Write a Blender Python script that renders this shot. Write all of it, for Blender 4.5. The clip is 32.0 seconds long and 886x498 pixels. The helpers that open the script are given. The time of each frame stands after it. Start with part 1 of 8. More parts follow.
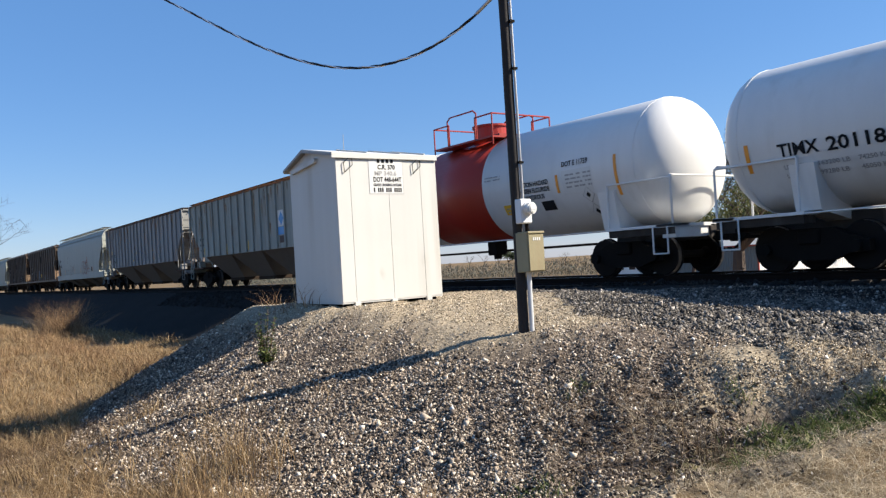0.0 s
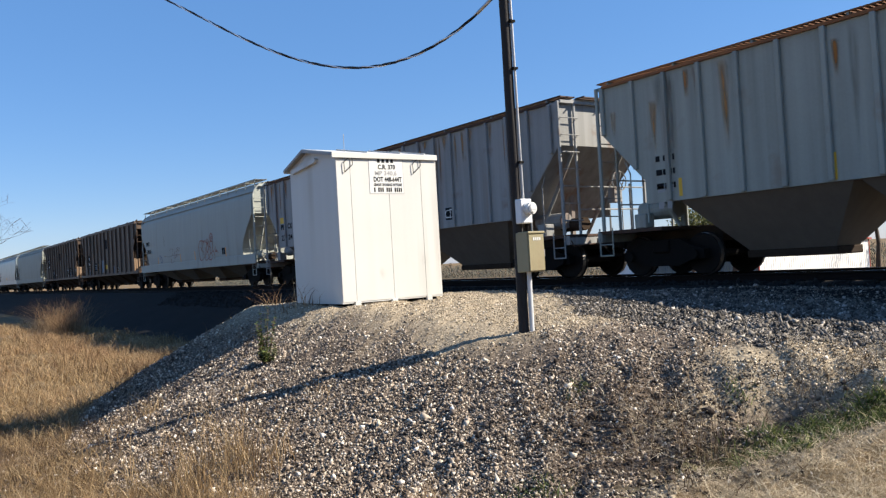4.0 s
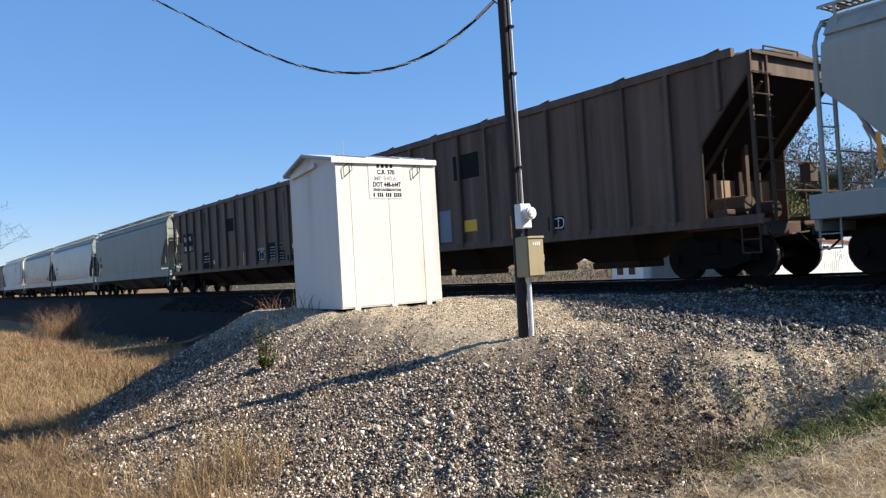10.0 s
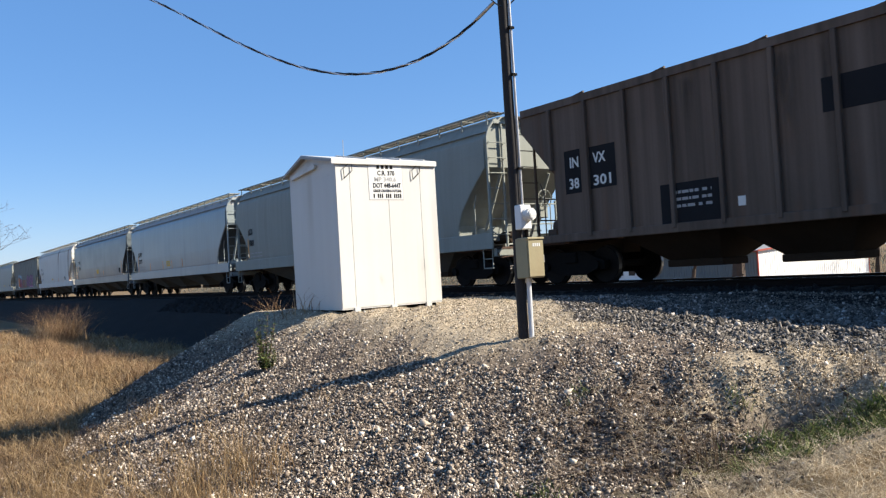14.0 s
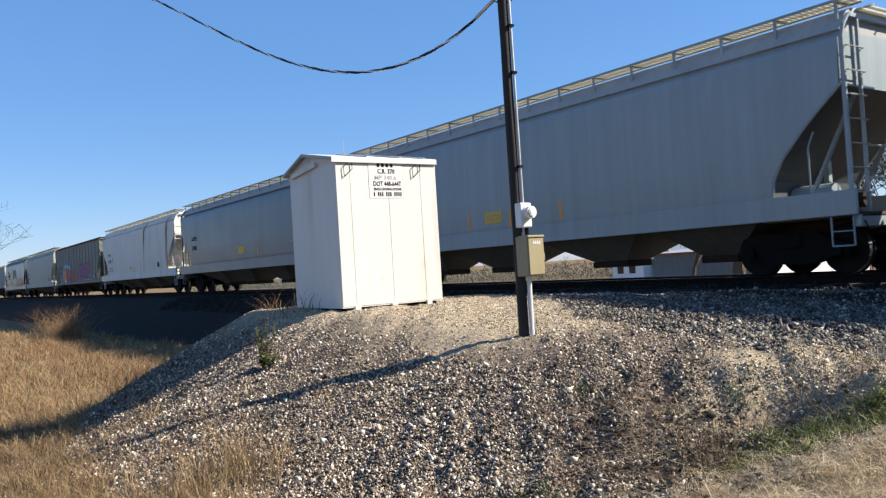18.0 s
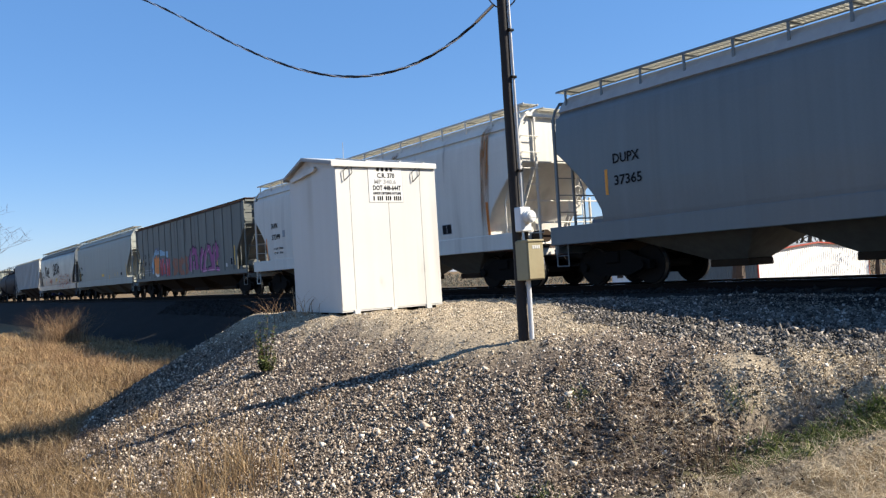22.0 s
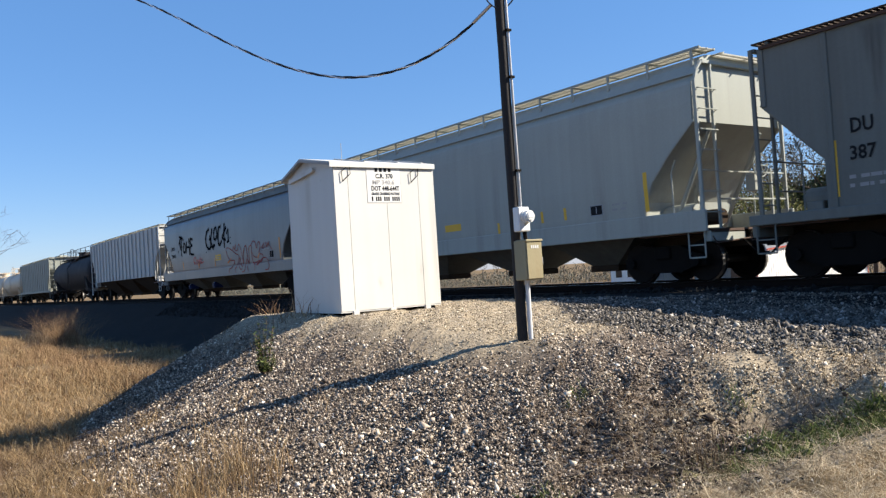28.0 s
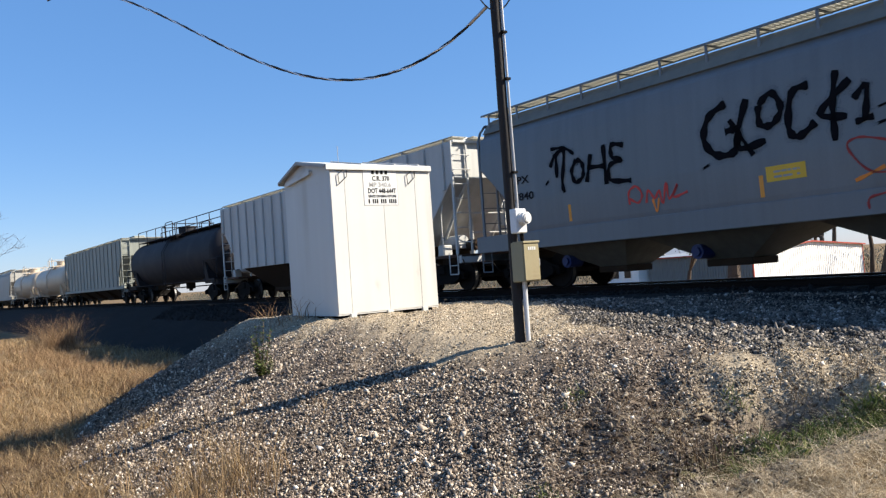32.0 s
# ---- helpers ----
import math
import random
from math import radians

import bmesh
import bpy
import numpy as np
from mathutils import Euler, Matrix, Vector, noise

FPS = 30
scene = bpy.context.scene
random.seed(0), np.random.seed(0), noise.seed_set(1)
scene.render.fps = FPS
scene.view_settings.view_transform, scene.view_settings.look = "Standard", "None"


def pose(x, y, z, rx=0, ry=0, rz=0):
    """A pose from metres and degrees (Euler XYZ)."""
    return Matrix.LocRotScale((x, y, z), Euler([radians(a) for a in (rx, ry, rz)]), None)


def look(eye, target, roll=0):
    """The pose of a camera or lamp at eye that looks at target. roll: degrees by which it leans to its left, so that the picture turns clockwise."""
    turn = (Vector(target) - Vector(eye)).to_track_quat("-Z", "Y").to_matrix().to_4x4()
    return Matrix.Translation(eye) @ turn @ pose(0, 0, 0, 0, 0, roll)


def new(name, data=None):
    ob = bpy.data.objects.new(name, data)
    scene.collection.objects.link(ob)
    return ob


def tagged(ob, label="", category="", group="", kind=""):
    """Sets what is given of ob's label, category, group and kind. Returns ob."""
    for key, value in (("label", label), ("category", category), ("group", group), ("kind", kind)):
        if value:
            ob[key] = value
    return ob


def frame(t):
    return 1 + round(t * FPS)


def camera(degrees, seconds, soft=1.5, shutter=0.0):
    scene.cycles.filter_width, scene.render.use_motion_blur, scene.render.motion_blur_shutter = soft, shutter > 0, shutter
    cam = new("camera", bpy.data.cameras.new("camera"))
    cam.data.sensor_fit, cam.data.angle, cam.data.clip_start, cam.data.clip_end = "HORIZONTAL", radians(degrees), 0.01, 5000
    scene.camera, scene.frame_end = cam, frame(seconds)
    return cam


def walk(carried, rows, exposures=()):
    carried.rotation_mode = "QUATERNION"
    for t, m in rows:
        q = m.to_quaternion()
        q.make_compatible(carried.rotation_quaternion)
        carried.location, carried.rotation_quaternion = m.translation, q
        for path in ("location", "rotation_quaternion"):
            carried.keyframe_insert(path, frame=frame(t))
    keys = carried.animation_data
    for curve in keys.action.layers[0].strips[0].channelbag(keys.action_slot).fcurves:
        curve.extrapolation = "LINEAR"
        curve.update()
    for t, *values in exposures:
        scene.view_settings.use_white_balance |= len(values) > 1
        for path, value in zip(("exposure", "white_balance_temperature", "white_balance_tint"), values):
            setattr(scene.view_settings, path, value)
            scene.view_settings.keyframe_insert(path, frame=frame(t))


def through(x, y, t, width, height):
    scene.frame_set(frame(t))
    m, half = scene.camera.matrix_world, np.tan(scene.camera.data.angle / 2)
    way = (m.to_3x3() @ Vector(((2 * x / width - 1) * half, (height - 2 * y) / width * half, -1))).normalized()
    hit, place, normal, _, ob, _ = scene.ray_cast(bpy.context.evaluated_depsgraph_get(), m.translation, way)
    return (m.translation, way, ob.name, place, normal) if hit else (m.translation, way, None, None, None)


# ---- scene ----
cam = camera(57.8, 32.0, soft=1.3, shutter=0.08)
EYE = (0.0, 0.0, 0.58)
PATH = [
    (0, pose(*EYE, 91.001, 3.396, 55.151)),
    (0.5, pose(*EYE, 90.902, 3.431, 55.170)),
    (1, pose(*EYE, 90.811, 3.384, 55.159)),
    (1.5, pose(*EYE, 90.913, 3.329, 55.165)),
    (2, pose(*EYE, 91.034, 3.347, 55.157)),
    (2.5, pose(*EYE, 90.940, 3.353, 55.165)),
    (3, pose(*EYE, 90.790, 3.340, 55.172)),
    (3.5, pose(*EYE, 90.913, 3.329, 55.165)),
    (5.5, pose(*EYE, 91.089, 3.368, 55.156)),
    (6, pose(*EYE, 91.185, 3.388, 55.143)),
    (6.5, pose(*EYE, 91.269, 3.297, 55.122)),
    (7, pose(*EYE, 91.020, 3.340, 55.151)),
    (7.5, pose(*EYE, 91.103, 3.372, 55.129)),
    (8, pose(*EYE, 91.184, 3.371, 55.129)),
    (8.5, pose(*EYE, 91.352, 3.338, 55.108)),
    (9, pose(*EYE, 91.217, 3.356, 55.128)),
    (9.5, pose(*EYE, 91.306, 3.379, 55.121)),
    (10, pose(*EYE, 91.347, 3.393, 55.127)),
    (10.5, pose(*EYE, 91.441, 3.343, 55.134)),
    (11, pose(*EYE, 91.368, 3.364, 55.148)),
    (11.5, pose(*EYE, 91.301, 3.418, 55.148)),
    (12, pose(*EYE, 91.368, 3.392, 55.141)),
    (12.5, pose(*EYE, 91.422, 3.389, 55.126)),
    (13, pose(*EYE, 91.395, 3.396, 55.147)),
    (13.5, pose(*EYE, 91.240, 3.414, 55.149)),
    (14, pose(*EYE, 91.422, 3.389, 55.126)),
    (14.5, pose(*EYE, 91.544, 3.394, 55.125)),
    (16.5, pose(*EYE, 91.479, 3.448, 55.153)),
    (17, pose(*EYE, 91.580, 3.466, 55.131)),
    (17.5, pose(*EYE, 91.385, 3.496, 55.158)),
    (18, pose(*EYE, 91.291, 3.514, 55.153)),
    (18.5, pose(*EYE, 91.369, 3.398, 55.147)),
    (19, pose(*EYE, 91.351, 3.499, 55.147)),
    (19.5, pose(*EYE, 91.352, 3.513, 55.153)),
    (20, pose(*EYE, 91.263, 3.499, 55.159)),
    (20.5, pose(*EYE, 91.453, 3.499, 55.146)),
    (21, pose(*EYE, 91.455, 3.538, 55.158)),
    (21.5, pose(*EYE, 91.467, 3.517, 55.146)),
    (22, pose(*EYE, 91.586, 3.465, 55.124)),
    (22.5, pose(*EYE, 91.455, 3.538, 55.158)),
    (23, pose(*EYE, 91.412, 3.510, 55.153)),
    (23.5, pose(*EYE, 91.533, 3.485, 55.131)),
    (24, pose(*EYE, 91.635, 3.476, 55.124)),
    (24.5, pose(*EYE, 91.508, 3.567, 55.132)),
    (25, pose(*EYE, 91.372, 3.577, 55.133)),
    (25.5, pose(*EYE, 91.582, 3.575, 55.108)),
    (27.5, pose(*EYE, 91.724, 3.724, 55.034)),
    (28, pose(*EYE, 91.602, 3.726, 55.035)),
    (28.5, pose(*EYE, 91.712, 3.707, 55.034)),
    (29, pose(*EYE, 91.724, 3.724, 55.034)),
    (29.5, pose(*EYE, 91.592, 3.806, 55.034)),
    (30, pose(*EYE, 91.456, 3.946, 55.008)),
    (30.5, pose(*EYE, 91.688, 3.960, 54.897)),
    (31, pose(*EYE, 91.741, 3.962, 54.877)),
    (31.5, pose(*EYE, 91.836, 3.995, 54.848)),
    (32, pose(*EYE, 91.733, 4.034, 54.830)),
]
walk(cam, PATH, [(0, 1.15), (3, 1.17), (5.5, 1.25), (7, 1.27), (32, 1.27)])

# ---- light ----
SUN = Vector((0.57, 0.82, 0.70)).normalized()
world = bpy.data.worlds.new("sky")
scene.world = world
world.use_nodes = True
wn = world.node_tree
sky = wn.nodes.new("ShaderNodeTexSky")
sky.sky_type, sky.sun_disc = "NISHITA", False
sky.sun_elevation = math.asin(SUN.z)
sky.sun_rotation = math.atan2(SUN.x, SUN.y)
sky.air_density, sky.dust_density, sky.ozone_density = 1.0, 0.12, 3.0
wn.nodes["Background"].inputs["Strength"].default_value = 0.067
rich = wn.nodes.new("ShaderNodeHueSaturation")
rich.inputs["Saturation"].default_value = 1.24
wn.links.new(sky.outputs[0], rich.inputs["Color"])
tint = wn.nodes.new("ShaderNodeVectorMath")
tint.operation = "MULTIPLY"
tint.inputs[1].default_value = (1.06, 1.0, 1.08)
wn.links.new(rich.outputs[0], tint.inputs[0])
even = wn.nodes.new("ShaderNodeMix")          # thin high haze evens the sky out
even.data_type = "RGBA"
even.inputs[0].default_value = 0.5
even.inputs[7].default_value = (1.08, 2.42, 5.05, 1.0)
wn.links.new(tint.outputs[0], even.inputs[6])
wn.links.new(even.outputs[2], wn.nodes["Background"].inputs["Color"])
sun = new("sun", bpy.data.lights.new("sun", "SUN"))
sun.data.energy, sun.data.angle, sun.data.color = 5.0, radians(0.5), (1.0, 0.91, 0.77)
sun.matrix_world = look(SUN * 60, (0, 0, 0))


# ---- materials ----
def mat(name, base, rough=0.6, metal=0.0, vary=0.25, scale=3.0, grain=40.0, bump=0.15, streak=None, stain=0.0, island=0.0, each=0.0, spec=0.4, runs=0.0):
    """A surface with two scales of variation; streak: (colour, amount) of runs down the face; stain: blotches of it; runs: fine vertical weathering."""
    m = bpy.data.materials.new(name)
    m.use_nodes = True
    nt = m.node_tree
    n, l = nt.nodes, nt.links
    b = n["Principled BSDF"]
    b.inputs["Roughness"].default_value, b.inputs["Metallic"].default_value = rough, metal
    b.inputs["Specular IOR Level"].default_value = spec
    tc = n.new("ShaderNodeTexCoord")

    def tex(sc, detail=4.0, squash=None):
        t = n.new("ShaderNodeTexNoise")
        t.inputs["Scale"].default_value, t.inputs["Detail"].default_value = sc, detail
        src = tc.outputs["Object"]
        if squash:
            mp = n.new("ShaderNodeMapping")
            mp.inputs["Scale"].default_value = squash
            l.new(src, mp.inputs["Vector"])
            src = mp.outputs["Vector"]
        l.new(src, t.inputs["Vector"])
        return t.outputs["Fac"]

    def math_(op, a, c, clamp=False):
        k = n.new("ShaderNodeMath")
        k.operation, k.use_clamp = op, clamp
        for i, v in enumerate((a, c)):
            if isinstance(v, (int, float)):
                k.inputs[i].default_value = v
            else:
                l.new(v, k.inputs[i])
        return k.outputs[0]

    big, small = tex(scale), tex(grain, 3.0)
    f = math_("ADD", math_("MULTIPLY", math_("SUBTRACT", big, 0.5), 1.6 * vary), math_("MULTIPLY", math_("SUBTRACT", small, 0.5), 1.2 * vary))
    if runs:
        f = math_("ADD", f, math_("MULTIPLY", math_("SUBTRACT", tex(1.0, 6.0, (5.0, 5.0, 0.10)), 0.5), 2.0 * runs))
        f = math_("ADD", f, math_("MULTIPLY", math_("SUBTRACT", tex(1.0, 4.0, (0.9, 0.9, 0.35)), 0.5), 1.2 * runs))
    if island:
        gi = n.new("ShaderNodeNewGeometry")
        f = math_("ADD", f, math_("MULTIPLY", math_("SUBTRACT", gi.outputs["Random Per Island"], 0.5), island))
    if each:
        oi = n.new("ShaderNodeObjectInfo")
        f = math_("ADD", f, math_("MULTIPLY", math_("SUBTRACT", oi.outputs["Random"], 0.5), each))
    f = math_("ADD", f, 1.0)
    vm = n.new("ShaderNodeVectorMath")
    vm.operation = "SCALE"
    vm.inputs[0].default_value = base[:3]
    l.new(f, vm.inputs["Scale"])
    col = vm.outputs["Vector"]
    if streak:
        c, amount = streak
        s = tex(1.0, 5.0, (2.2, 2.2, 0.12))
        patch = tex(0.35, 3.0)
        s = math_("MULTIPLY", math_("SUBTRACT", s, 0.55), 6.0, True)
        s = math_("MULTIPLY", s, math_("MULTIPLY", math_("SUBTRACT", patch, 0.40), 5.0, True))
        s = math_("MULTIPLY", s, amount)
        if stain:
            q = math_("MULTIPLY", math_("SUBTRACT", tex(1.3, 8.0), 0.60), 9.0, True)
            s = math_("MAXIMUM", s, math_("MULTIPLY", q, stain))
        mx = n.new("ShaderNodeMix")
        mx.data_type = "RGBA"
        l.new(s, mx.inputs[0])
        l.new(col, mx.inputs[6])
        mx.inputs[7].default_value = (*c[:3], 1)
        col = mx.outputs[2]
    l.new(col, b.inputs["Base Color"])
    rr = math_("ADD", math_("MULTIPLY", math_("SUBTRACT", big, 0.5), 0.25), rough, True)
    l.new(rr, b.inputs["Roughness"])
    if bump:
        bp = n.new("ShaderNodeBump")
        bp.inputs["Strength"].default_value, bp.inputs["Distance"].default_value = bump, 0.01
        l.new(small, bp.inputs["Height"])
        l.new(bp.outputs[0], b.inputs["Normal"])
    return m


RUST, DIRT = (0.17, 0.075, 0.035), (0.10, 0.085, 0.07)
M = {
    "shed_paint": mat("shed_paint", (0.53, 0.525, 0.50), 0.45, vary=0.05, scale=1.5, bump=0.05, streak=((0.30, 0.26, 0.20), 0.45), runs=0.06),
    "shed_roof": mat("shed_roof", (0.52, 0.515, 0.49), 0.5, vary=0.1, streak=(DIRT, 0.3)),
    "sign_white": mat("sign_white", (0.60, 0.60, 0.58), 0.4, vary=0.03, bump=0),
    "black_paint": mat("black_paint", (0.02, 0.02, 0.022), 0.9, vary=0.2, bump=0, spec=0.05),
    "grey_paint": mat("grey_paint", (0.30, 0.30, 0.30), 0.6, vary=0.2, bump=0),
    "pole_wood": mat("pole_wood", (0.020, 0.017, 0.016), 0.8, vary=0.6, scale=4, grain=60, bump=0.4),
    "steel": mat("steel", (0.55, 0.56, 0.57), 0.35, 0.9, vary=0.15),
    "conduit": mat("conduit", (0.62, 0.63, 0.64), 0.45, 0.2, vary=0.12),
    "box_tan": mat("box_tan", (0.27, 0.235, 0.135), 0.5, vary=0.12, streak=(RUST, 0.3)),
    "cable_dark": mat("cable_dark", (0.015, 0.015, 0.016), 0.35, vary=0.1, bump=0),
    "cable_bare": mat("cable_bare", (0.75, 0.76, 0.78), 0.3, 0.9, vary=0.1, bump=0),
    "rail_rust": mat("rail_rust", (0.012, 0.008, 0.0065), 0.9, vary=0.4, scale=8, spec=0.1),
    "rail_head": mat("rail_head", (0.5, 0.5, 0.5), 0.25, 1.0, vary=0.1),
    "tie_wood": mat("tie_wood", (0.028, 0.022, 0.018), 0.9, vary=0.5, scale=5, each=0.5, bump=0.5),
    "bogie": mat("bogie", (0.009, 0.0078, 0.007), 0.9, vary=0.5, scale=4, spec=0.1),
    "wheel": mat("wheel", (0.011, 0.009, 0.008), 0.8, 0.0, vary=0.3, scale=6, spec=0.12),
    "tread": mat("tread", (0.20, 0.19, 0.18), 0.45, 0.9, vary=0.2),
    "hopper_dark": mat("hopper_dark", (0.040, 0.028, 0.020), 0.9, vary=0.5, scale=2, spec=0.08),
    # brown hoppers' slope sheets, coloured near black to look shaded
    "brown_slope_shade": mat("brown_slope_shade", (0.016, 0.013, 0.012), 0.95, vary=0.5, scale=2, spec=0.04),
    "orange": mat("orange", (0.75, 0.30, 0.04), 0.5, vary=0.15, bump=0, streak=(DIRT, 0.4)),
    "yellow": mat("yellow", (0.68, 0.40, 0.03), 0.5, vary=0.1, bump=0),
    "tank_red": mat("tank_red", (0.31, 0.026, 0.015), 0.4, vary=0.12, scale=1.0, streak=((0.15, 0.02, 0.015), 0.5)),
    "tank_white": mat("tank_white", (0.64, 0.635, 0.62), 0.4, vary=0.06, scale=0.8, bump=0.04, streak=((0.35, 0.32, 0.28), 0.3), runs=0.05),
    "tank_black": mat("tank_black", (0.012, 0.011, 0.015), 0.75, vary=0.3, scale=1.0, streak=((0.08, 0.07, 0.06), 0.4)),
    "tank_tan": mat("tank_tan", (0.50, 0.41, 0.30), 0.5, vary=0.12, streak=(DIRT, 0.4)),
    "tank_frame": mat("tank_frame", (0.040, 0.034, 0.030), 0.8, vary=0.5, scale=3, streak=((0.12, 0.11, 0.10), 0.5), spec=0.15),
    "grate_dark": mat("grate_dark", (0.12, 0.115, 0.105), 0.7, 0.0, vary=0.3, spec=0.2),
    "deck_rust": mat("deck_rust", (0.06, 0.030, 0.018), 0.8, vary=0.5, scale=3),
    "blue_decal": mat("blue_decal", (0.05, 0.25, 0.55), 0.4, vary=0.1, bump=0),
    "cap_blue": mat("cap_blue", (0.010, 0.028, 0.12), 0.5, vary=0.3),
    "spray_brick": mat("spray_brick", (0.28, 0.085, 0.055), 0.7, vary=0.4, bump=0),
    "riser_grey": mat("riser_grey", (0.42, 0.42, 0.42), 0.5, 0.3, vary=0.2),
    "spray_black": mat("spray_black", (0.008, 0.008, 0.010), 0.95, vary=0.2, bump=0, spec=0.03),
    "spray_red": mat("spray_red", (0.55, 0.05, 0.04), 0.6, vary=0.2, bump=0),
    "spray_wine": mat("spray_wine", (0.30, 0.035, 0.03), 0.7, vary=0.3, bump=0),
    "spray_plum": mat("spray_plum", (0.045, 0.012, 0.045), 0.7, vary=0.3, bump=0),
    "spray_orange": mat("spray_orange", (0.75, 0.22, 0.03), 0.6, vary=0.2, bump=0),
    "spray_purple": mat("spray_purple", (0.27, 0.045, 0.19), 0.6, vary=0.2, bump=0),
    "spray_blue": mat("spray_blue", (0.05, 0.08, 0.2), 0.6, vary=0.2, bump=0),
    "spray_pink": mat("spray_pink", (0.60, 0.30, 0.45), 0.6, vary=0.2, bump=0),
    "spray_rust": mat("spray_rust", (0.28, 0.10, 0.05), 0.6, vary=0.3, bump=0),
    "spray_sky": mat("spray_sky", (0.25, 0.42, 0.55), 0.6, vary=0.2, bump=0),
    "rust_run": mat("rust_run", (0.22, 0.085, 0.03), 0.8, vary=0.5, scale=2, bump=0),
    "meter": mat("meter", (0.62, 0.62, 0.60), 0.15, vary=0.1, bump=0, spec=0.6),
    "sign_grey": mat("sign_grey", (0.60, 0.60, 0.58), 0.5, vary=0.1, bump=0),
    "brown_decal": mat("brown_decal", (0.09, 0.06, 0.05), 0.7, vary=0.3, bump=0),
    "light_decal": mat("light_decal", (0.26, 0.28, 0.30), 0.6, vary=0.2, bump=0),
    "blue_grey_decal": mat("blue_grey_decal", (0.16, 0.20, 0.25), 0.6, vary=0.2, bump=0),
    "grate": mat("grate", (0.60, 0.58, 0.51), 0.7, 0.0, vary=0.2),
}


def car_paint(name, base, rust=0.3, stain=0.0, rough=0.5, runs=0.16):
    return mat(name, base, rough, runs=runs, vary=0.12, scale=0.7, grain=25, bump=0.05, streak=(RUST, rust) if stain else ((0.13, 0.11, 0.09), rust), stain=stain, spec=0.08 if rough > 0.4 else 0.4)


def thin_paint(name, base, cover, squash, scale=2.0):
    """Paint or rust so thin that the surface under it shows in places."""
    m = mat(name, base, 0.75, vary=0.4, scale=2, bump=0)
    n, l = m.node_tree.nodes, m.node_tree.links
    tc, mp, t = n.new("ShaderNodeTexCoord"), n.new("ShaderNodeMapping"), n.new("ShaderNodeTexNoise")
    mp.inputs["Scale"].default_value = squash
    t.inputs["Scale"].default_value, t.inputs["Detail"].default_value = scale, 8.0
    r = n.new("ShaderNodeMapRange")
    r.inputs["From Min"].default_value, r.inputs["From Max"].default_value = 0.62 - 0.35 * cover, 0.92 - 0.35 * cover
    l.new(tc.outputs["Object"], mp.inputs["Vector"])
    l.new(mp.outputs["Vector"], t.inputs["Vector"])
    l.new(t.outputs["Fac"], r.inputs[0])
    l.new(r.outputs[0], n["Principled BSDF"].inputs["Alpha"])
    return m


def soft_paint(name, base, strength):
    """Stain or spray that fades out towards the edges of its stroke."""
    m = mat(name, base, 0.8, vary=0.4, scale=2, bump=0, spec=0.05)
    n, l = m.node_tree.nodes, m.node_tree.links
    a, tc, mp, t, k = (n.new("ShaderNode" + x) for x in ("Attribute", "TexCoord", "Mapping", "TexNoise", "Math"))
    a.attribute_name = "fade"
    mp.inputs["Scale"].default_value = (6, 6, 0.5)
    t.inputs["Scale"].default_value, t.inputs["Detail"].default_value = 2.0, 6.0
    r = n.new("ShaderNodeMapRange")
    r.inputs["From Min"].default_value, r.inputs["From Max"].default_value = 0.25, 0.6
    r.inputs["To Max"].default_value = strength
    k.operation = "MULTIPLY"
    l.new(tc.outputs["Object"], mp.inputs["Vector"])
    l.new(mp.outputs["Vector"], t.inputs["Vector"])
    l.new(t.outputs["Fac"], r.inputs[0])
    l.new(r.outputs[0], k.inputs[0])
    l.new(a.outputs["Fac"], k.inputs[1])
    l.new(k.outputs[0], n["Principled BSDF"].inputs["Alpha"])
    return m


M["rust_soft"] = soft_paint("rust_soft", (0.36, 0.155, 0.045), 0.9)
M["rust_pale"] = soft_paint("rust_pale", (0.40, 0.21, 0.075), 0.75)
M["grime_soft"] = soft_paint("grime_soft", (0.09, 0.075, 0.06), 0.32)
M["spray_mist"] = thin_paint("spray_mist", (0.02, 0.02, 0.024), 0.30, (9, 9, 9), 9.0)
M["spray_haze"] = thin_paint("spray_haze", (0.30, 0.08, 0.20), 0.30, (9, 9, 9), 7.0)
M["chalk_red"] = thin_paint("chalk_red", (0.40, 0.12, 0.08), 0.6, (6, 6, 6), 3.0)

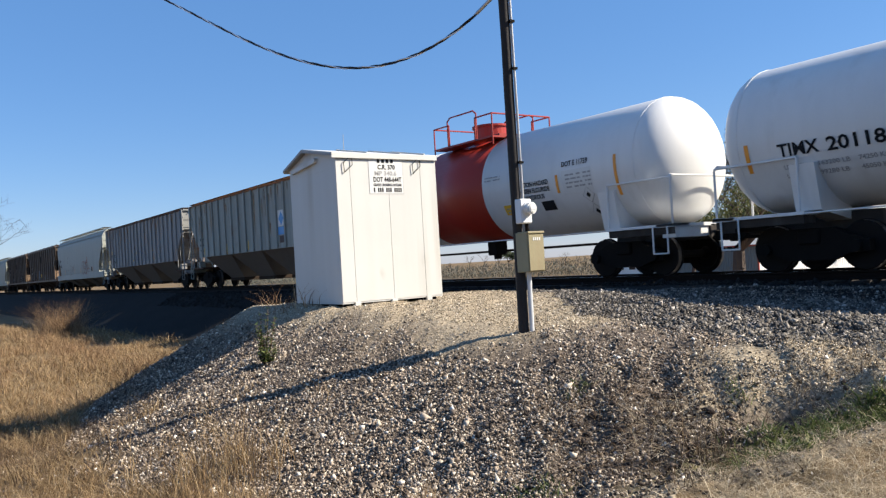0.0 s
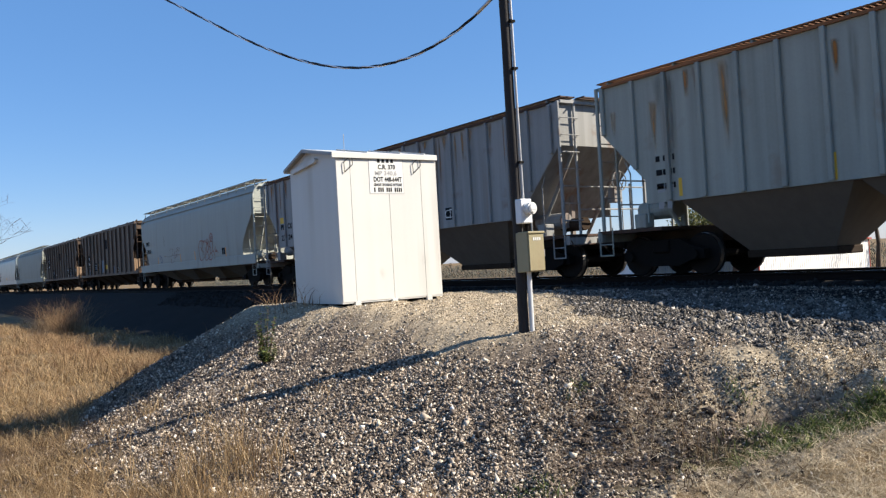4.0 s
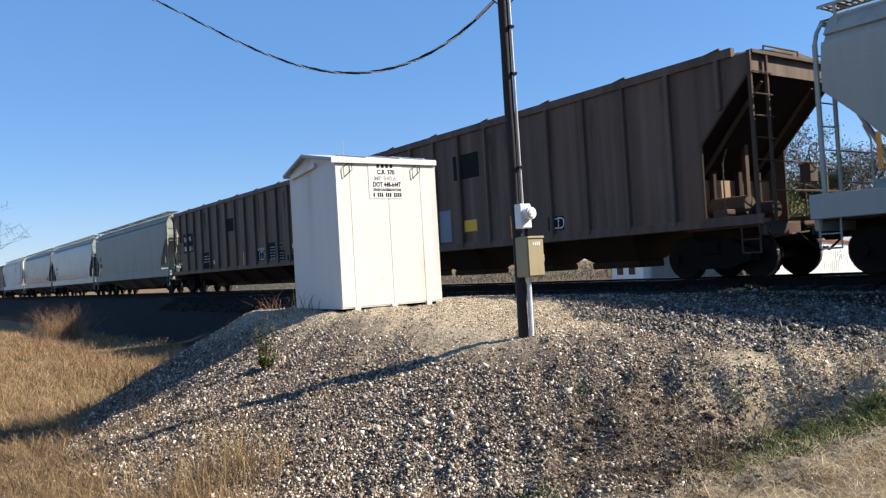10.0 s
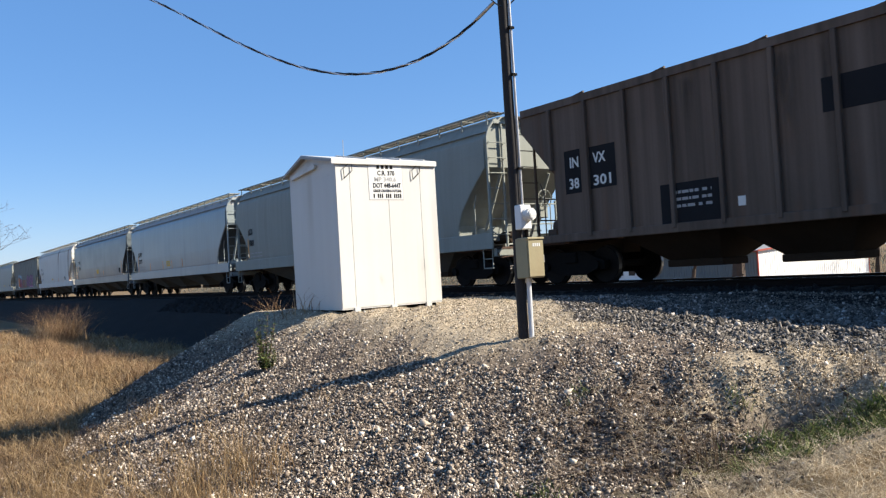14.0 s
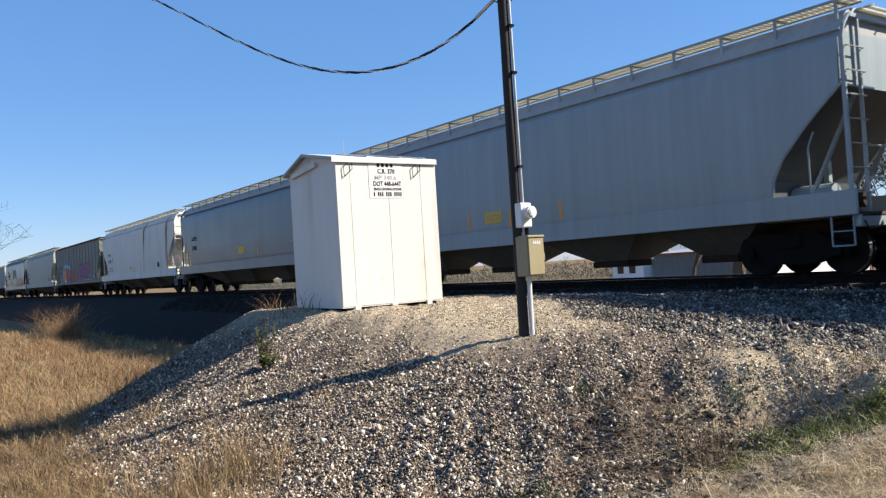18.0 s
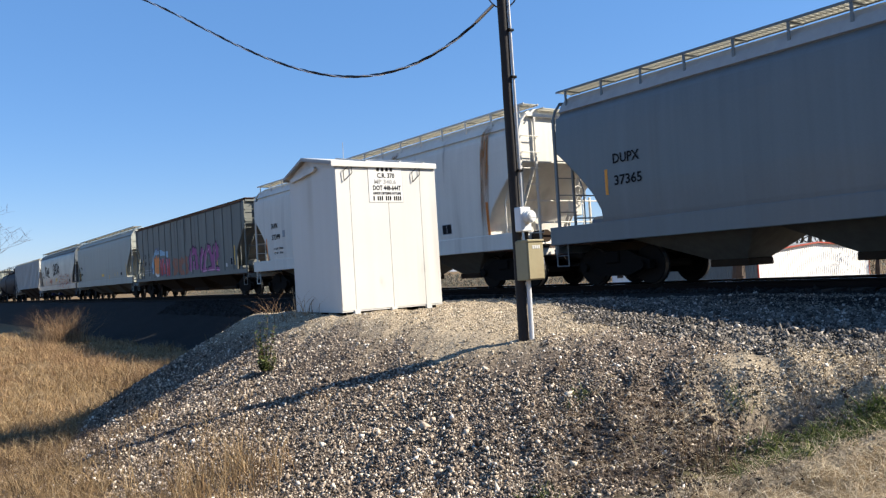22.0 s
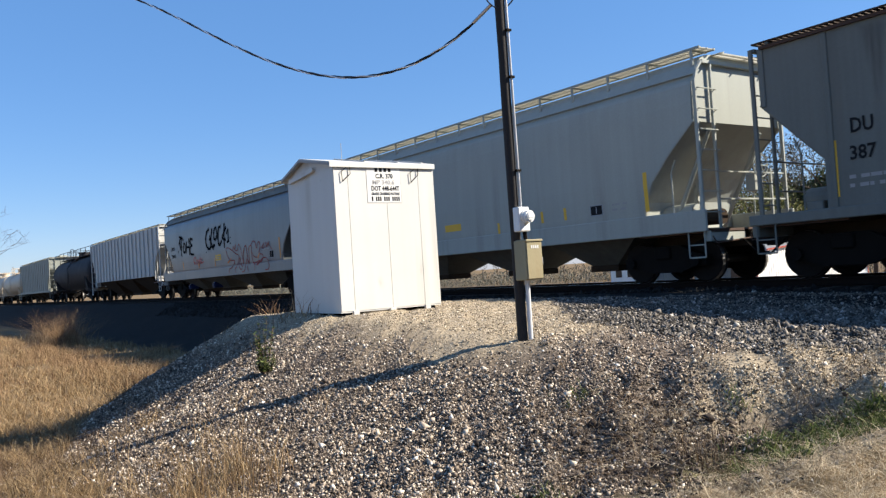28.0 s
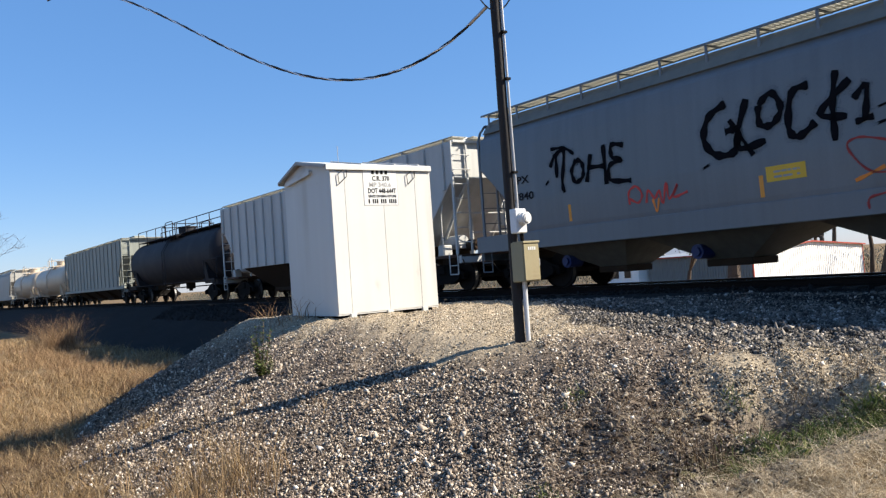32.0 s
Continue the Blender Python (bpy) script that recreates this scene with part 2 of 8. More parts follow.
PAINT = {
    "beige_rusty": car_paint("beige_rusty", (0.285, 0.30, 0.27), 0.55, 0.28, runs=0.3),
    "grey_rusty": car_paint("grey_rusty", (0.27, 0.27, 0.262), 0.8, 0.5, runs=0.35),
    "cream_grey": car_paint("cream_grey", (0.335, 0.35, 0.318), 0.3, runs=0.10),
    "brown": car_paint("brown", (0.112, 0.082, 0.064), 0.6, 0.12, runs=0.65),
    "light_grey": car_paint("light_grey", (0.262, 0.275, 0.245), 0.3),
    "grey_blue": car_paint("grey_blue", (0.245, 0.285, 0.295), 0.25, rough=0.35),
    "slate_blue": car_paint("slate_blue", (0.125, 0.142, 0.158), 0.25, rough=0.35),
    "teal_grey": car_paint("teal_grey", (0.125, 0.148, 0.160), 0.25, rough=0.35),
    "roof_grey": car_paint("roof_grey", (0.33, 0.335, 0.33), 0.3),
    "mid_grey": car_paint("mid_grey", (0.155, 0.163, 0.150), 0.35, runs=0.22),
    "off_white": car_paint("off_white", (0.62, 0.60, 0.545), 0.3, runs=0.10),
    "white_rib": car_paint("white_rib", (0.48, 0.48, 0.46), 0.3),
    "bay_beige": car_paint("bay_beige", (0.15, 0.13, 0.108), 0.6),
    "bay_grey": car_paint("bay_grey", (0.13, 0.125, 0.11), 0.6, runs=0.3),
    # the brown darkened, because little light reaches the car ends
    "brown_shaded": car_paint("brown_shaded", (0.075, 0.053, 0.040), 0.5),
    # body blue darkened to stand for shade on the slope sheets
    "blue_slope_shade": car_paint("blue_slope_shade", (0.07, 0.082, 0.09), 0.4),
    # lit copy of the brown: sunlight on the low end wall is in the colour
    "bulkhead_sunlit": car_paint("bulkhead_sunlit", (0.27, 0.19, 0.13), 0.5),
    "warm_grey": car_paint("warm_grey", (0.36, 0.35, 0.32), 0.35),
}


# ---- mesh helpers ----
def part(name, bm, material, parent=None, label="", at=None, smooth=False):
    me = bpy.data.meshes.new(name)
    bm.normal_update()
    bm.to_mesh(me)
    bm.free()
    for m in material if isinstance(material, (list, tuple)) else [material]:
        me.materials.append(m)
    if smooth:
        me.polygons.foreach_set("use_smooth", [True] * len(me.polygons))
    ob = new(name, me)
    if parent:
        ob.parent = parent
    if at is not None:
        ob.matrix_basis = at
    return tagged(ob, label)


def shared(name, me, parent, at):
    ob = new(name, me)
    ob.parent = parent
    ob.matrix_basis = at
    return ob


def box(bm, x0, x1, y0, y1, z0, z1, bevel=0.0, m=None):
    r = bmesh.ops.create_cube(bm, size=1.0)
    mt = Matrix.LocRotScale(((x0 + x1) / 2, (y0 + y1) / 2, (z0 + z1) / 2), None, (x1 - x0, y1 - y0, z1 - z0))
    bmesh.ops.transform(bm, matrix=mt if m is None else m @ mt, verts=r["verts"])
    if bevel:
        es = list({e for v in r["verts"] for e in v.link_edges})
        bmesh.ops.bevel(bm, geom=es, offset=bevel, segments=1, affect="EDGES")
    return bm


def bm_box(*a, **k):
    return box(bmesh.new(), *a, **k)


def rod(bm, a, b, r, n=8, r2=None):
    a, b = Vector(a), Vector(b)
    d = b - a
    q = d.to_track_quat("Z", "Y").to_matrix().to_4x4()
    bmesh.ops.create_cone(bm, cap_ends=True, segments=n, radius1=r, radius2=r if r2 is None else r2, depth=d.length,
                          matrix=Matrix.Translation((a + b) / 2) @ q)
    return bm


def bm_rods(segs, r, n=6):
    bm = bmesh.new()
    for a, b in segs:
        rod(bm, a, b, r, n)
    return bm


def bm_path(pts, r, n=6):
    return bm_rods(list(zip(pts[:-1], pts[1:])), r, n)


def prism(bm, poly, axis, lo, hi):
    """A flat outline swept along x, y or z from lo to hi."""
    def at(p, k):
        return {"x": (k, p[0], p[1]), "y": (p[0], k, p[1]), "z": (p[0], p[1], k)}[axis]
    a = [bm.verts.new(at(p, lo)) for p in poly]
    b = [bm.verts.new(at(p, hi)) for p in poly]
    n = len(poly)
    bm.faces.new(a)
    bm.faces.new(b[::-1])
    for i in range(n):
        bm.faces.new((a[i], b[i], b[(i + 1) % n], a[(i + 1) % n]))
    bmesh.ops.recalc_face_normals(bm, faces=bm.faces)
    return bm


def sm(a, b, x):
    t = np.clip((np.asarray(x, float) - a) / (b - a), 0, 1)
    return t * t * (3 - 2 * t)


def smax(a, b, k):
    h = np.clip(0.5 + 0.5 * (a - b) / k, 0, 1)
    return b + (a - b) * h + k * h * (1 - h)


def wave(x, y, s, seed=0.0):
    """Cheap smooth unevenness in -1..1."""
    return (np.sin(x / s + seed) * np.cos(y / s * 1.3 + 2 * seed) + 0.6 * np.sin(x / s * 2.3 + y / s * 1.7 + seed * 3)) / 1.6


# ---- ground ----
TRACK_Y = 15.40


def crest(x):
    """y at which the gravel fill starts to fall towards the road."""
    return np.interp(x, [-14, -10.7, -6.5, -4.8, -3.5, 2], [5.5, 5.45, 5.75, 6.4, 7.2, 8.5])


def height(x, y):
    x, y = np.asarray(x, float), np.asarray(y, float)
    top = 0.02 - 0.32 * sm(-10.5, -4.0, x) - 0.20 * sm(8.0, 12.5, y)
    dy = np.maximum(0, crest(x) - y)
    dx = np.maximum(0, -13.8 - x)
    d = np.sqrt(dy ** 2 + (1.2 * dx) ** 2)
    steep, soft = 0.34 + 0.205 * sm(-9, -11.5, x), 0.5 - 0.3 * sm(-9, -11.5, x)
    fill = top - steep * (np.sqrt(d * d + soft * soft) - soft)
    bank = -0.24 - 0.55 * np.maximum(0, 12.9 - y)
    low = np.interp(x, [-40, -14, -9, -5, -3, 4], [-1.85, -1.78, -1.42, -1.15, -1.0, -0.95])
    line = y - (5.42 + 1.9 * (x + 3.3))
    ditch = 0.0 * x
    z = smax(smax(fill, bank, 0.12), low + ditch, 0.25)
    near = sm(-4.0, -3.5, x) * sm(7.2, 6.2, y)
    z = z - 0.17 * np.exp(-(line / 0.30) ** 2) * near + 0.10 * np.exp(-((line - 0.75) / 0.28) ** 2) * near
    u, v = 0.5 * (x + 3.60) + 0.866 * (y - 5.66), 0.866 * (x + 3.60) - 0.5 * (y - 5.66)
    z = z - 0.38 * np.exp(-(u / 0.40) ** 2 - (v / 0.19) ** 2)
    z = z + 0.045 * wave(x, y, 0.22, 6.0) * sm(-5.2, -4.6, x) * sm(6.6, 5.9, y) * sm(-2.9, -3.3, x)
    far = -0.24 - (y - 18.2) * 0.3
    lowfar = -1.7 - 1.6 * sm(25, 55, y)
    z = np.where(y > 18.2, np.maximum(far, lowfar), z)
    lump = sm(-14, -12.5, x) * sm(-1.8, -3.0, x) * sm(0.8, 1.6, y) * sm(9.5, 8.2, y)
    z = z + lump * (0.016 * wave(x, y, 0.085, 2.4) + 0.016 * wave(x + 0.4 * y, y - 0.3 * x, 0.17, 4.4) * (0.6 + 0.6 * sm(-7.5, -5, x)))
    z = z + 0.02 * wave(x, y, 0.35, 1.0) + 0.03 * wave(x, y, 1.1, 2.0) * (np.abs(y - TRACK_Y) > 3)
    return z


def hz(x, y):
    return float(height(x, y))


def ground():
    xs = np.unique(np.concatenate([np.arange(-18, -13, 0.11), np.arange(-13, -1.6, 0.055), np.arange(-1.6, 3, 0.11), np.arange(-60, -18, 0.8), np.arange(3, 20, 0.8),
                                   -60 - np.geomspace(2, 2500, 24), 20 + np.geomspace(2, 2500, 24)]))
    ys = np.unique(np.concatenate([np.arange(0.0, 1.0, 0.11), np.arange(1.0, 8.6, 0.055), np.arange(8.6, 14, 0.11), np.arange(14, 30, 0.5), np.arange(-8, 0, 0.5), -8 - np.geomspace(2, 2500, 20),
                                   30 + np.geomspace(2, 3000, 28)]))
    X, Y = np.meshgrid(xs, ys)
    Z = height(X, Y)
    nx, ny = len(xs), len(ys)
    co = np.stack([X, Y, Z], -1).reshape(-1, 3)
    i = np.arange(nx * ny).reshape(ny, nx)
    q = np.stack([i[:-1, :-1], i[:-1, 1:], i[1:, 1:], i[1:, :-1]], -1).reshape(-1, 4)
    me = bpy.data.meshes.new("ground")
    me.from_pydata(co.tolist(), [], q.tolist())
    me.polygons.foreach_set("use_smooth", [True] * len(me.polygons))
    g, b, v = cover(co[:, 0], co[:, 1])
    p = pale(co[:, 0], co[:, 1])
    at = me.attributes.new("cover", "FLOAT_COLOR", "POINT")
    at.data.foreach_set("color", np.stack([g, b, v, p], -1).astype(np.float32).ravel())
    me.materials.append(ground_mat())
    return tagged(new("ground", me), "gravel fill falling to dry straw-coloured grass and a dirt verge", "ground", kind="structure")


def cover(x, y):
    """How far the ground is gravel, dark track ballast (with the bank's foot, darkened for shade), or green weeds."""
    n = 0.5 * wave(x, y, 0.5, 4.0) + 0.5 * wave(x, y, 0.17, 5.0)
    edge = np.interp(y, [0, 1.2, 2.0, 3.0, 4.5, 6, 12], [-7.2, -9.0, -12.3, -15.2, -16.2, -16.4, -16.4])
    verge = np.interp(x, [-8, -5, -4, -3.2, -2.4, 0], [1.6, 2.4, 3.4, 4.6, 6.6, 8.2])
    gravel = sm(-0.35, 0.35, (x - edge) + 0.5 * n) * sm(-0.3, 0.3, (y - verge) + 0.4 * n)
    gravel = np.maximum(gravel, sm(10.0, 11.2, y) * sm(21, 20, y))
    gravel = gravel * sm(21.5, 20, y)
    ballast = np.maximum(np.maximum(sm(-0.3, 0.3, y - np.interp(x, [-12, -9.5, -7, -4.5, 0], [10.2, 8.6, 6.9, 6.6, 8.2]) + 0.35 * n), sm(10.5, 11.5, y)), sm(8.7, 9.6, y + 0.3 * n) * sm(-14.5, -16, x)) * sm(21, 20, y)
    green = sm(0.50, 0.05, np.abs(y - (5.42 + 1.9 * (x + 3.3))) * 0.8 + 0.2 * n) * sm(-4.0, -3.6, x) * sm(6.8, 6.0, y)
    return gravel, ballast, green


def dirt(x, y):
    """Where dark soil and dead vines show between the stones, beside the ditch."""
    n = 0.5 * wave(x, y, 0.3, 3.0) + 0.5 * wave(x, y, 0.11, 8.0)
    return sm(1.15, 0.6, np.hypot((x + 4.15) / 0.85, (y - 4.85) / 0.85) + 0.35 * n)


def pale(x, y):
    """Where finer, paler gravel lies: the crest by the shed and the ground towards the road."""
    n = 0.5 * wave(x, y, 0.6, 7.0) + 0.5 * wave(x, y, 0.23, 8.0)
    crest_ = sm(-1.5, 0.1, y - crest(x) + 0.5 * n) * sm(-5.6, -7.0, x)
    # the pale tone is taken out of the hollow to deepen its shade
    hole = np.exp(-((0.5 * (x + 3.60) + 0.866 * (y - 5.66)) / 0.4) ** 2 - ((0.866 * (x + 3.60) - 0.5 * (y - 5.66)) / 0.2) ** 2)
    side = sm(-4.9, -3.9, x + 0.5 * n) * sm(5.2, 6.2, y - 0.8 * (x + 3.3))
    verge = sm(0.2, -0.4, y - (5.06 + 1.9 * (x + 3.3)) + 0.2 * n) * sm(-4.2, -3.4, x)
    return np.clip(crest_ + side + verge - 1.5 * hole, 0, 1)


def ground_mat():
    m = bpy.data.materials.new("ground")
    m.use_nodes = True
    n, l = m.node_tree.nodes, m.node_tree.links
    b = n["Principled BSDF"]
    b.inputs["Roughness"].default_value = 0.95
    b.inputs["Specular IOR Level"].default_value = 0.15
    at = n.new("ShaderNodeAttribute")
    at.attribute_name = "cover"
    sp = n.new("ShaderNodeSeparateColor")
    l.new(at.outputs["Color"], sp.inputs[0])
    tc = n.new("ShaderNodeTexCoord")

    def noise_ramp(scale, stops, detail=6):
        t = n.new("ShaderNodeTexNoise")
        t.inputs["Scale"].default_value, t.inputs["Detail"].default_value = scale, detail
        l.new(tc.outputs["Object"], t.inputs["Vector"])
        r = n.new("ShaderNodeValToRGB")
        r.color_ramp.elements[0].position, r.color_ramp.elements[0].color = stops[0][0], (*stops[0][1], 1)
        r.color_ramp.elements[1].position, r.color_ramp.elements[1].color = stops[-1][0], (*stops[-1][1], 1)
        for p, c in stops[1:-1]:
            r.color_ramp.elements.new(p).color = (*c, 1)
        l.new(t.outputs["Fac"], r.inputs[0])
        return r.outputs[0], t.outputs["Fac"]

    def mix(f, a, c):
        x = n.new("ShaderNodeMix")
        x.data_type = "RGBA"
        l.new(f, x.inputs[0])
        l.new(a, x.inputs[6])
        l.new(c, x.inputs[7])
        return x.outputs[2]

    straw, _ = noise_ramp(0.9, [(0.3, (0.0912, 0.05928, 0.0304)), (0.5, (0.152, 0.1041, 0.05472)), (0.72, (0.1976, 0.1429, 0.0798))], 9)
    gravel, h = noise_ramp(22, [(0.35, (0.034, 0.026, 0.021)), (0.5, (0.092, 0.071, 0.055)), (0.68, (0.21, 0.165, 0.128))], 5)
    # near black, to carry the train's shade on the bank and track shoulder
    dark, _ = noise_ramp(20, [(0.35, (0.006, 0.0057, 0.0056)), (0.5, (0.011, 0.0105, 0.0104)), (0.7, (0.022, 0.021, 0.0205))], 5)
    green, _ = noise_ramp(14, [(0.3, (0.076, 0.0608, 0.0342)), (0.55, (0.0988, 0.0988, 0.038)), (0.75, (0.1672, 0.1368, 0.0684))], 5)
    light, _ = noise_ramp(40, [(0.32, (0.1704, 0.135, 0.09177)), (0.5, (0.3146, 0.2556, 0.177)), (0.7, (0.472, 0.3933, 0.2819))], 6)
    gravel = mix(at.outputs["Alpha"], gravel, light)
    c = mix(sp.outputs[0], straw, gravel)
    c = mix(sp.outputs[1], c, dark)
    c = mix(sp.outputs[2], c, green)
    l.new(c, b.inputs["Base Color"])
    bp = n.new("ShaderNodeBump")
    bp.inputs["Strength"].default_value, bp.inputs["Distance"].default_value = 0.7, 0.03
    l.new(h, bp.inputs["Height"])
    l.new(bp.outputs[0], b.inputs["Normal"])
    return m


ground()


def track():
    """Two rails on ties; the near ties are single pieces."""
    prof = [(-0.07, -0.175), (0.07, -0.175), (0.07, -0.16), (0.012, -0.13), (0.012, -0.05), (0.036, -0.035), (0.036, -0.004), (0.028, 0.0),
            (-0.028, 0.0), (-0.036, -0.004), (-0.036, -0.035), (-0.012, -0.05), (-0.012, -0.13), (-0.07, -0.16)]
    for k, side in enumerate((-0.755, 0.755)):
        bm = bmesh.new()
        prism(bm, [(TRACK_Y + side + p[0], p[1]) for p in prof], "x", -420, 200)
        rail = part("rail", bm, [M["rail_rust"], M["rail_head"]])
        for p in rail.data.polygons:
            if p.center.z > -0.002:
                p.material_index = 1
        tagged(rail, "rusty steel rail with a worn shiny head", "rail", "rails of the track", "structure")
    me = bpy.data.meshes.new("tie")
    bm = bm_box(-0.115, 0.115, -1.3, 1.3, -0.33, -0.172, bevel=0.012)
    bm.to_mesh(me)
    bm.free()
    me.materials.append(M["tie_wood"])
    ties = new("track_ties")
    ties.location = (0, TRACK_Y, 0)
    tagged(ties, "weathered dark timber ties half sunk in ballast", "railway ties", kind="structure")
    for i in range(250):
        shared("tie", me, ties, pose(6 - i * 0.54 + 0.02 * math.sin(i * 7.1), 0.03 * math.sin(i * 3.3), 0, 0, 0, 0.8 * math.sin(i * 5.7)))


track()


# ---- train ----
SPEED = 7.70          # metres a second, towards +x
# couplings along the train at 19 s, and how far the side marks and posts of each car sit from its middle
G = [151.2, 135.55, 118.75, 101.5, 81.3, 60.73, 40.92, 21.63, 0.95, -18.73, -38.56, -58.33, -79.1, -98.65, -118.4, -139.0, -157.5, -179.3, -197.3, -214.3, -234, -254, -274, -292, -312]
OFF = [0.0, -0.075, -0.075, 0.0, -0.135, -0.295, -0.075, 0.085, -0.1, -0.03, -0.015, -0.06, 0.05, 0.025, 0.0, 0.0, 0.0, 0.0, 0.0, 0.0, 0.0, 0.0, 0.0, 0.0]


def see_through(m, share):
    """Lets light pass through a thin grating."""
    n, l = m.node_tree.nodes, m.node_tree.links
    b = n["Principled BSDF"]
    t, x = n.new("ShaderNodeBsdfTranslucent"), n.new("ShaderNodeMixShader")
    src = b.inputs["Base Color"].links
    if src:
        l.new(src[0].from_socket, t.inputs["Color"])
    x.inputs[0].default_value = share
    l.new(b.outputs[0], x.inputs[1])
    l.new(t.outputs[0], x.inputs[2])
    l.new(x.outputs[0], n["Material Output"].inputs["Surface"])


see_through(M["grate"], 0.5)
CARS = []             # (thing, x of its middle at 19 s)
WHEELS = []           # (wheelset, x in its bogie)
MARK = {}             # car name: where its side marks are counted from


def round_width(z):
    return float(np.interp(z, [1.15, 1.5, 2.2, 3.2, 3.75, 4.0, 4.12, 4.20, 4.22, 4.33, 4.35, 4.46, 4.60, 4.70, 4.78, 4.85], [1.50, 1.565, 1.60, 1.595, 1.58, 1.56, 1.545, 1.52, 1.43, 1.37, 1.44, 1.37, 1.27, 1.16, 1.0, 0.45]))


def flat_width(z):
    return float(np.interp(z, [0.5, 1.0, 4.42, 4.5, 4.6], [1.5, 1.5, 1.5, 1.3, 0.35]))


def hull(levels, width, end):
    """A body stacked from level to level: half width and how far it reaches to both ends at each height."""
    bm = bmesh.new()
    last = None
    for z in levels:
        w, a, e = width(z), -end(z, -1), end(z, 1)
        ring = [bm.verts.new(p) for p in ((a, -w, z), (e, -w, z), (e, w, z), (a, w, z))]
        if last:
            for i in range(4):
                bm.faces.new((last[i], last[(i + 1) % 4], ring[(i + 1) % 4], ring[i]))
        else:
            bm.faces.new(ring[::-1])
        last = ring
    bm.faces.new(last)
    return bm


def words(text, size, x, z, width, material, parent, bold=0.0, name="lettering", spacing=1.0, label="", fit=None):
    """Painted words on the near side of a car, laid on its curve; x, z: their lower left corner."""
    cu = bpy.data.curves.new(name, "FONT")
    cu.body, cu.size, cu.offset, cu.space_character, cu.resolution_u = text, size, 0.022 * size, spacing, 2
    ob = bpy.data.objects.new(name, cu)
    me = bpy.data.meshes.new_from_object(ob)
    bpy.data.objects.remove(ob)
    bpy.data.curves.remove(cu)
    x += MARK[parent.name]
    span = max((v.co.x for v in me.vertices), default=1.0)
    k = fit / span if fit else 1.0
    for v in me.vertices:
        px, pz = x + v.co.x * k, z + v.co.y
        v.co = (px, -width(pz) - 0.012, pz)
    me.materials.append(material)
    o = new(name, me)
    o.parent = parent
    return tagged(o, label)


def patch(name, x0, x1, z0, z1, width, material, parent, label="", lift=0.006, lean=0.0):
    """A thin painted or stuck-on panel on the near side, following its curve; a data panel has a white border and divider."""
    if name == "data_panel" and x1 - x0 < 0.5 and z1 - z0 < 0.38:
        patch("panel_border", x0 - 0.022, x1 + 0.022, z0 - 0.022, z1 + 0.022, width, M["light_decal"], parent, lift=lift - 0.002)
        xm = (x0 + x1) / 2
        patch("panel_divider", xm - 0.012, xm + 0.012, z0 + 0.03, z1 - 0.03, width, M["light_decal"], parent, lift=lift + 0.003)
    bm = bmesh.new()
    rows = []
    k = 6
    x0, x1 = x0 + MARK[parent.name], x1 + MARK[parent.name]
    for i in range(k + 1):
        z = z0 + (z1 - z0) * i / k
        s = lean * (z - z0)
        rows.append([bm.verts.new((x + s, -width(z) - lift, z)) for x in (x0, x1)])
    for a, b in zip(rows[:-1], rows[1:]):
        bm.faces.new((a[0], a[1], b[1], b[0]))
    return part(name, bm, material, parent, label)


def bars(x, z, w, rows, width, parent, h=0.06, gap=0.05, material=None):
    """Small print that cannot be read."""
    bm = bmesh.new()
    rnd = random.Random(int(x * 100 + z * 1000))
    x += MARK[parent.name]
    for r in range(rows):
        px = x
        zz = z - r * (h + gap)
        while px < x + w:
            e = min(px + rnd.uniform(0.05, 0.20), x + w)
            zt = zz + 0.75 * h
            y0, y1 = -width(zz) - 0.009, -width(zt) - 0.009
            bm.faces.new([bm.verts.new(p) for p in ((px, y0, zz), (e, y0, zz), (e, y1, zt), (px, y1, zt))])
            px = e + rnd.choice((0.02, 0.03, 0.09))
    return tagged(part("small_print", bm, material or M["grey_paint"], parent), kind="stuff")


def stroke(pts, thick, width, material, parent, name="spray_line", lift=0.010):
    """A sprayed line over the near side."""
    bm = bmesh.new()
    fine = []
    P = [Vector((p[0] + MARK[parent.name], p[1], 0)) for p in pts]
    for i in range(len(P) - 1):
        p0, p1, p2, p3 = P[max(i - 1, 0)], P[i], P[i + 1], P[min(i + 2, len(P) - 1)]
        for k in range(5):
            t = k / 5
            fine.append(0.5 * (2 * p1 + (p2 - p0) * t + (2 * p0 - 5 * p1 + 4 * p2 - p3) * t * t + (3 * p1 - p0 - 3 * p2 + p3) * t ** 3))
    fine.append(P[-1])
    prev = None
    for i, p in enumerate(fine):
        d = (fine[min(i + 1, len(fine) - 1)] - fine[max(i - 1, 0)]).normalized()
        nrm = Vector((-d.y, d.x, 0)) * thick * (0.5 + 0.15 * math.sin(i * 1.7))
        pair = []
        for s in (-1, 1):
            q = p + s * nrm
            out = 1.606 if width is round_width and q.y < 1.51 else width(q.y)
            pair.append(bm.verts.new((q.x, -out - lift, q.y)))
        if prev:
            bm.faces.new((prev[0], pair[0], pair[1], prev[1]))
        prev = pair
    bmesh.ops.recalc_face_normals(bm, faces=bm.faces)
    return part(name, bm, material, parent)


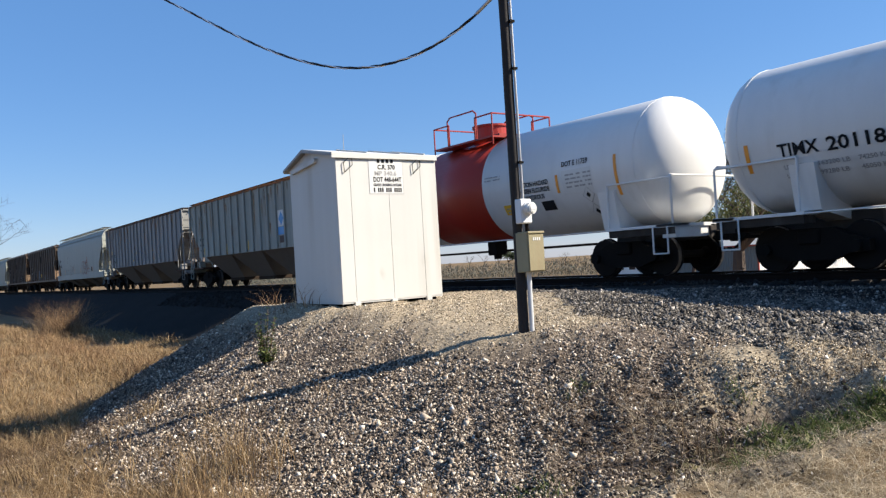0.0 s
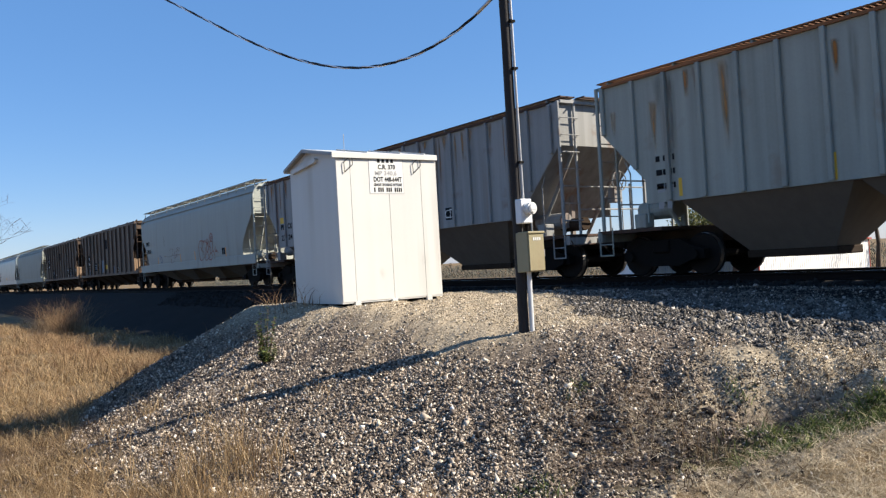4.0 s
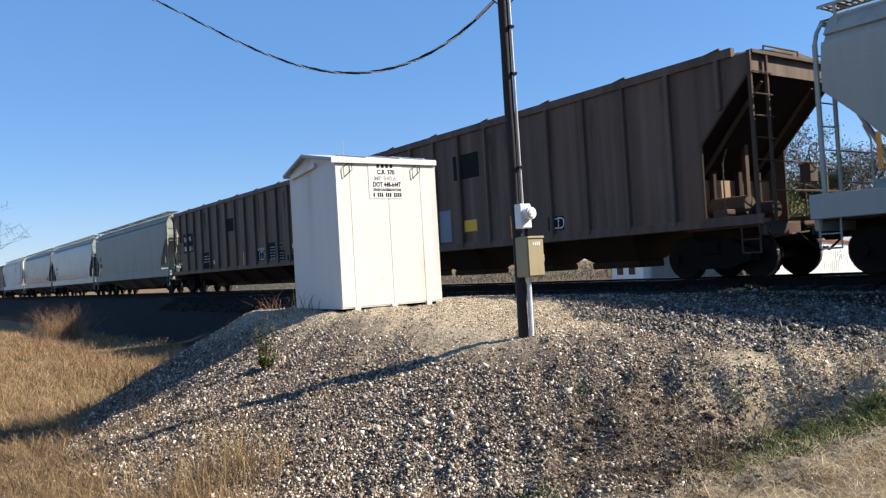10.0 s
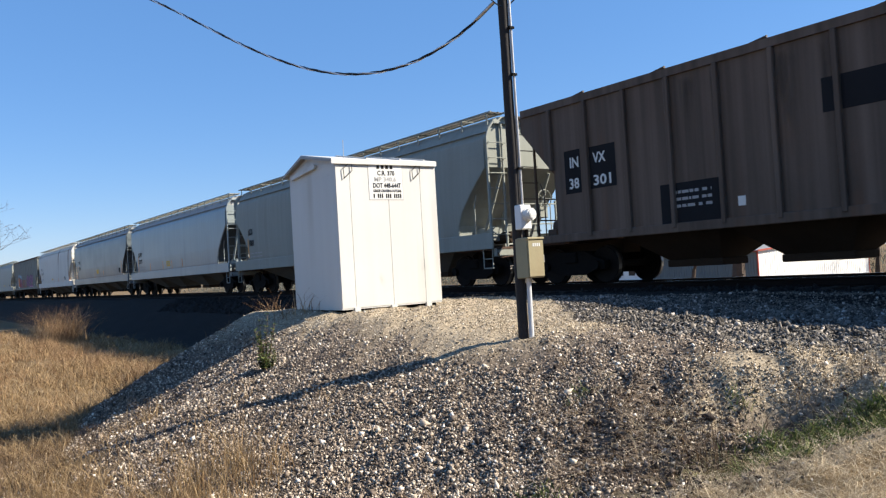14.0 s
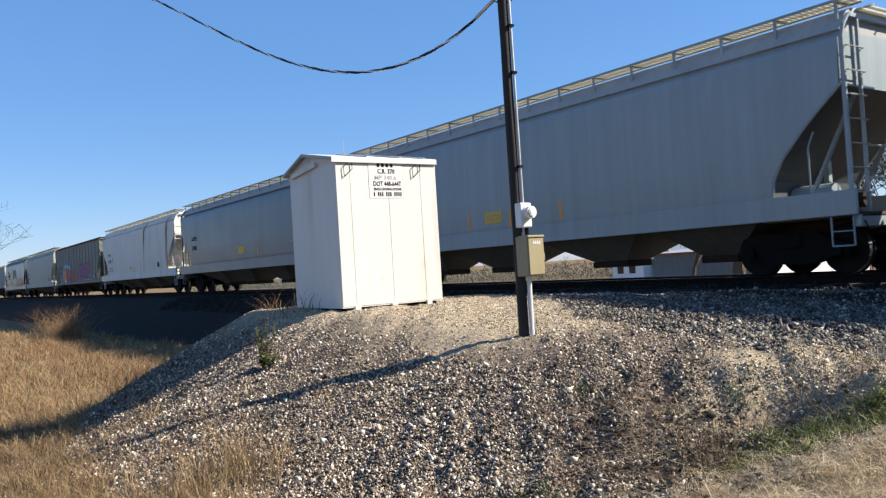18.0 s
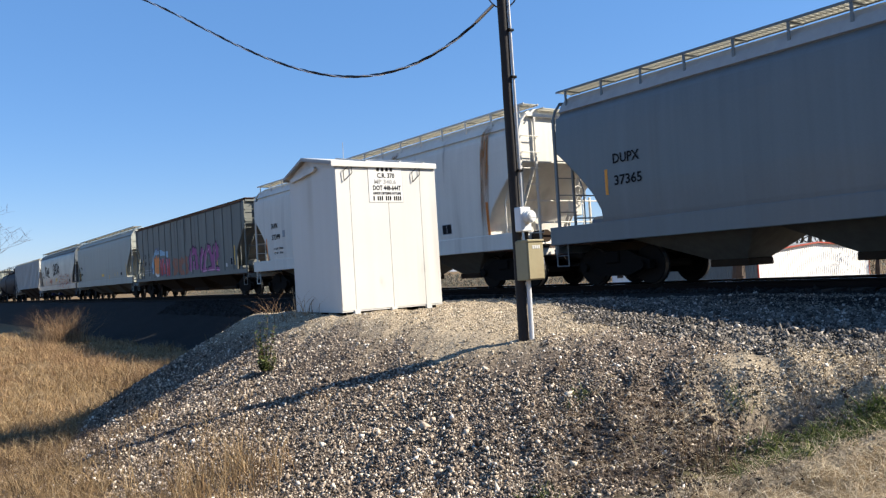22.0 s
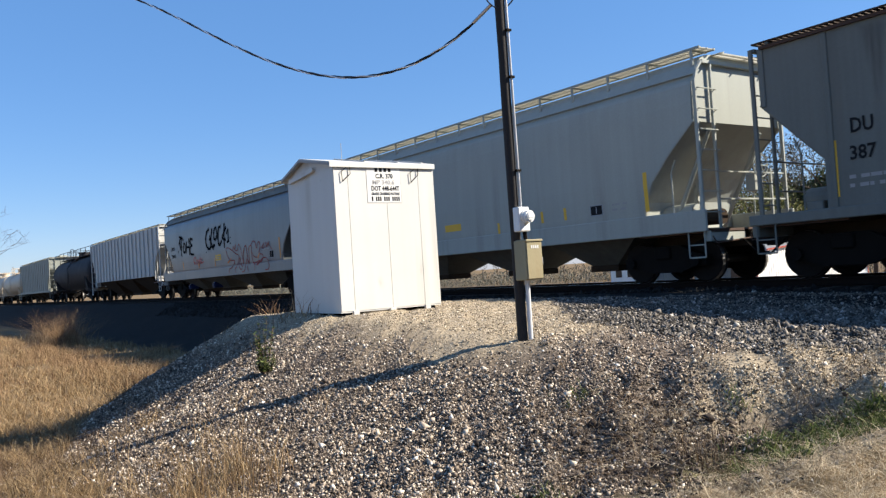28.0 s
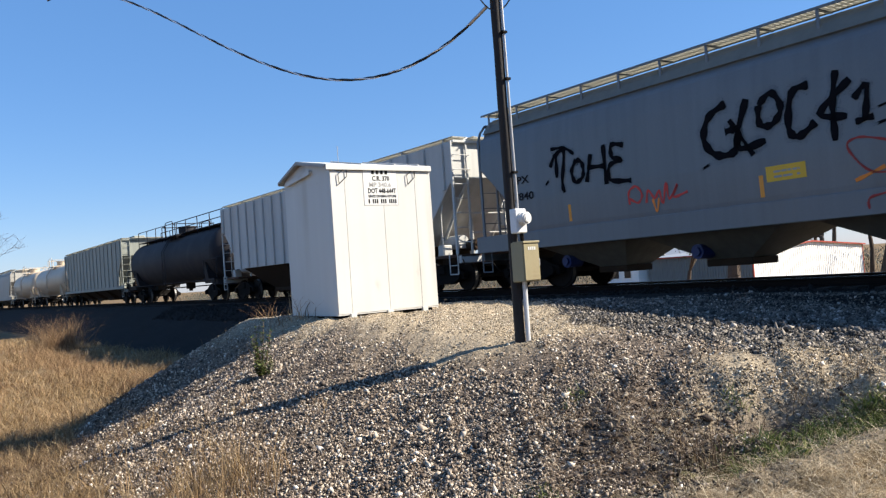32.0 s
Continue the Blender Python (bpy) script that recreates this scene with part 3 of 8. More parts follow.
def stain(pts, thick, width, material, parent, name="rust_run", lift=0.008):
    """A stain that fades out towards both sides and its foot; thick at the top and the bottom."""
    n, cols = 10, (-1.0, -0.4, 0.0, 0.4, 1.0)
    zs = [p[1] for p in pts][::-1]
    xs = [p[0] + MARK[parent.name] for p in pts][::-1]
    bm = bmesh.new()
    rows, fade = [], []
    for i in range(n + 1):
        q = i / n
        z = pts[0][1] + (pts[-1][1] - pts[0][1]) * q
        x = float(np.interp(z, zs, xs))
        w = 0.5 * (thick[0] + (thick[1] - thick[0]) * q)
        out = max(width(z), width(4.19), width(4.36)) if 4.19 < z < 4.36 else width(z)
        rows.append([bm.verts.new((x + c * w, -out - lift, z)) for c in cols])
        fade += [(1 - c * c) * min(1.0, 8 * q, 2.2 * (1 - q)) for c in cols]
    for a, b in zip(rows[:-1], rows[1:]):
        for k in range(len(cols) - 1):
            bm.faces.new((a[k], b[k], b[k + 1], a[k + 1]))
    ob = part(name, bm, material, parent)
    at = ob.data.attributes.new("fade", "FLOAT", "POINT")
    at.data.foreach_set("value", fade)
    return ob


# one bogie, its meshes shared by every car
def bogie_meshes():
    got = {}

    def keep(name, bm, mats, smooth=False):
        me = bpy.data.meshes.new(name)
        bm.normal_update()
        bm.to_mesh(me)
        bm.free()
        for m in mats:
            me.materials.append(m)
        if smooth:
            me.polygons.foreach_set("use_smooth", [True] * len(me.polygons))
        got[name] = me

    bm = bmesh.new()
    out = [(-1.12, 0.36), (-1.12, 0.56), (-0.78, 0.66), (-0.45, 0.82), (0.45, 0.82), (0.78, 0.66), (1.12, 0.56), (1.12, 0.36), (0.78, 0.34),
           (0.45, 0.22), (-0.45, 0.22), (-0.78, 0.34)]
    prism(bm, out, "y", -0.09, 0.09)
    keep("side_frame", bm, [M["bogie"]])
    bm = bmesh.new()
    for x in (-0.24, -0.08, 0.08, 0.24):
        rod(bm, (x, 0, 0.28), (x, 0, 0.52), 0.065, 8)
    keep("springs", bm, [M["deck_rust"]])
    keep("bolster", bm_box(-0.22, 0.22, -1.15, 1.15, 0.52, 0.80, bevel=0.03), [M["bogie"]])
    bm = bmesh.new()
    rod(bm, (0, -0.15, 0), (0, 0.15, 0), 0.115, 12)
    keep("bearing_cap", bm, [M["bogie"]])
    # wheelset: turned profile round y
    prof = [(-1.0, 0.075), (-0.84, 0.085), (-0.84, 0.40), (-0.835, 0.435), (-0.815, 0.452), (-0.715, 0.460), (-0.70, 0.485), (-0.675, 0.485), (-0.67, 0.40), (-0.73, 0.34), (-0.74, 0.16),
            (-0.66, 0.12), (-0.60, 0.085), (0.60, 0.085), (0.66, 0.12), (0.74, 0.16), (0.73, 0.34), (0.67, 0.40), (0.675, 0.485), (0.70, 0.485), (0.715, 0.460),
            (0.815, 0.452), (0.835, 0.435), (0.84, 0.40), (0.84, 0.085), (1.0, 0.075)]
    bm = bmesh.new()
    n = 24
    rings = [[bm.verts.new((r * math.cos(2 * math.pi * k / n), y, r * math.sin(2 * math.pi * k / n))) for k in range(n)] for y, r in prof]
    for a, b in zip(rings[:-1], rings[1:]):
        for k in range(n):
            bm.faces.new((a[k], a[(k + 1) % n], b[(k + 1) % n], b[k]))
    bm.faces.new(rings[0])
    bm.faces.new(rings[-1][::-1])
    bmesh.ops.recalc_face_normals(bm, faces=bm.faces)
    for f in bm.faces:
        c = f.calc_center_median()
        r = math.hypot(c.x, c.z)
        f.material_index = 1 if 0.440 < r < 0.462 else 0
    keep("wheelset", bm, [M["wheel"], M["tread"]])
    return got


BOGIE = bogie_meshes()


def bogie(parent, x):
    b = new("bogie", BOGIE["bolster"])
    b.parent = parent
    b.matrix_basis = pose(x, 0, 0)
    tagged(b, "dark grimy three-piece bogie with two axles")
    for s in (-1, 1):
        shared("side_frame", BOGIE["side_frame"], b, pose(0, s * 1.0, 0))
        shared("springs", BOGIE["springs"], b, pose(0, s * 1.0, 0))
        for d in (-0.889, 0.889):
            shared("bearing_cap", BOGIE["bearing_cap"], b, pose(d, s * 1.04, 0.457))
    for d in (-0.889, 0.889):
        w = shared("wheelset", BOGIE["wheelset"], b, pose(d, 0, 0.457))
        WHEELS.append((w, d))
    return b


def coupler(parent, x, sgn):
    bm = bm_box(x - 0.5, x + 0.42, -0.09, 0.09, 0.72, 0.94, bevel=0.02)
    box(bm, x + 0.30, x + 0.44, -0.16, 0.16, 0.68, 0.98, bevel=0.03)
    if sgn < 0:
        bmesh.ops.transform(bm, matrix=Matrix.Translation((2 * x, 0, 0)) @ Matrix.Diagonal((-1, 1, 1, 1)), verts=bm.verts)
        bmesh.ops.reverse_faces(bm, faces=bm.faces)
    part("coupler", bm, M["bogie"], parent)


def brake_wheel(parent, x, y, z, material):
    bm = bmesh.new()
    n = 14
    pts = [(x, y + 0.26 * math.cos(2 * math.pi * k / n), z + 0.26 * math.sin(2 * math.pi * k / n)) for k in range(n + 1)]
    for a, b in zip(pts[:-1], pts[1:]):
        rod(bm, a, b, 0.016, 5)
    for k in range(0, n, 3):
        rod(bm, (x, y, z), pts[k], 0.012, 5)
    return part("brake_wheel", bm, material, parent)


def car_base(name, label, category, u0, u1):
    """The empty that carries a car between couplings u0 < u1, bogies and couplers under it."""
    car = new(name)
    tagged(car, label, category, "cars of the passing freight train")
    half = (u1 - u0) / 2
    inner = 2.3 if name == "tank_car" else 2.05
    MARK[car.name] = OFF[G.index(u1)]
    CARS.append((car, (u0 + u1) / 2))
    for s in (-1, 1):
        bogie(car, s * (half - inner))
        coupler(car, s * (half - 0.42), s)
    return car, half


def grating(x0, x1, y0, y1, z0, z1, wide=0.055):
    """An open walkway: cross bars with gaps between them, tied by three long strips."""
    bm = bmesh.new()
    n = int((x1 - x0) / 0.11)

    def bar(a, b, c, d):
        v = [bm.verts.new((x, y, z)) for z in (z0, z1) for x, y in ((a, c), (b, c), (b, d), (a, d))]
        for f in ((3, 2, 1, 0), (4, 5, 6, 7), (0, 1, 5, 4), (2, 3, 7, 6), (0, 4, 7, 3), (1, 2, 6, 5)):
            bm.faces.new([v[k] for k in f])

    for i in range(n):
        a = x0 + (x1 - x0) * i / n
        bar(a, a + wide, y0, y1)
    for y in (y0 + 0.01, (y0 + y1) / 2, y1 - 0.04):
        bar(x0, x1, y, y + 0.03)
    return bm


def covered_hopper(u0, u1, label, paint, kind="round", sill=True, bays=4, slope=1.15, rib=1.15, low=None, walk_mat=None, rim=None, walkway=True, ends=None, rib_mat=None, cream=None, deep=0.08, lids=0, shift=0.0, roof=None, slope_mat=None, knee=3.35, rib_shift=0.0):
    """A covered hopper wagon, round-sided or with upright posts. Returns it with its half width by height."""
    car, half = car_base("hopper_car", label, "freight car", u0, u1)
    hl = half - 0.95                       # half length of the body
    frame_x = half - 0.48                  # end of the underframe
    ends = ends or paint
    sill_low = 1.2
    if kind == "round":
        width, bottom = round_width, 1.2
        levels = [1.2, 1.4, 1.6, 1.8, 2.0, 2.3, 2.6, 3.0, 3.35, 3.75, 4.0, 4.12, 4.20, 4.22, 4.33, 4.35, 4.46, 4.60, 4.70, 4.78, 4.85]
    else:
        width, bottom = flat_width, low or 1.2
        levels = sorted({bottom, 2.0, 3.0, knee, 4.42, 4.5, 4.6})

    def end(z, s=0):
        full = hl + (0.0, 0.29, 0.08)[s]
        if kind == "round":
            return full - float(np.interp(z, [1.2, 1.5, 1.8, 2.2, 2.7, 3.0, knee], [1.38, 1.44, 1.40, 1.18, 0.72, 0.40, 0.0]))
        return full - max(0.0, knee - z) * slope

    if kind == "round":
        body = part("body", hull([z for z in levels if z < 4.34], width, end), paint, car)
        part("roof", hull([z for z in levels if z > 4.32], width, end), roof or paint, car)
    else:
        body = part("body", hull(levels, width, end), paint, car)
    # sloped end sheets below the knee get a colour with shade in it
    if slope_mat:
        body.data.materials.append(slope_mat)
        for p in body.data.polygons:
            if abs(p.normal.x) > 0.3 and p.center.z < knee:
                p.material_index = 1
    # side sheets carried down past the slope sheets; a flange along the edge of the opening
    deep_in = 1.2
    for s in (-1, 1):
        xe = s * end(5.0, s)
        for y in (-1, 1):
            if kind != "round":
                zk = knee - deep_in / slope
                xi, xb = xe - s * deep_in, s * end(bottom, s)
                bm = bmesh.new()
                prism(bm, [(xi, zk), (xi, bottom), (xb, bottom)], "y", *sorted((y * 1.497, y * 1.475)))
                part("side_skirt", bm, paint, car)
                edge = [(xe, knee), (xi, zk), (xi, sill_low)]
            else:
                edge = [(s * end(z, s), z) for z in (knee, 3.0, 2.7, 2.2, 1.8, 1.5)]
            pts = [(x + s * 0.01, y * (width(z) - 0.03), z) for x, z in edge]
            part("side_flange", bm_path(pts, 0.028, 5), ends, car)
    # side sills and end platforms
    sill_z0, sill_z1 = (1.05, 1.50) if sill and kind == "round" else (1.06, 1.26) if sill else (0.98, 1.16)
    for s in (-1, 1):
        y = s * (1.535 if kind == "round" else 1.50)
        if sill:
            part("side_sill", bm_box(-frame_x, frame_x, min(y, y + s * 0.07), max(y, y + s * 0.07), sill_z0, sill_z1, bevel=0.015), paint, car)
        part("platform", bm_box(s * (frame_x - 1.9) if s > 0 else -frame_x, frame_x if s > 0 else -(frame_x - 1.9), -1.45, 1.45, 1.02, 1.10), M["deck_rust"], car)
    for s in (-1, 1):
        x0, x1 = sorted((s * (half - 3.1), s * frame_x))
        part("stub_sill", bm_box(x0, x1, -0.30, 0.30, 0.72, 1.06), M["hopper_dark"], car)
    # discharge bays
    span = end(bottom) * 2 - 0.3
    pitch = span / bays
    cuts = [(-span / 2 + pitch * i, -span / 2 + pitch * (i + 1), -span / 2 + pitch * (i + 0.5), 0.24 * pitch) for i in range(bays)]
    if kind == "round":
        q = 0.41 * half
        k = shift
        cuts = [(-end(bottom), k - q, k - q - 1.4, 0.42), (k - q, k, k - 0.52 * q, 0.52), (k, k + q, k + 0.52 * q, 0.52), (k + q, end(bottom), k + q + 1.3, 0.42)]
    for xa, xb, cx, hb in cuts:
        bm = bmesh.new()
        zt, zb = bottom + 0.02, 0.46
        wt = width(bottom) - 0.06
        ring = [[(xa - cx + 0.04, -wt, zt), (xb - cx - 0.04, -wt, zt), (xb - cx - 0.04, wt, zt), (xa - cx + 0.04, wt, zt)],
                [(-hb, -0.42, zb), (hb, -0.42, zb), (hb, 0.42, zb), (-hb, 0.42, zb)]]
        vs = [[bm.verts.new((cx + p[0], p[1], p[2])) for p in r] for r in ring]
        for k in range(4):
            bm.faces.new((vs[0][k], vs[0][(k + 1) % 4], vs[1][(k + 1) % 4], vs[1][k]))
        bm.faces.new(vs[0])
        bm.faces.new(vs[1][::-1])
        bmesh.ops.recalc_face_normals(bm, faces=bm.faces)
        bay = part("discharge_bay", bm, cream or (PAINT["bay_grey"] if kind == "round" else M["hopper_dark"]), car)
        part("outlet_gate", bm_box(cx - hb - 0.06, cx + hb + 0.06, -0.46, 0.46, 0.31, 0.47, bevel=0.02), M["hopper_dark"], bay)
    # roof walks
    if walkway and kind == "round":
        for s in (-1, 1):
            y0, y1 = sorted((s * 0.82, s * 1.34))
            part("roof_walk", grating(-hl - 0.22, hl + 0.42, y0, y1, 4.88, 4.90, 0.06 if walk_mat else 0.09), walk_mat or M["grate"], car)
            for y in (0.82, 1.34):
                part("walk_edge", bm_box(-hl - 0.22, hl + 0.42, s * y - 0.012, s * y + 0.012, 4.865, 4.915), ends, car)
            n = int(2 * hl / 1.15)
            for k in range(n + 1):
                x = -hl + 0.1 + k * (2 * hl + 0.1) / n
                part("walk_bracket", bm_box(x - 0.03, x + 0.03, s * 1.325 - 0.012, s * 1.325 + 0.012, 4.42, 4.86), ends, car)
                part("walk_bearer", bm_box(x - 0.02, x + 0.02, y0, y1, 4.85, 4.877), ends, car)
    elif walkway:
        for s in (-1, 1):
            part("roof_walk", grating(-hl - 0.22, hl + 0.42, s * 1.2 - 0.26, s * 1.2 + 0.26, 4.545, 4.575, 0.085), walk_mat or M["grate"], car)
            for k in range(9):
                x = -hl + 0.1 + k * (2 * hl - 0.2) / 8
                bm = bmesh.new()
                box(bm, x - 0.03, x + 0.03, s * 1.43 - 0.012, s * 1.43 + 0.012, 4.40, 4.55)
                box(bm, x - 0.03, x + 0.03, s * 1.2 - 0.25, s * 1.2 + 0.25, 4.515, 4.54)
                part("walk_bracket", bm, ends, car)
    hm = bmesh.new()
    box(hm, -hl + 0.6, hl - 0.6, -0.38, 0.38, 4.58, 4.78, bevel=0.04)
    part("roof_hatch", hm, ends, car)
    for k in range(lids):
        x = -hl + (k + 0.7) * 2 * hl / lids
        for s in (-1, 1):
            lid = bm_box(x - 0.32, x + 0.32, s * 1.12 - 0.22, s * 1.12 + 0.22, 4.56, 4.64, bevel=0.02)
            rod(lid, (x - 0.25, s * 1.25, 4.62), (x + 0.30, s * 1.25, 4.70), 0.03, 6)
            part("hatch_lid", lid, ends, car)
    if rim:
        for s in (-1, 1):
            part("roof_rim", bm_box(-hl, hl, s * 1.50 - 0.06, s * 1.50 + 0.06, 4.40, 4.58 if lids else 4.46), rim, car)
    # posts
    if kind != "round":
        nrib = max(6, int(2 * hl / rib))
        for s in (-1, 1):
            for k in range(nrib + 1):
                x = -hl + 0.06 + k * (2 * hl - 0.12) / nrib + MARK[car.name] + rib_shift
                z0 = bottom + 0.02
                inset = end(5.0, 1 if x > 0 else -1) - abs(x)
                if inset < deep_in:
                    z0 = knee - inset / slope + 0.03
                part("side_post", bm_box(x - 0.05, x + 0.05, min(s * 1.5, s * (1.5 + deep)), max(s * 1.5, s * (1.5 + deep)), z0, 4.40, bevel=0.012), rib_mat or paint, car)
    # the open ends: kinked corner posts, ladder rungs, rails, crossover step
    rail_top = 4.62 if kind == "round" else 4.45
    for s in (-1, 1):
        ex = s * (half - (0.60 if s > 0 else 0.74))
        cap = 1.24 if kind == "round" else 1.44
        for y in (-1, 1):
            bm = bm_box(ex - 0.04, ex + 0.04, y * 1.51 - 0.028, y * 1.51 + 0.028, 1.1, rail_top - 0.42 if kind == "round" else rail_top, bevel=0.006)
            if kind == "round":
                rod(bm, (ex, y * 1.51, rail_top - 0.44), (ex, y * 1.42, rail_top - 0.20), 0.038, 6)
                rod(bm, (ex, y * 1.42, rail_top - 0.21), (ex, y * cap, rail_top), 0.038, 6)
            part("corner_post", bm, ends, car)
        part("ladder_stile", bm_box(ex - 0.03, ex + 0.03, -0.98, -0.925, 1.1, rail_top, bevel=0.006), ends, car)
        for k in range(7):
            z = 1.45 + k * 0.43
            part("ladder_rung", bm_path([(ex, -1.49, z), (ex + s * 0.07, -1.47, z), (ex + s * 0.07, -0.90, z), (ex, -0.87, z)], 0.015, 5), ends, car)
        part("end_beam", bm_box(ex - 0.04, ex + 0.04, -cap, cap, rail_top - 0.05, rail_top + 0.03, bevel=0.008), ends, car)
        if walkway:
            up = rail_top + (0.14 if kind == "round" else 0.09)
            part("crossover_step", grating(min(ex - 0.05, ex + s * 0.26), max(ex - 0.05, ex + s * 0.26), -0.82, 1.3, up, up + 0.03, 0.085), walk_mat or M["grate"], car)
        else:
            part("end_rail", bm_path([(ex, -1.0, rail_top), (ex, -1.0, rail_top + 0.14), (ex, 0.2, rail_top + 0.14), (ex, 0.2, rail_top)], 0.018, 5), ends, car)
            xw = s * (end(5.0, s) - 1.55)
            # low end wall, its brown lightened to tan as if in the sun
            part("bulkhead", bm_box(*sorted((xw, xw - s * 0.06)), -1.40, 1.40, 1.10, 2.12), PAINT["bulkhead_sunlit"], car)
            for y in (-0.75, 0.15, 0.85):
                part("bulkhead_post", bm_box(*sorted((xw, xw + s * 0.12)), y - 0.06, y + 0.06, 1.10, 2.3), M["hopper_dark"], car)
        for z in (2.30, 1.72):
            part("end_rail", bm_path([(ex, -0.95, z), (ex + s * 0.04, 0.0, z), (ex, 1.50, z)], 0.020, 5), ends, car)
        part("ladder_stile", bm_box(ex - 0.03, ex + 0.03, 0.925, 0.98, 1.1, 2.4, bevel=0.006), ends, car)
        for y in (-1.46, 1.46):
            px = s * (end(5.0, s) - 0.72)
            part("grab_post", bm_path([(px, y, 1.1), (px, y, 2.35), (px + s * 0.12, y, 2.62)], 0.018, 5), ends, car)
            part("end_strut", bm_path([(s * (end(knee, s) - 0.10), y * 0.62, knee - 0.12), (s * (end(bottom, s) + 0.15), y * 0.62, 1.1)], 0.05, 6), ends, car)
        part("tool_box", bm_box(*sorted((s * (end(5.0, s) - 1.05), s * (end(5.0, s) - 0.72))), -1.42, -1.12, 1.10, 1.42, bevel=0.02), ends, car)
        sx = s * (half - 0.80)
        part("stirrup_step", bm_path([(sx - 0.20, -1.52, 1.16), (sx - 0.20, -1.52, 0.52), (sx + 0.20, -1.52, 0.52), (sx + 0.20, -1.52, 1.16)], 0.018, 5), ends, car)
        part("stirrup_step", rod(bmesh.new(), (sx - 0.20, -1.52, 0.78), (sx + 0.20, -1.52, 0.78), 0.014, 5), ends, car)
        for k in (0, 1):
            part("air_reservoir" if k == 0 else "slope_stiffener",
                 rod(bmesh.new(), (s * (hl - 1.35), -0.75, 1.50), (s * (hl - 0.35), -0.75, 1.50), 0.21, 14) if k == 0 else
                 bm_box(s * (hl - 0.9) - 0.05, s * (hl - 0.9) + 0.05, -0.06, 0.06, 1.1, knee - 0.9 / slope + 0.05), ends, car)
    brake_wheel(car, half - 0.50, 0.45, 2.45, ends)
    gx = half - 0.75
    part("brake_cylinder", rod(bmesh.new(), (gx - 0.9, -0.5, 1.38), (gx - 0.1, -0.5, 1.38), 0.17, 12), M["hopper_dark"], car)
    part("brake_chain_box", bm_box(gx - 0.05, gx + 0.18, 0.3, 0.62, 1.9, 2.3, bevel=0.02), ends, car)
    for s in (-1, 1):
        part("brake_hose", bm_path([(s * (half - 0.5), -0.35, 0.85), (s * (half - 0.25), -0.35, 0.62), (s * (half - 0.08), -0.32, 0.50), (s * (half + 0.05), -0.30, 0.55)], 0.025, 6), M["bogie"], car)
        part("uncoupling_lever", bm_path([(s * (half - 0.45), -1.45, 0.95), (s * (half - 0.40), -1.40, 0.80), (s * (half - 0.35), -0.25, 0.88)], 0.016, 5), M["deck_rust"], car)
        part("end_sill", bm_box(min(s * (half - 0.48), s * (half - 0.62)), max(s * (half - 0.48), s * (half - 0.62)), -1.48, 1.48, 0.84, 1.06, bevel=0.015), ends, car)
    return car, half, width


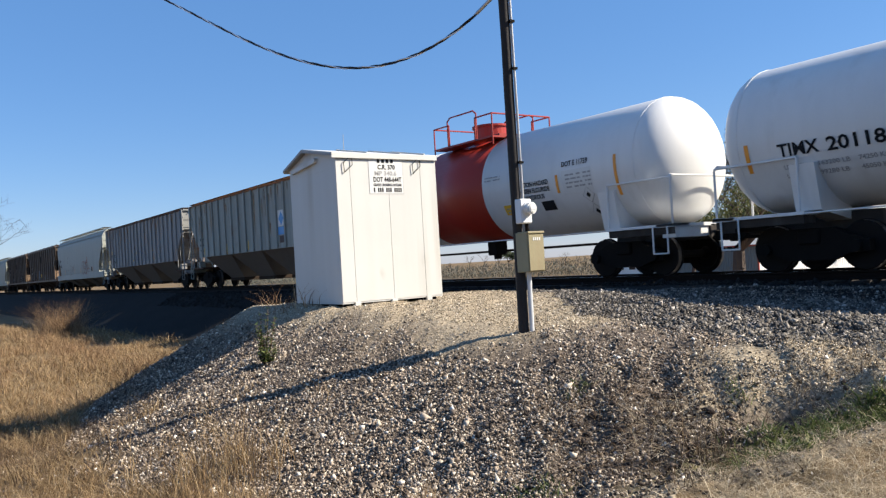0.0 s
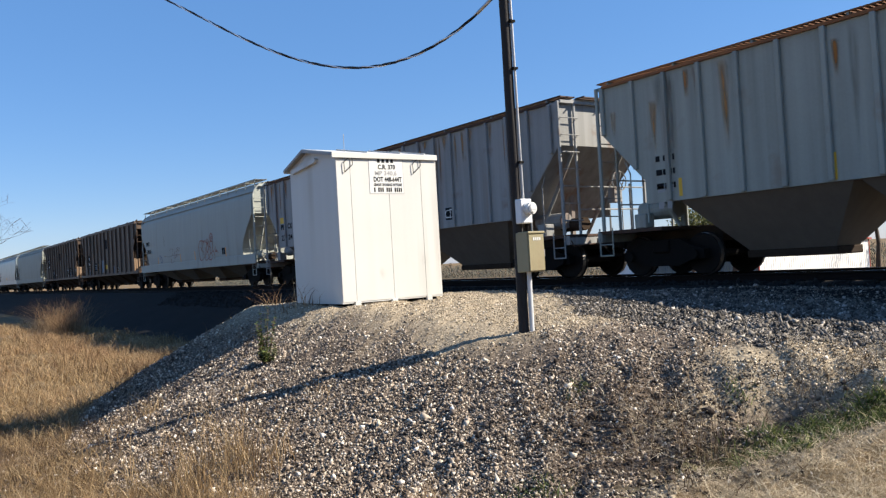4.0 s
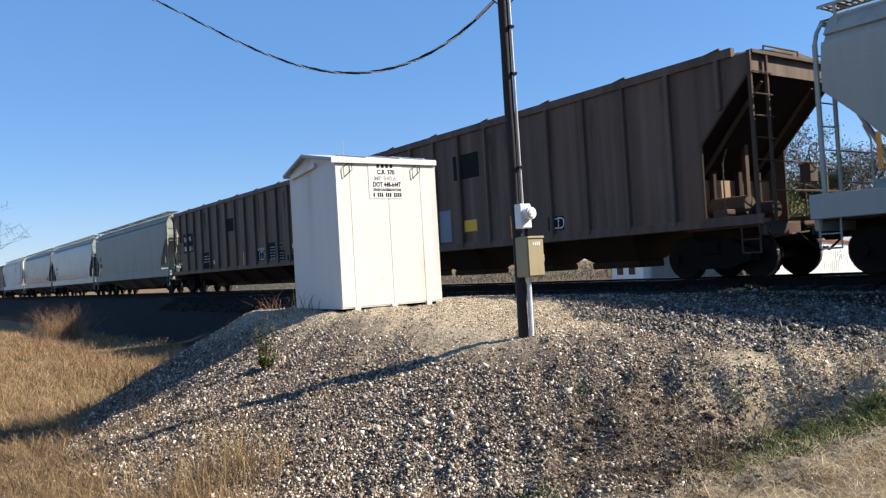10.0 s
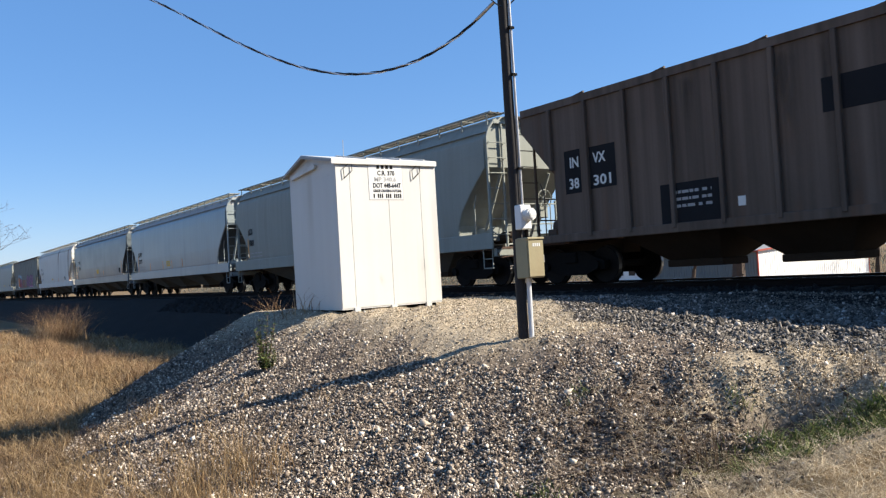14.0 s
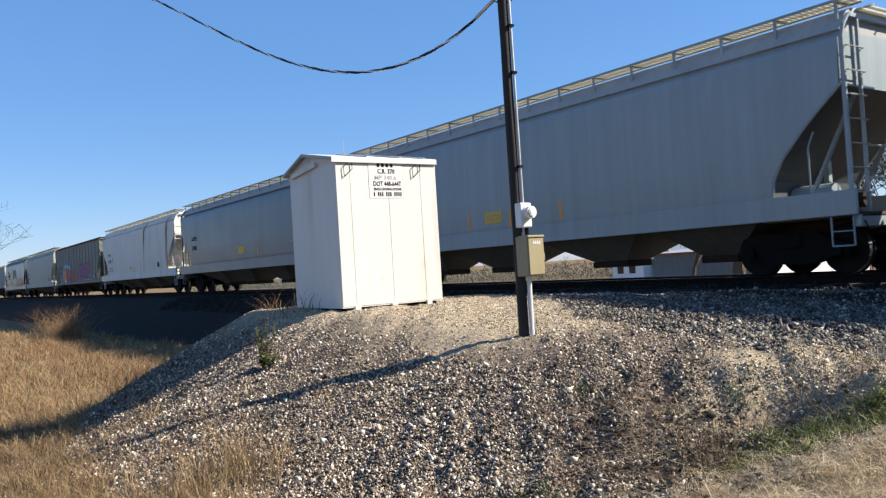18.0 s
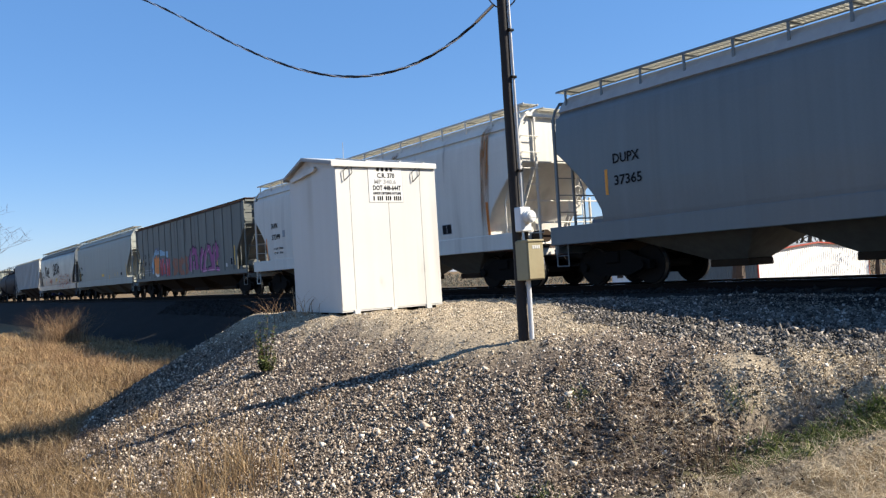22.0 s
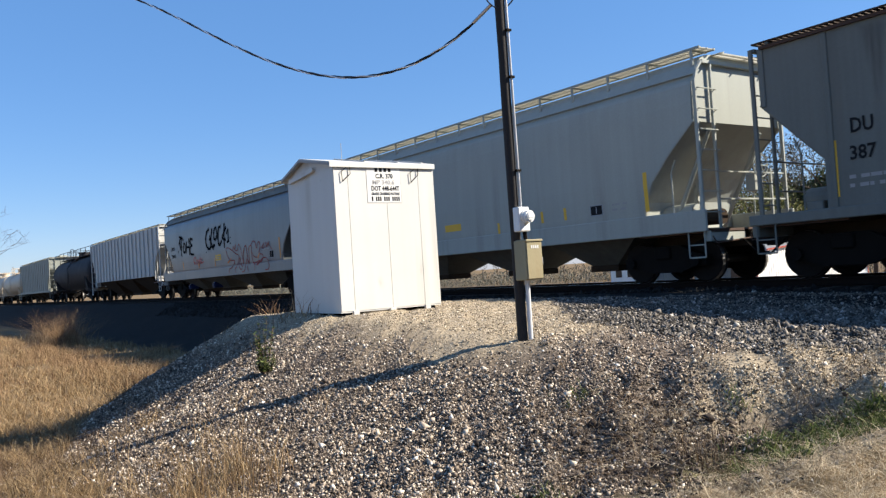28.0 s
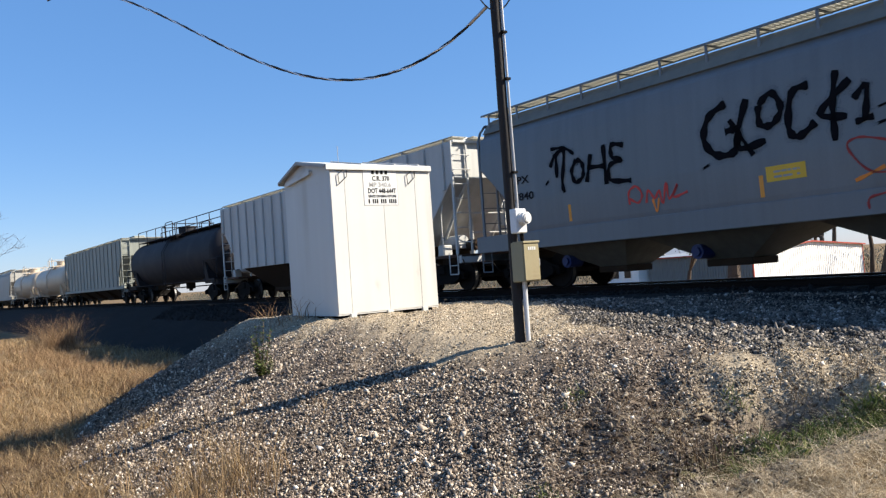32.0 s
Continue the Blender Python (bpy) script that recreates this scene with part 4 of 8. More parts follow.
def tank_car(u0, u1, label, paint, radius=1.48, cz=2.62, band=None, dome=None, sill_mat=None, rails=True, long_rail=False, short=0.72):
    car, half = car_base("tank_car", label, "tank car", u0, u1)
    hl = half - short
    n = 48

    def shell(x0, x1, m, name, caps):
        """A drum along x, with dished heads where caps says so."""
        bm = bmesh.new()
        prof = []
        if caps[0]:
            prof += [(x0 + 0.78 * (1 - math.sin(a)), math.cos(a)) for a in np.linspace(math.pi / 2, 0, 10)]
        else:
            prof.append((x0, 1.0))
        if caps[1]:
            prof += [(x1 - 0.78 * (1 - math.sin(a)), math.cos(a)) for a in np.linspace(0, math.pi / 2, 10)]
        else:
            prof.append((x1, 1.0))
        rings = []
        for x, r in prof:
            r = max(r, 0.02) * radius
            rings.append([bm.verts.new((x, r * math.sin(2 * math.pi * k / n), cz + r * math.cos(2 * math.pi * k / n))) for k in range(n)])
        for a, b in zip(rings[:-1], rings[1:]):
            for k in range(n):
                bm.faces.new((a[k], a[(k + 1) % n], b[(k + 1) % n], b[k]))
        bm.faces.new(rings[0])
        bm.faces.new(rings[-1][::-1])
        bmesh.ops.recalc_face_normals(bm, faces=bm.faces)
        return part(name, bm, m, car, smooth=True)

    def width(z):
        return math.sqrt(max(0.0, radius ** 2 - (z - cz) ** 2)) + 0.002

    if band:
        shell(-hl, band[0], paint, "tank_shell", (1, 0))
        shell(band[0], band[1], band[2], "tank_band", (0, 0))
        shell(band[1], hl, paint, "tank_shell", (0, 1))
    else:
        shell(-hl, hl, paint, "tank_shell", (1, 1))
    sm_ = sill_mat or paint
    fx = half - 0.48
    # stub sills, bolsters, end platforms
    for s in (-1, 1):
        x0, x1 = sorted((s * (fx - 2.8), s * fx))
        part("stub_sill", bm_box(x0, x1, -0.28, 0.28, 0.78, 1.12, bevel=0.02), M["tank_frame"], car)
        bx = s * (half - 2.45)
        for y in (-1, 1):
            bm = bmesh.new()
            prism(bm, [(y * 0.25, 0.95), (y * 1.30, 1.15), (y * 1.46, 2.02), (y * 1.30, 2.02), (y * 1.0, 1.55), (y * 0.25, 1.3)], "x", bx - 0.25, bx + 0.25)
            part("saddle", bm, sm_, car)
        x0, x1 = sorted((s * (fx - 2.0), s * fx))
        for y in (-1, 1):
            y0, y1 = sorted((y * 1.0, y * 1.5))
            part("side_platform", bm_box(x0, x1, y0, y1, 1.08, 1.14), sm_, car)
            part("platform_beam", bm_box(x0 + 0.05, x1 - 0.05, y0 + 0.06, y1 - 0.06, 0.92, 1.078), M["tank_frame"], car)
        x0, x1 = sorted((s * (fx - 0.5), s * fx))
        part("end_platform", bm_box(x0, x1, -1.5, 1.5, 1.07, 1.145), sm_, car)
        part("end_sill", bm_box(x0 + 0.1, x1 - 0.04, -1.42, 1.42, 0.84, 1.068), sm_ if s > 0 else M["tank_frame"], car)
        # end rail and step
        ex = s * (fx - 0.08)
        bm = bm_path([(ex, -1.45, 1.1), (ex, -1.45, 2.12), (ex - s * 0.05, -1.40, 2.2), (ex, 1.40, 2.2), (ex, 1.45, 2.12), (ex, 1.45, 1.1)], 0.025, 6)
        rod(bm, (s * (fx - 1.9), -1.48, 1.1), (s * (fx - 1.9), -1.48, 2.15), 0.022, 6)
        rod(bm, (s * (fx - 1.9), -1.48, 2.15), (ex, -1.45, 2.15), 0.022, 6)
        part("handrail", bm, sm_, car)
        sx = s * (fx - 0.4)
        part("stirrup_step", bm_path([(sx - 0.2, -1.5, 1.1), (sx - 0.2, -1.5, 0.5), (sx + 0.2, -1.5, 0.5), (sx + 0.2, -1.5, 1.1)], 0.02, 5), sm_, car)
        part("brake_hose", bm_path([(s * (half - 0.5), -0.35, 0.85), (s * (half - 0.25), -0.35, 0.60), (s * (half - 0.05), -0.32, 0.48), (s * (half + 0.05), -0.30, 0.55)], 0.028, 6), M["bogie"], car)
        # weld seam where the dished head joins the drum
        sr = bmesh.new()
        ring = [(s * (hl - 0.78), (radius + 0.004) * math.sin(2 * math.pi * k / 32), cz + (radius + 0.004) * math.cos(2 * math.pi * k / 32)) for k in range(33)]
        part("weld_seam", bm_path(ring, 0.010, 4), paint, car)
        # hazard placards: white diamonds with a black mark
        if s > 0 and paint is M["tank_white"]:
            for px, z in ((bx - s * 0.60, 2.02), (bx - s * 0.56, 1.62)):
                for r, lift, m_ in ((0.20, 0.012, M["grey_paint"]), (0.185, 0.015, M["sign_white"]), (0.075, 0.018, M["black_paint"])):
                    bm = bmesh.new()
                    bm.faces.new([bm.verts.new((px + a * r, -width(z + b * r) - lift, z + b * r)) for a, b in ((-1, 0), (0, -1), (1, 0), (0, 1))])
                    part("placard" if r > 0.1 else "placard_mark", bm, m_, car)
    # long running pipe between the bogies
    bm = bmesh.new()
    rod(bm, (-fx, -1.46, 1.10), (fx, -1.46, 1.10), 0.016, 6)
    part("side_rail", bm, sm_, car)
    part("train_pipe", rod(bmesh.new(), (-fx, 0.5, 0.85), (fx, 0.5, 0.85), 0.035, 6), M["bogie"], car)
    bm = bm_box(-0.22, 0.22, -0.22, 0.22, 0.72, cz - radius + 0.1, bevel=0.03)
    rod(bm, (0, 0, 0.6), (0, 0, 0.75), 0.12, 10)
    part("bottom_outlet", bm, M["bogie"], car)
    # dome, platform and rails
    dm = dome or paint
    top = cz + radius
    bm = bmesh.new()
    rod(bm, (0, 0, top - 0.15), (0, 0, top + 0.44), 0.52, 24)
    rod(bm, (0, 0, top + 0.44), (0, 0, top + 0.50), 0.57, 24)
    rod(bm, (-0.45, 0, top + 0.5), (0.45, 0, top + 0.5), 0.03, 6)
    part("dome", bm, dm, car)
    bm = bmesh.new()
    for y in (-0.88, 0.88):
        box(bm, -1.45, 1.45, y - 0.25, y + 0.25, top - 0.10, top - 0.05)
    box(bm, -1.45, -0.7, -0.85, 0.85, top - 0.06, top + 0.02)
    box(bm, 0.7, 1.45, -0.85, 0.85, top - 0.06, top + 0.02)
    part("dome_platform", bm, dm, car)
    seg = []
    for y in (-1.1, 1.1):
        for x in (-1.45, 1.45):
            seg += [((x, y, top - 0.3), (x, y, top + 0.58)), ((x, y, top + 0.58), (x * 0.45, y, top + 0.58)), ((x * 0.45, y, top - 0.1), (x * 0.45, y, top + 0.58))]
        seg += [((-0.72, y, top - 0.1), (-0.72, y, top + 0.70)), ((0.72, y, top - 0.1), (0.72, y, top + 0.70)), ((-0.72, y, top + 0.70), (-0.58, y, top + 0.80)),
                ((-0.58, y, top + 0.80), (0.58, y, top + 0.80)), ((0.58, y, top + 0.80), (0.72, y, top + 0.70))]
    for x in (-1.45, 1.45):
        seg.append(((x, -1.1, top + 0.58), (x, 1.1, top + 0.58)))
    for a, b in seg:
        part("dome_rail", rod(bmesh.new(), a, b, 0.024, 6), dm, car)
    if long_rail:
        seg = []
        for y in (-0.75, 0.75):
            seg.append(((-hl + 0.4, y, top + 0.75), (hl - 0.4, y, top + 0.75)))
            for k in range(9):
                x = -hl + 0.4 + k * (2 * hl - 0.8) / 8
                seg.append(((x, y, top - 0.25), (x, y, top + 0.75)))
        for a, b in seg:
            part("walk_rail", rod(bmesh.new(), a, b, 0.026, 6), paint, car)
        part("top_walk", bm_box(-hl + 0.4, hl - 0.4, -0.75, 0.75, top + 0.02, top + 0.06), paint, car)
    # side ladder to the dome
    bm = bmesh.new()
    for x in (-0.22, 0.22):
        rod(bm, (x, -radius - 0.10, 1.0), (x, -radius - 0.10, cz + 0.5), 0.02, 6)
        rod(bm, (x, -radius - 0.10, cz + 0.5), (x, -0.95, top + 0.02), 0.02, 6)
    for k in range(8):
        z = 1.15 + k * 0.3
        rod(bm, (-0.22, -radius - 0.10, z), (0.22, -radius - 0.10, z), 0.014, 5)
    if rails and not band:
        part("tank_ladder", bm, sm_, car)
    else:
        bm.free()
    return car, half, width

# ---- the train, car by car, from the first one seen to the last ----
SIDES = []            # each car with the half width of its side by height


def add(made):
    SIDES.append((made[0], made[2]))
    return made


add(tank_car(G[1], G[0], "clean white pressure tank car with black lettering", M["tank_white"], 1.50, 2.68, short=0.38))
add(tank_car(G[2], G[1], "white tank car with a broad red middle band and red dome", M["tank_white"], 1.52, 2.65, (-1.85, 1.35, M["tank_red"]), M["tank_red"]))
add(covered_hopper(G[3], G[2], "weathered beige ribbed covered hopper with a rusty roof edge", PAINT["beige_rusty"], "rib", False, 3, 1.0, 0.86, 1.62, rim=M["rust_run"], walk_mat=M["rust_run"], cream=PAINT["bay_beige"]))
add(covered_hopper(G[4], G[3], "rust-streaked grey ribbed covered hopper with small sprayed drawings", PAINT["grey_rusty"], "rib", False, 3, 1.0, 0.87, 1.62, rib_shift=0.13, rim=M["deck_rust"], walk_mat=M["deck_rust"], cream=PAINT["bay_beige"]))
add(covered_hopper(G[5], G[4], "pale cream-grey round-sided covered hopper with orange scrawl", PAINT["cream_grey"], "round", True, 4, walk_mat=M["grate_dark"], cream=PAINT["bay_grey"]))
for a in (6, 7):
    add(covered_hopper(G[a], G[a - 1], "grimy dark brown ribbed hopper with black data panels", PAINT["brown"], "rib", True, 4, 0.95, 1.2, 1.14, walkway=False, lids=7, deep=0.10, knee=4.05, rib_shift=-0.15 if a == 7 else 0.0, rim=PAINT["brown"], ends=PAINT["brown_shaded"], slope_mat=M["brown_slope_shade"]))
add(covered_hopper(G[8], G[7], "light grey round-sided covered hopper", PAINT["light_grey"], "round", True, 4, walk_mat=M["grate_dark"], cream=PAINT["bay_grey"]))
add(covered_hopper(G[9], G[8], "glossy blue-grey round-sided covered hopper with a yellow notice", PAINT["grey_blue"], "round", True, 4, shift=0.35, roof=PAINT["roof_grey"], slope_mat=PAINT["blue_slope_shade"]))
add(covered_hopper(G[10], G[9], "glossy blue-grey round-sided covered hopper with a yellow notice", PAINT["teal_grey"], "round", True, 4, shift=0.35, roof=PAINT["roof_grey"], slope_mat=PAINT["blue_slope_shade"]))
add(covered_hopper(G[11], G[10], "off-white round-sided covered hopper with rust runs", PAINT["off_white"], "round", True, 4))
add(covered_hopper(G[12], G[11], "grey panelled covered hopper with large purple and orange graffiti", PAINT["mid_grey"], "rib", True, 3, 1.0, 1.25, 1.2, deep=0.03, rim=M["deck_rust"], walk_mat=M["deck_rust"]))
add(covered_hopper(G[13], G[12], "pale grey round-sided covered hopper with yellow marks", PAINT["cream_grey"], "round", True, 4))
add(covered_hopper(G[14], G[13], "blue-grey round-sided covered hopper with black and red graffiti", PAINT["slate_blue"], "round", True, 4, roof=PAINT["mid_grey"], slope_mat=PAINT["blue_slope_shade"]))
add(covered_hopper(G[15], G[14], "white ribbed covered hopper", PAINT["white_rib"], "rib", False, 3, 1.0, 0.95, 1.45))
add(tank_car(G[16], G[15], "black tank car with a railed top walkway", M["tank_black"], 1.45, 2.5, long_rail=True))
add(covered_hopper(G[17], G[16], "grey covered hopper with a pale end ladder", PAINT["light_grey"], "rib", True, 4, 1.0, 1.2, 1.2, deep=0.04))
add(tank_car(G[18], G[17], "dusty grey tank car with a tan end", M["tank_tan"], 1.45, 2.55))
add(tank_car(G[19], G[18], "dusty tan tank car", M["tank_tan"], 1.45, 2.55))
for a in range(20, 25):
    add(covered_hopper(G[a], G[a - 1], "pale grey round-sided covered hopper far down the train", PAINT["warm_grey"], "round", True, 4))


for x in (-6.5, -2.5):
    cap = rod(bmesh.new(), (x, -1.0, 0.66), (x, -0.55, 0.66), 0.16, 16)
    rod(cap, (x, -1.06, 0.66), (x, -0.98, 0.66), 0.10, 12)
    part("outlet_cap", cap, M["cap_blue"], SIDES[13][0], "blue-painted outlet cap")

# ---- beside the track ----
def sign_words(text, size, y, z, x, w, parent, material):
    """Lettering on a face that looks towards +x; y, z: lower left corner."""
    cu = bpy.data.curves.new("lettering", "FONT")
    cu.body, cu.size, cu.resolution_u, cu.offset = text, size, 2, 0.025 * size
    ob = bpy.data.objects.new("lettering", cu)
    me = bpy.data.meshes.new_from_object(ob)
    bpy.data.objects.remove(ob)
    bpy.data.curves.remove(cu)
    k = w / max(v.co.x for v in me.vertices)
    for v in me.vertices:
        v.co = (x, y + v.co.x * k, z + v.co.y)
    me.materials.append(material)
    o = new("lettering", me)
    o.parent = parent
    return o


def signal_shed():
    x0, x1, y0, y1, z0, z1 = -12.34, -10.72, 5.60, 7.42, 0.05, 2.30
    shed = new("signal_shed")
    shed.location = (x0, y0, z0)
    tagged(shed, "white-painted sheet metal railway signal shed on the gravel", "equipment shed")
    w, d, h = x1 - x0, y1 - y0, z1 - z0
    ridge, rise = 0.40 * w, 0.19
    bm = bmesh.new()
    prism(bm, [(0, 0), (w, 0), (w, h), (ridge, h + rise - 0.03), (0, h - 0.03)], "y", 0, d)
    part("housing", bm, M["shed_paint"], shed)
    # skids under it
    for y in (0.15, d - 0.15):
        part("skid", bm_box(0.05, w - 0.05, y - 0.06, y + 0.06, -0.14, 0.0), M["bogie"], shed)
    for y in (0.25, 0.9, 1.55):
        part("foot_clip", bm_box(w - 0.02, w + 0.03, y - 0.05, y + 0.05, -0.05, 0.02, bevel=0.004), M["shed_roof"], shed)
    # roof: two thin sheets, standing out a little at the gable
    for a, za in ((-0.07, h - 0.045), (w + 0.03, h + 0.005)):
        bm = bmesh.new()
        prism(bm, [(a, za), (ridge, h + rise), (ridge, h + rise + 0.028), (a, za + 0.028)], "y", -0.075, d + 0.012)
        part("roof_sheet", bm, M["shed_roof"], shed)
    for y in (0.55, 1.15, 1.6):
        bm = bmesh.new()
        prism(bm, [(ridge, h + rise + 0.028), (w + 0.03, h + 0.033), (w + 0.03, h + 0.055), (ridge, h + rise + 0.05)], "y", y - 0.012, y + 0.012)
        part("roof_seam", bm, M["shed_roof"], shed)
    part("fascia", bm_box(w + 0.012, w + 0.045, -0.075, d + 0.012, h - 0.055, h + 0.030, bevel=0.005), M["shed_paint"], shed)
    part("fascia", bm_box(-0.085, -0.065, -0.075, d + 0.012, h - 0.085, h - 0.02, bevel=0.004), M["shed_paint"], shed)
    # edge of the roof over the gable, coloured dark for its shade, and the sloping vent hood under it
    for xa, xb, za, zb in ((-0.07, ridge, h - 0.045, h + rise), (ridge, w + 0.03, h + rise, h + 0.005)):
        bm = bmesh.new()
        prism(bm, [(xa, za - 0.028), (xb, zb - 0.028), (xb, zb + 0.01), (xa, za + 0.01)], "y", -0.088, -0.076)
        part("gable_edge", bm, M["grey_paint"], shed)
    bm = bmesh.new()
    prism(bm, [(0.16, h - 0.13), (1.02, h - 0.045), (1.05, h - 0.01), (1.02, h + 0.025), (0.16, h - 0.065)], "y", -0.055, 0.0)
    part("vent_hood", bm, M["shed_paint"], shed)
    for k in range(7):
        part("gable_rivet", rod(bmesh.new(), (0.2 + 0.2 * k, -0.006, h - 0.20), (0.2 + 0.2 * k, 0.0, h - 0.20), 0.010, 6), M["shed_roof"], shed)
    # sheets of the front, with open seams between them
    for a, b in ((0.004, 0.2385), (0.2415, 0.9085), (0.9115, 1.5085), (1.5115, d - 0.004)):
        part("front_sheet", bm_box(w, w + 0.008, a, b, 0.02, h - 0.06, bevel=0.003), M["shed_paint"], shed)
    for a in (0.24, 0.91, 1.51):
        part("seam_gap", bm_box(w + 0.001, w + 0.0045, a - 0.0035, a + 0.0035, 0.04, h - 0.5 if a > 0.5 else h - 0.35), M["black_paint"], shed)
    for x, z, t in ((1.50, 0.62, 0.10), (1.46, 0.56, 0.06), (0.72, 0.42, 0.10)):
        bm = bmesh.new()
        n = 9
        c = bm.verts.new((w + 0.0095, x, z))
        ring = [bm.verts.new((w + 0.0095, x + t * math.cos(6.283 * k / n) * (0.6 + 0.3 * math.sin(5 * k)), z + 1.3 * t * math.sin(6.283 * k / n))) for k in range(n)]
        for k in range(n):
            bm.faces.new((c, ring[k], ring[(k + 1) % n]))
        ob = part("smudge", bm, M["grime_soft"], shed)
        at = ob.data.attributes.new("fade", "FLOAT", "POINT")
        at.data.foreach_set("value", [0.55] + [0.0] * n)
    # wire loops beside the sign
    for y in (0.13, 1.36):
        part("wire_loop", bm_path([(w + 0.03, y + 0.14, h - 0.005), (w + 0.03, y + 0.15, h - 0.15), (w + 0.03, y + 0.01, h - 0.27), (w + 0.03, y, h - 0.12), (w + 0.03, y + 0.14, h - 0.005)], 0.0055, 6), M["black_paint"], shed)
    part("whip_antenna", rod(bmesh.new(), (w - 0.25, 0.3, h), (w - 0.25, 0.3, h + 0.36), 0.005, 6), M["grey_paint"], shed)
    # sign with its lines; the company's letters and the call number stay bars
    sx = w + 0.012
    top = h - 0.02
    edge = part("sign", bm_box(sx - 0.004, sx - 0.001, 0.565, 1.185, top - 0.575, top), M["grey_paint"], shed, "white sign with black stencilled lines")
    part("sign_face", bm_box(sx - 0.001, sx, 0.572, 1.178, top - 0.568, top - 0.004), M["sign_white"], edge)
    K = M["black_paint"]
    f = sx + 0.003
    for i in range(4):
        part("letter_bar", bm_box(f - 0.002, f, 0.720 + i * 0.080, 0.768 + i * 0.080, top - 0.090, top - 0.020), K, edge)
    sign_words("C.R. 370", 0.100, 0.725, top - 0.190, f, 0.315, edge, K)
    sign_words("MP 340.6", 0.095, 0.665, top - 0.285, f, 0.40, edge, M["grey_paint"])
    sign_words("DOT 448-644T", 0.105, 0.640, top - 0.385, f, 0.51, edge, K)
    sign_words("GRADE CROSSING HOTLINE", 0.058, 0.640, top - 0.452, f, 0.51, edge, K)
    for i in (0, 2, 3, 4, 6, 7, 8, 10, 11, 12, 13):
        part("letter_bar", bm_box(f - 0.002, f, 0.642 + i * 0.0370, 0.664 + i * 0.0370, top - 0.545, top - 0.478), K, edge)
    return shed


signal_shed()

POLE = Vector((-6.584, 5.586, 0.0))


def pole_at(z):
    return POLE + Vector((0.018 * z, -0.018 * z, z))


BOX_SIDE, METER_SIDE = 0.055, 0.01


def service_pole():
    pole = new("service_pole")
    tagged(pole, "slim dark creosoted timber service pole", "utility pole")
    a, b = pole_at(-0.7), pole_at(7.0)
    bm = bmesh.new()
    rod(bm, a, b, 0.055, 18, 0.051)
    bmesh.ops.subdivide_edges(bm, edges=[e for e in bm.edges if abs(e.verts[0].co.z - e.verts[1].co.z) > 1], cuts=14)
    rnd = random.Random(4)
    for v in bm.verts:
        v.co += Vector((rnd.uniform(-1, 1), rnd.uniform(-1, 1), 0)) * 0.003
    part("shaft", bm, M["pole_wood"], pole, smooth=True)
    n = Vector((1, 0, 0))          # the way its boxes face
    t = Vector((0, 1, 0))
    turn = Matrix((( t.x, -n.x, 0, 0), (t.y, -n.y, 0, 0), (0, 0, 1, 0), (0, 0, 0, 1)))   # x: across, -y: out of the pole

    def at(z, side, out):
        return Matrix.Translation(pole_at(z) + t * side + n * out) @ turn

    # riser along the pole and its straps
    for z in (1.6, 2.6, 3.1, 4.2):
        part("strap", bm_box(-0.03, 0.03, -0.03, 0.02, -0.012, 0.012), M["bogie"], pole, at=at(z, 0.035, 0.06))
    bm = bmesh.new()
    rod(bm, pole_at(1.2) + t * 0.040 + n * 0.068, pole_at(5.2) + t * 0.038 + n * 0.052, 0.014, 8)
    part("riser", bm, M["riser_grey"], pole)
    bm = bmesh.new()
    rod(bm, pole_at(-0.6) + t * 0.05 + n * 0.070, pole_at(0.46) + t * 0.05 + n * 0.080, 0.026, 12)
    part("conduit", bm, M["conduit"], pole, "pale metal conduit")
    bm = bmesh.new()
    rod(bm, pole_at(0.84) + t * 0.05 + n * 0.10, pole_at(0.98) + t * 0.04 + n * 0.10, 0.022, 10)
    part("nipple", bm, M["bogie"], pole)
    # meter socket with its glass
    sock = part("meter_socket", bm_box(-0.078, 0.078, -0.06, 0.04, -0.135, 0.125, bevel=0.010), M["conduit"], pole, "grey metal meter socket", at=at(1.08, METER_SIDE, 0.09))
    bm = bmesh.new()
    for r, y0, y1 in ((0.072, -0.058, -0.085), (0.064, -0.085, -0.150)):
        rod(bm, (0.015, y0, 0.02), (0.015, y1, 0.02), r, 24)
    bmesh.ops.bevel(bm, geom=[e for e in bm.edges if all(v.co.y < -0.145 for v in e.verts)], offset=0.015, segments=2, affect="EDGES")
    part("meter_glass", bm, M["meter"], sock, "round glass electricity meter")
    bm = bmesh.new()
    rod(bm, (0.015, -0.151, 0.02), (0.015, -0.153, 0.02), 0.040, 16)
    box(bm, -0.02, 0.05, -0.156, -0.154, 0.005, 0.03)
    part("meter_dial", bm, M["sign_grey"], sock)
    # breaker box
    bx = part("breaker_box", bm_box(-0.114, 0.114, -0.10, 0.09, -0.215, 0.205, bevel=0.008), M["box_tan"], pole, "tan-painted steel breaker box", at=at(0.645, BOX_SIDE, 0.11))
    part("box_door", bm_box(-0.107, 0.107, -0.112, -0.101, -0.205, 0.180, bevel=0.006), M["box_tan"], bx)
    part("box_hood", bm_box(-0.118, 0.118, -0.122, 0.05, 0.186, 0.212, bevel=0.006), M["box_tan"], bx)
    part("switch_lever", bm_box(0.115, 0.145, -0.08, -0.03, -0.06, 0.02, bevel=0.006), M["steel"], bx)
    for i in range(4):
        part("letter_bar", bm_box(-0.045 + i * 0.028, -0.028 + i * 0.028, -0.1145, -0.113, 0.115, 0.150), M["sign_grey"], bx)
    return pole


service_pole()


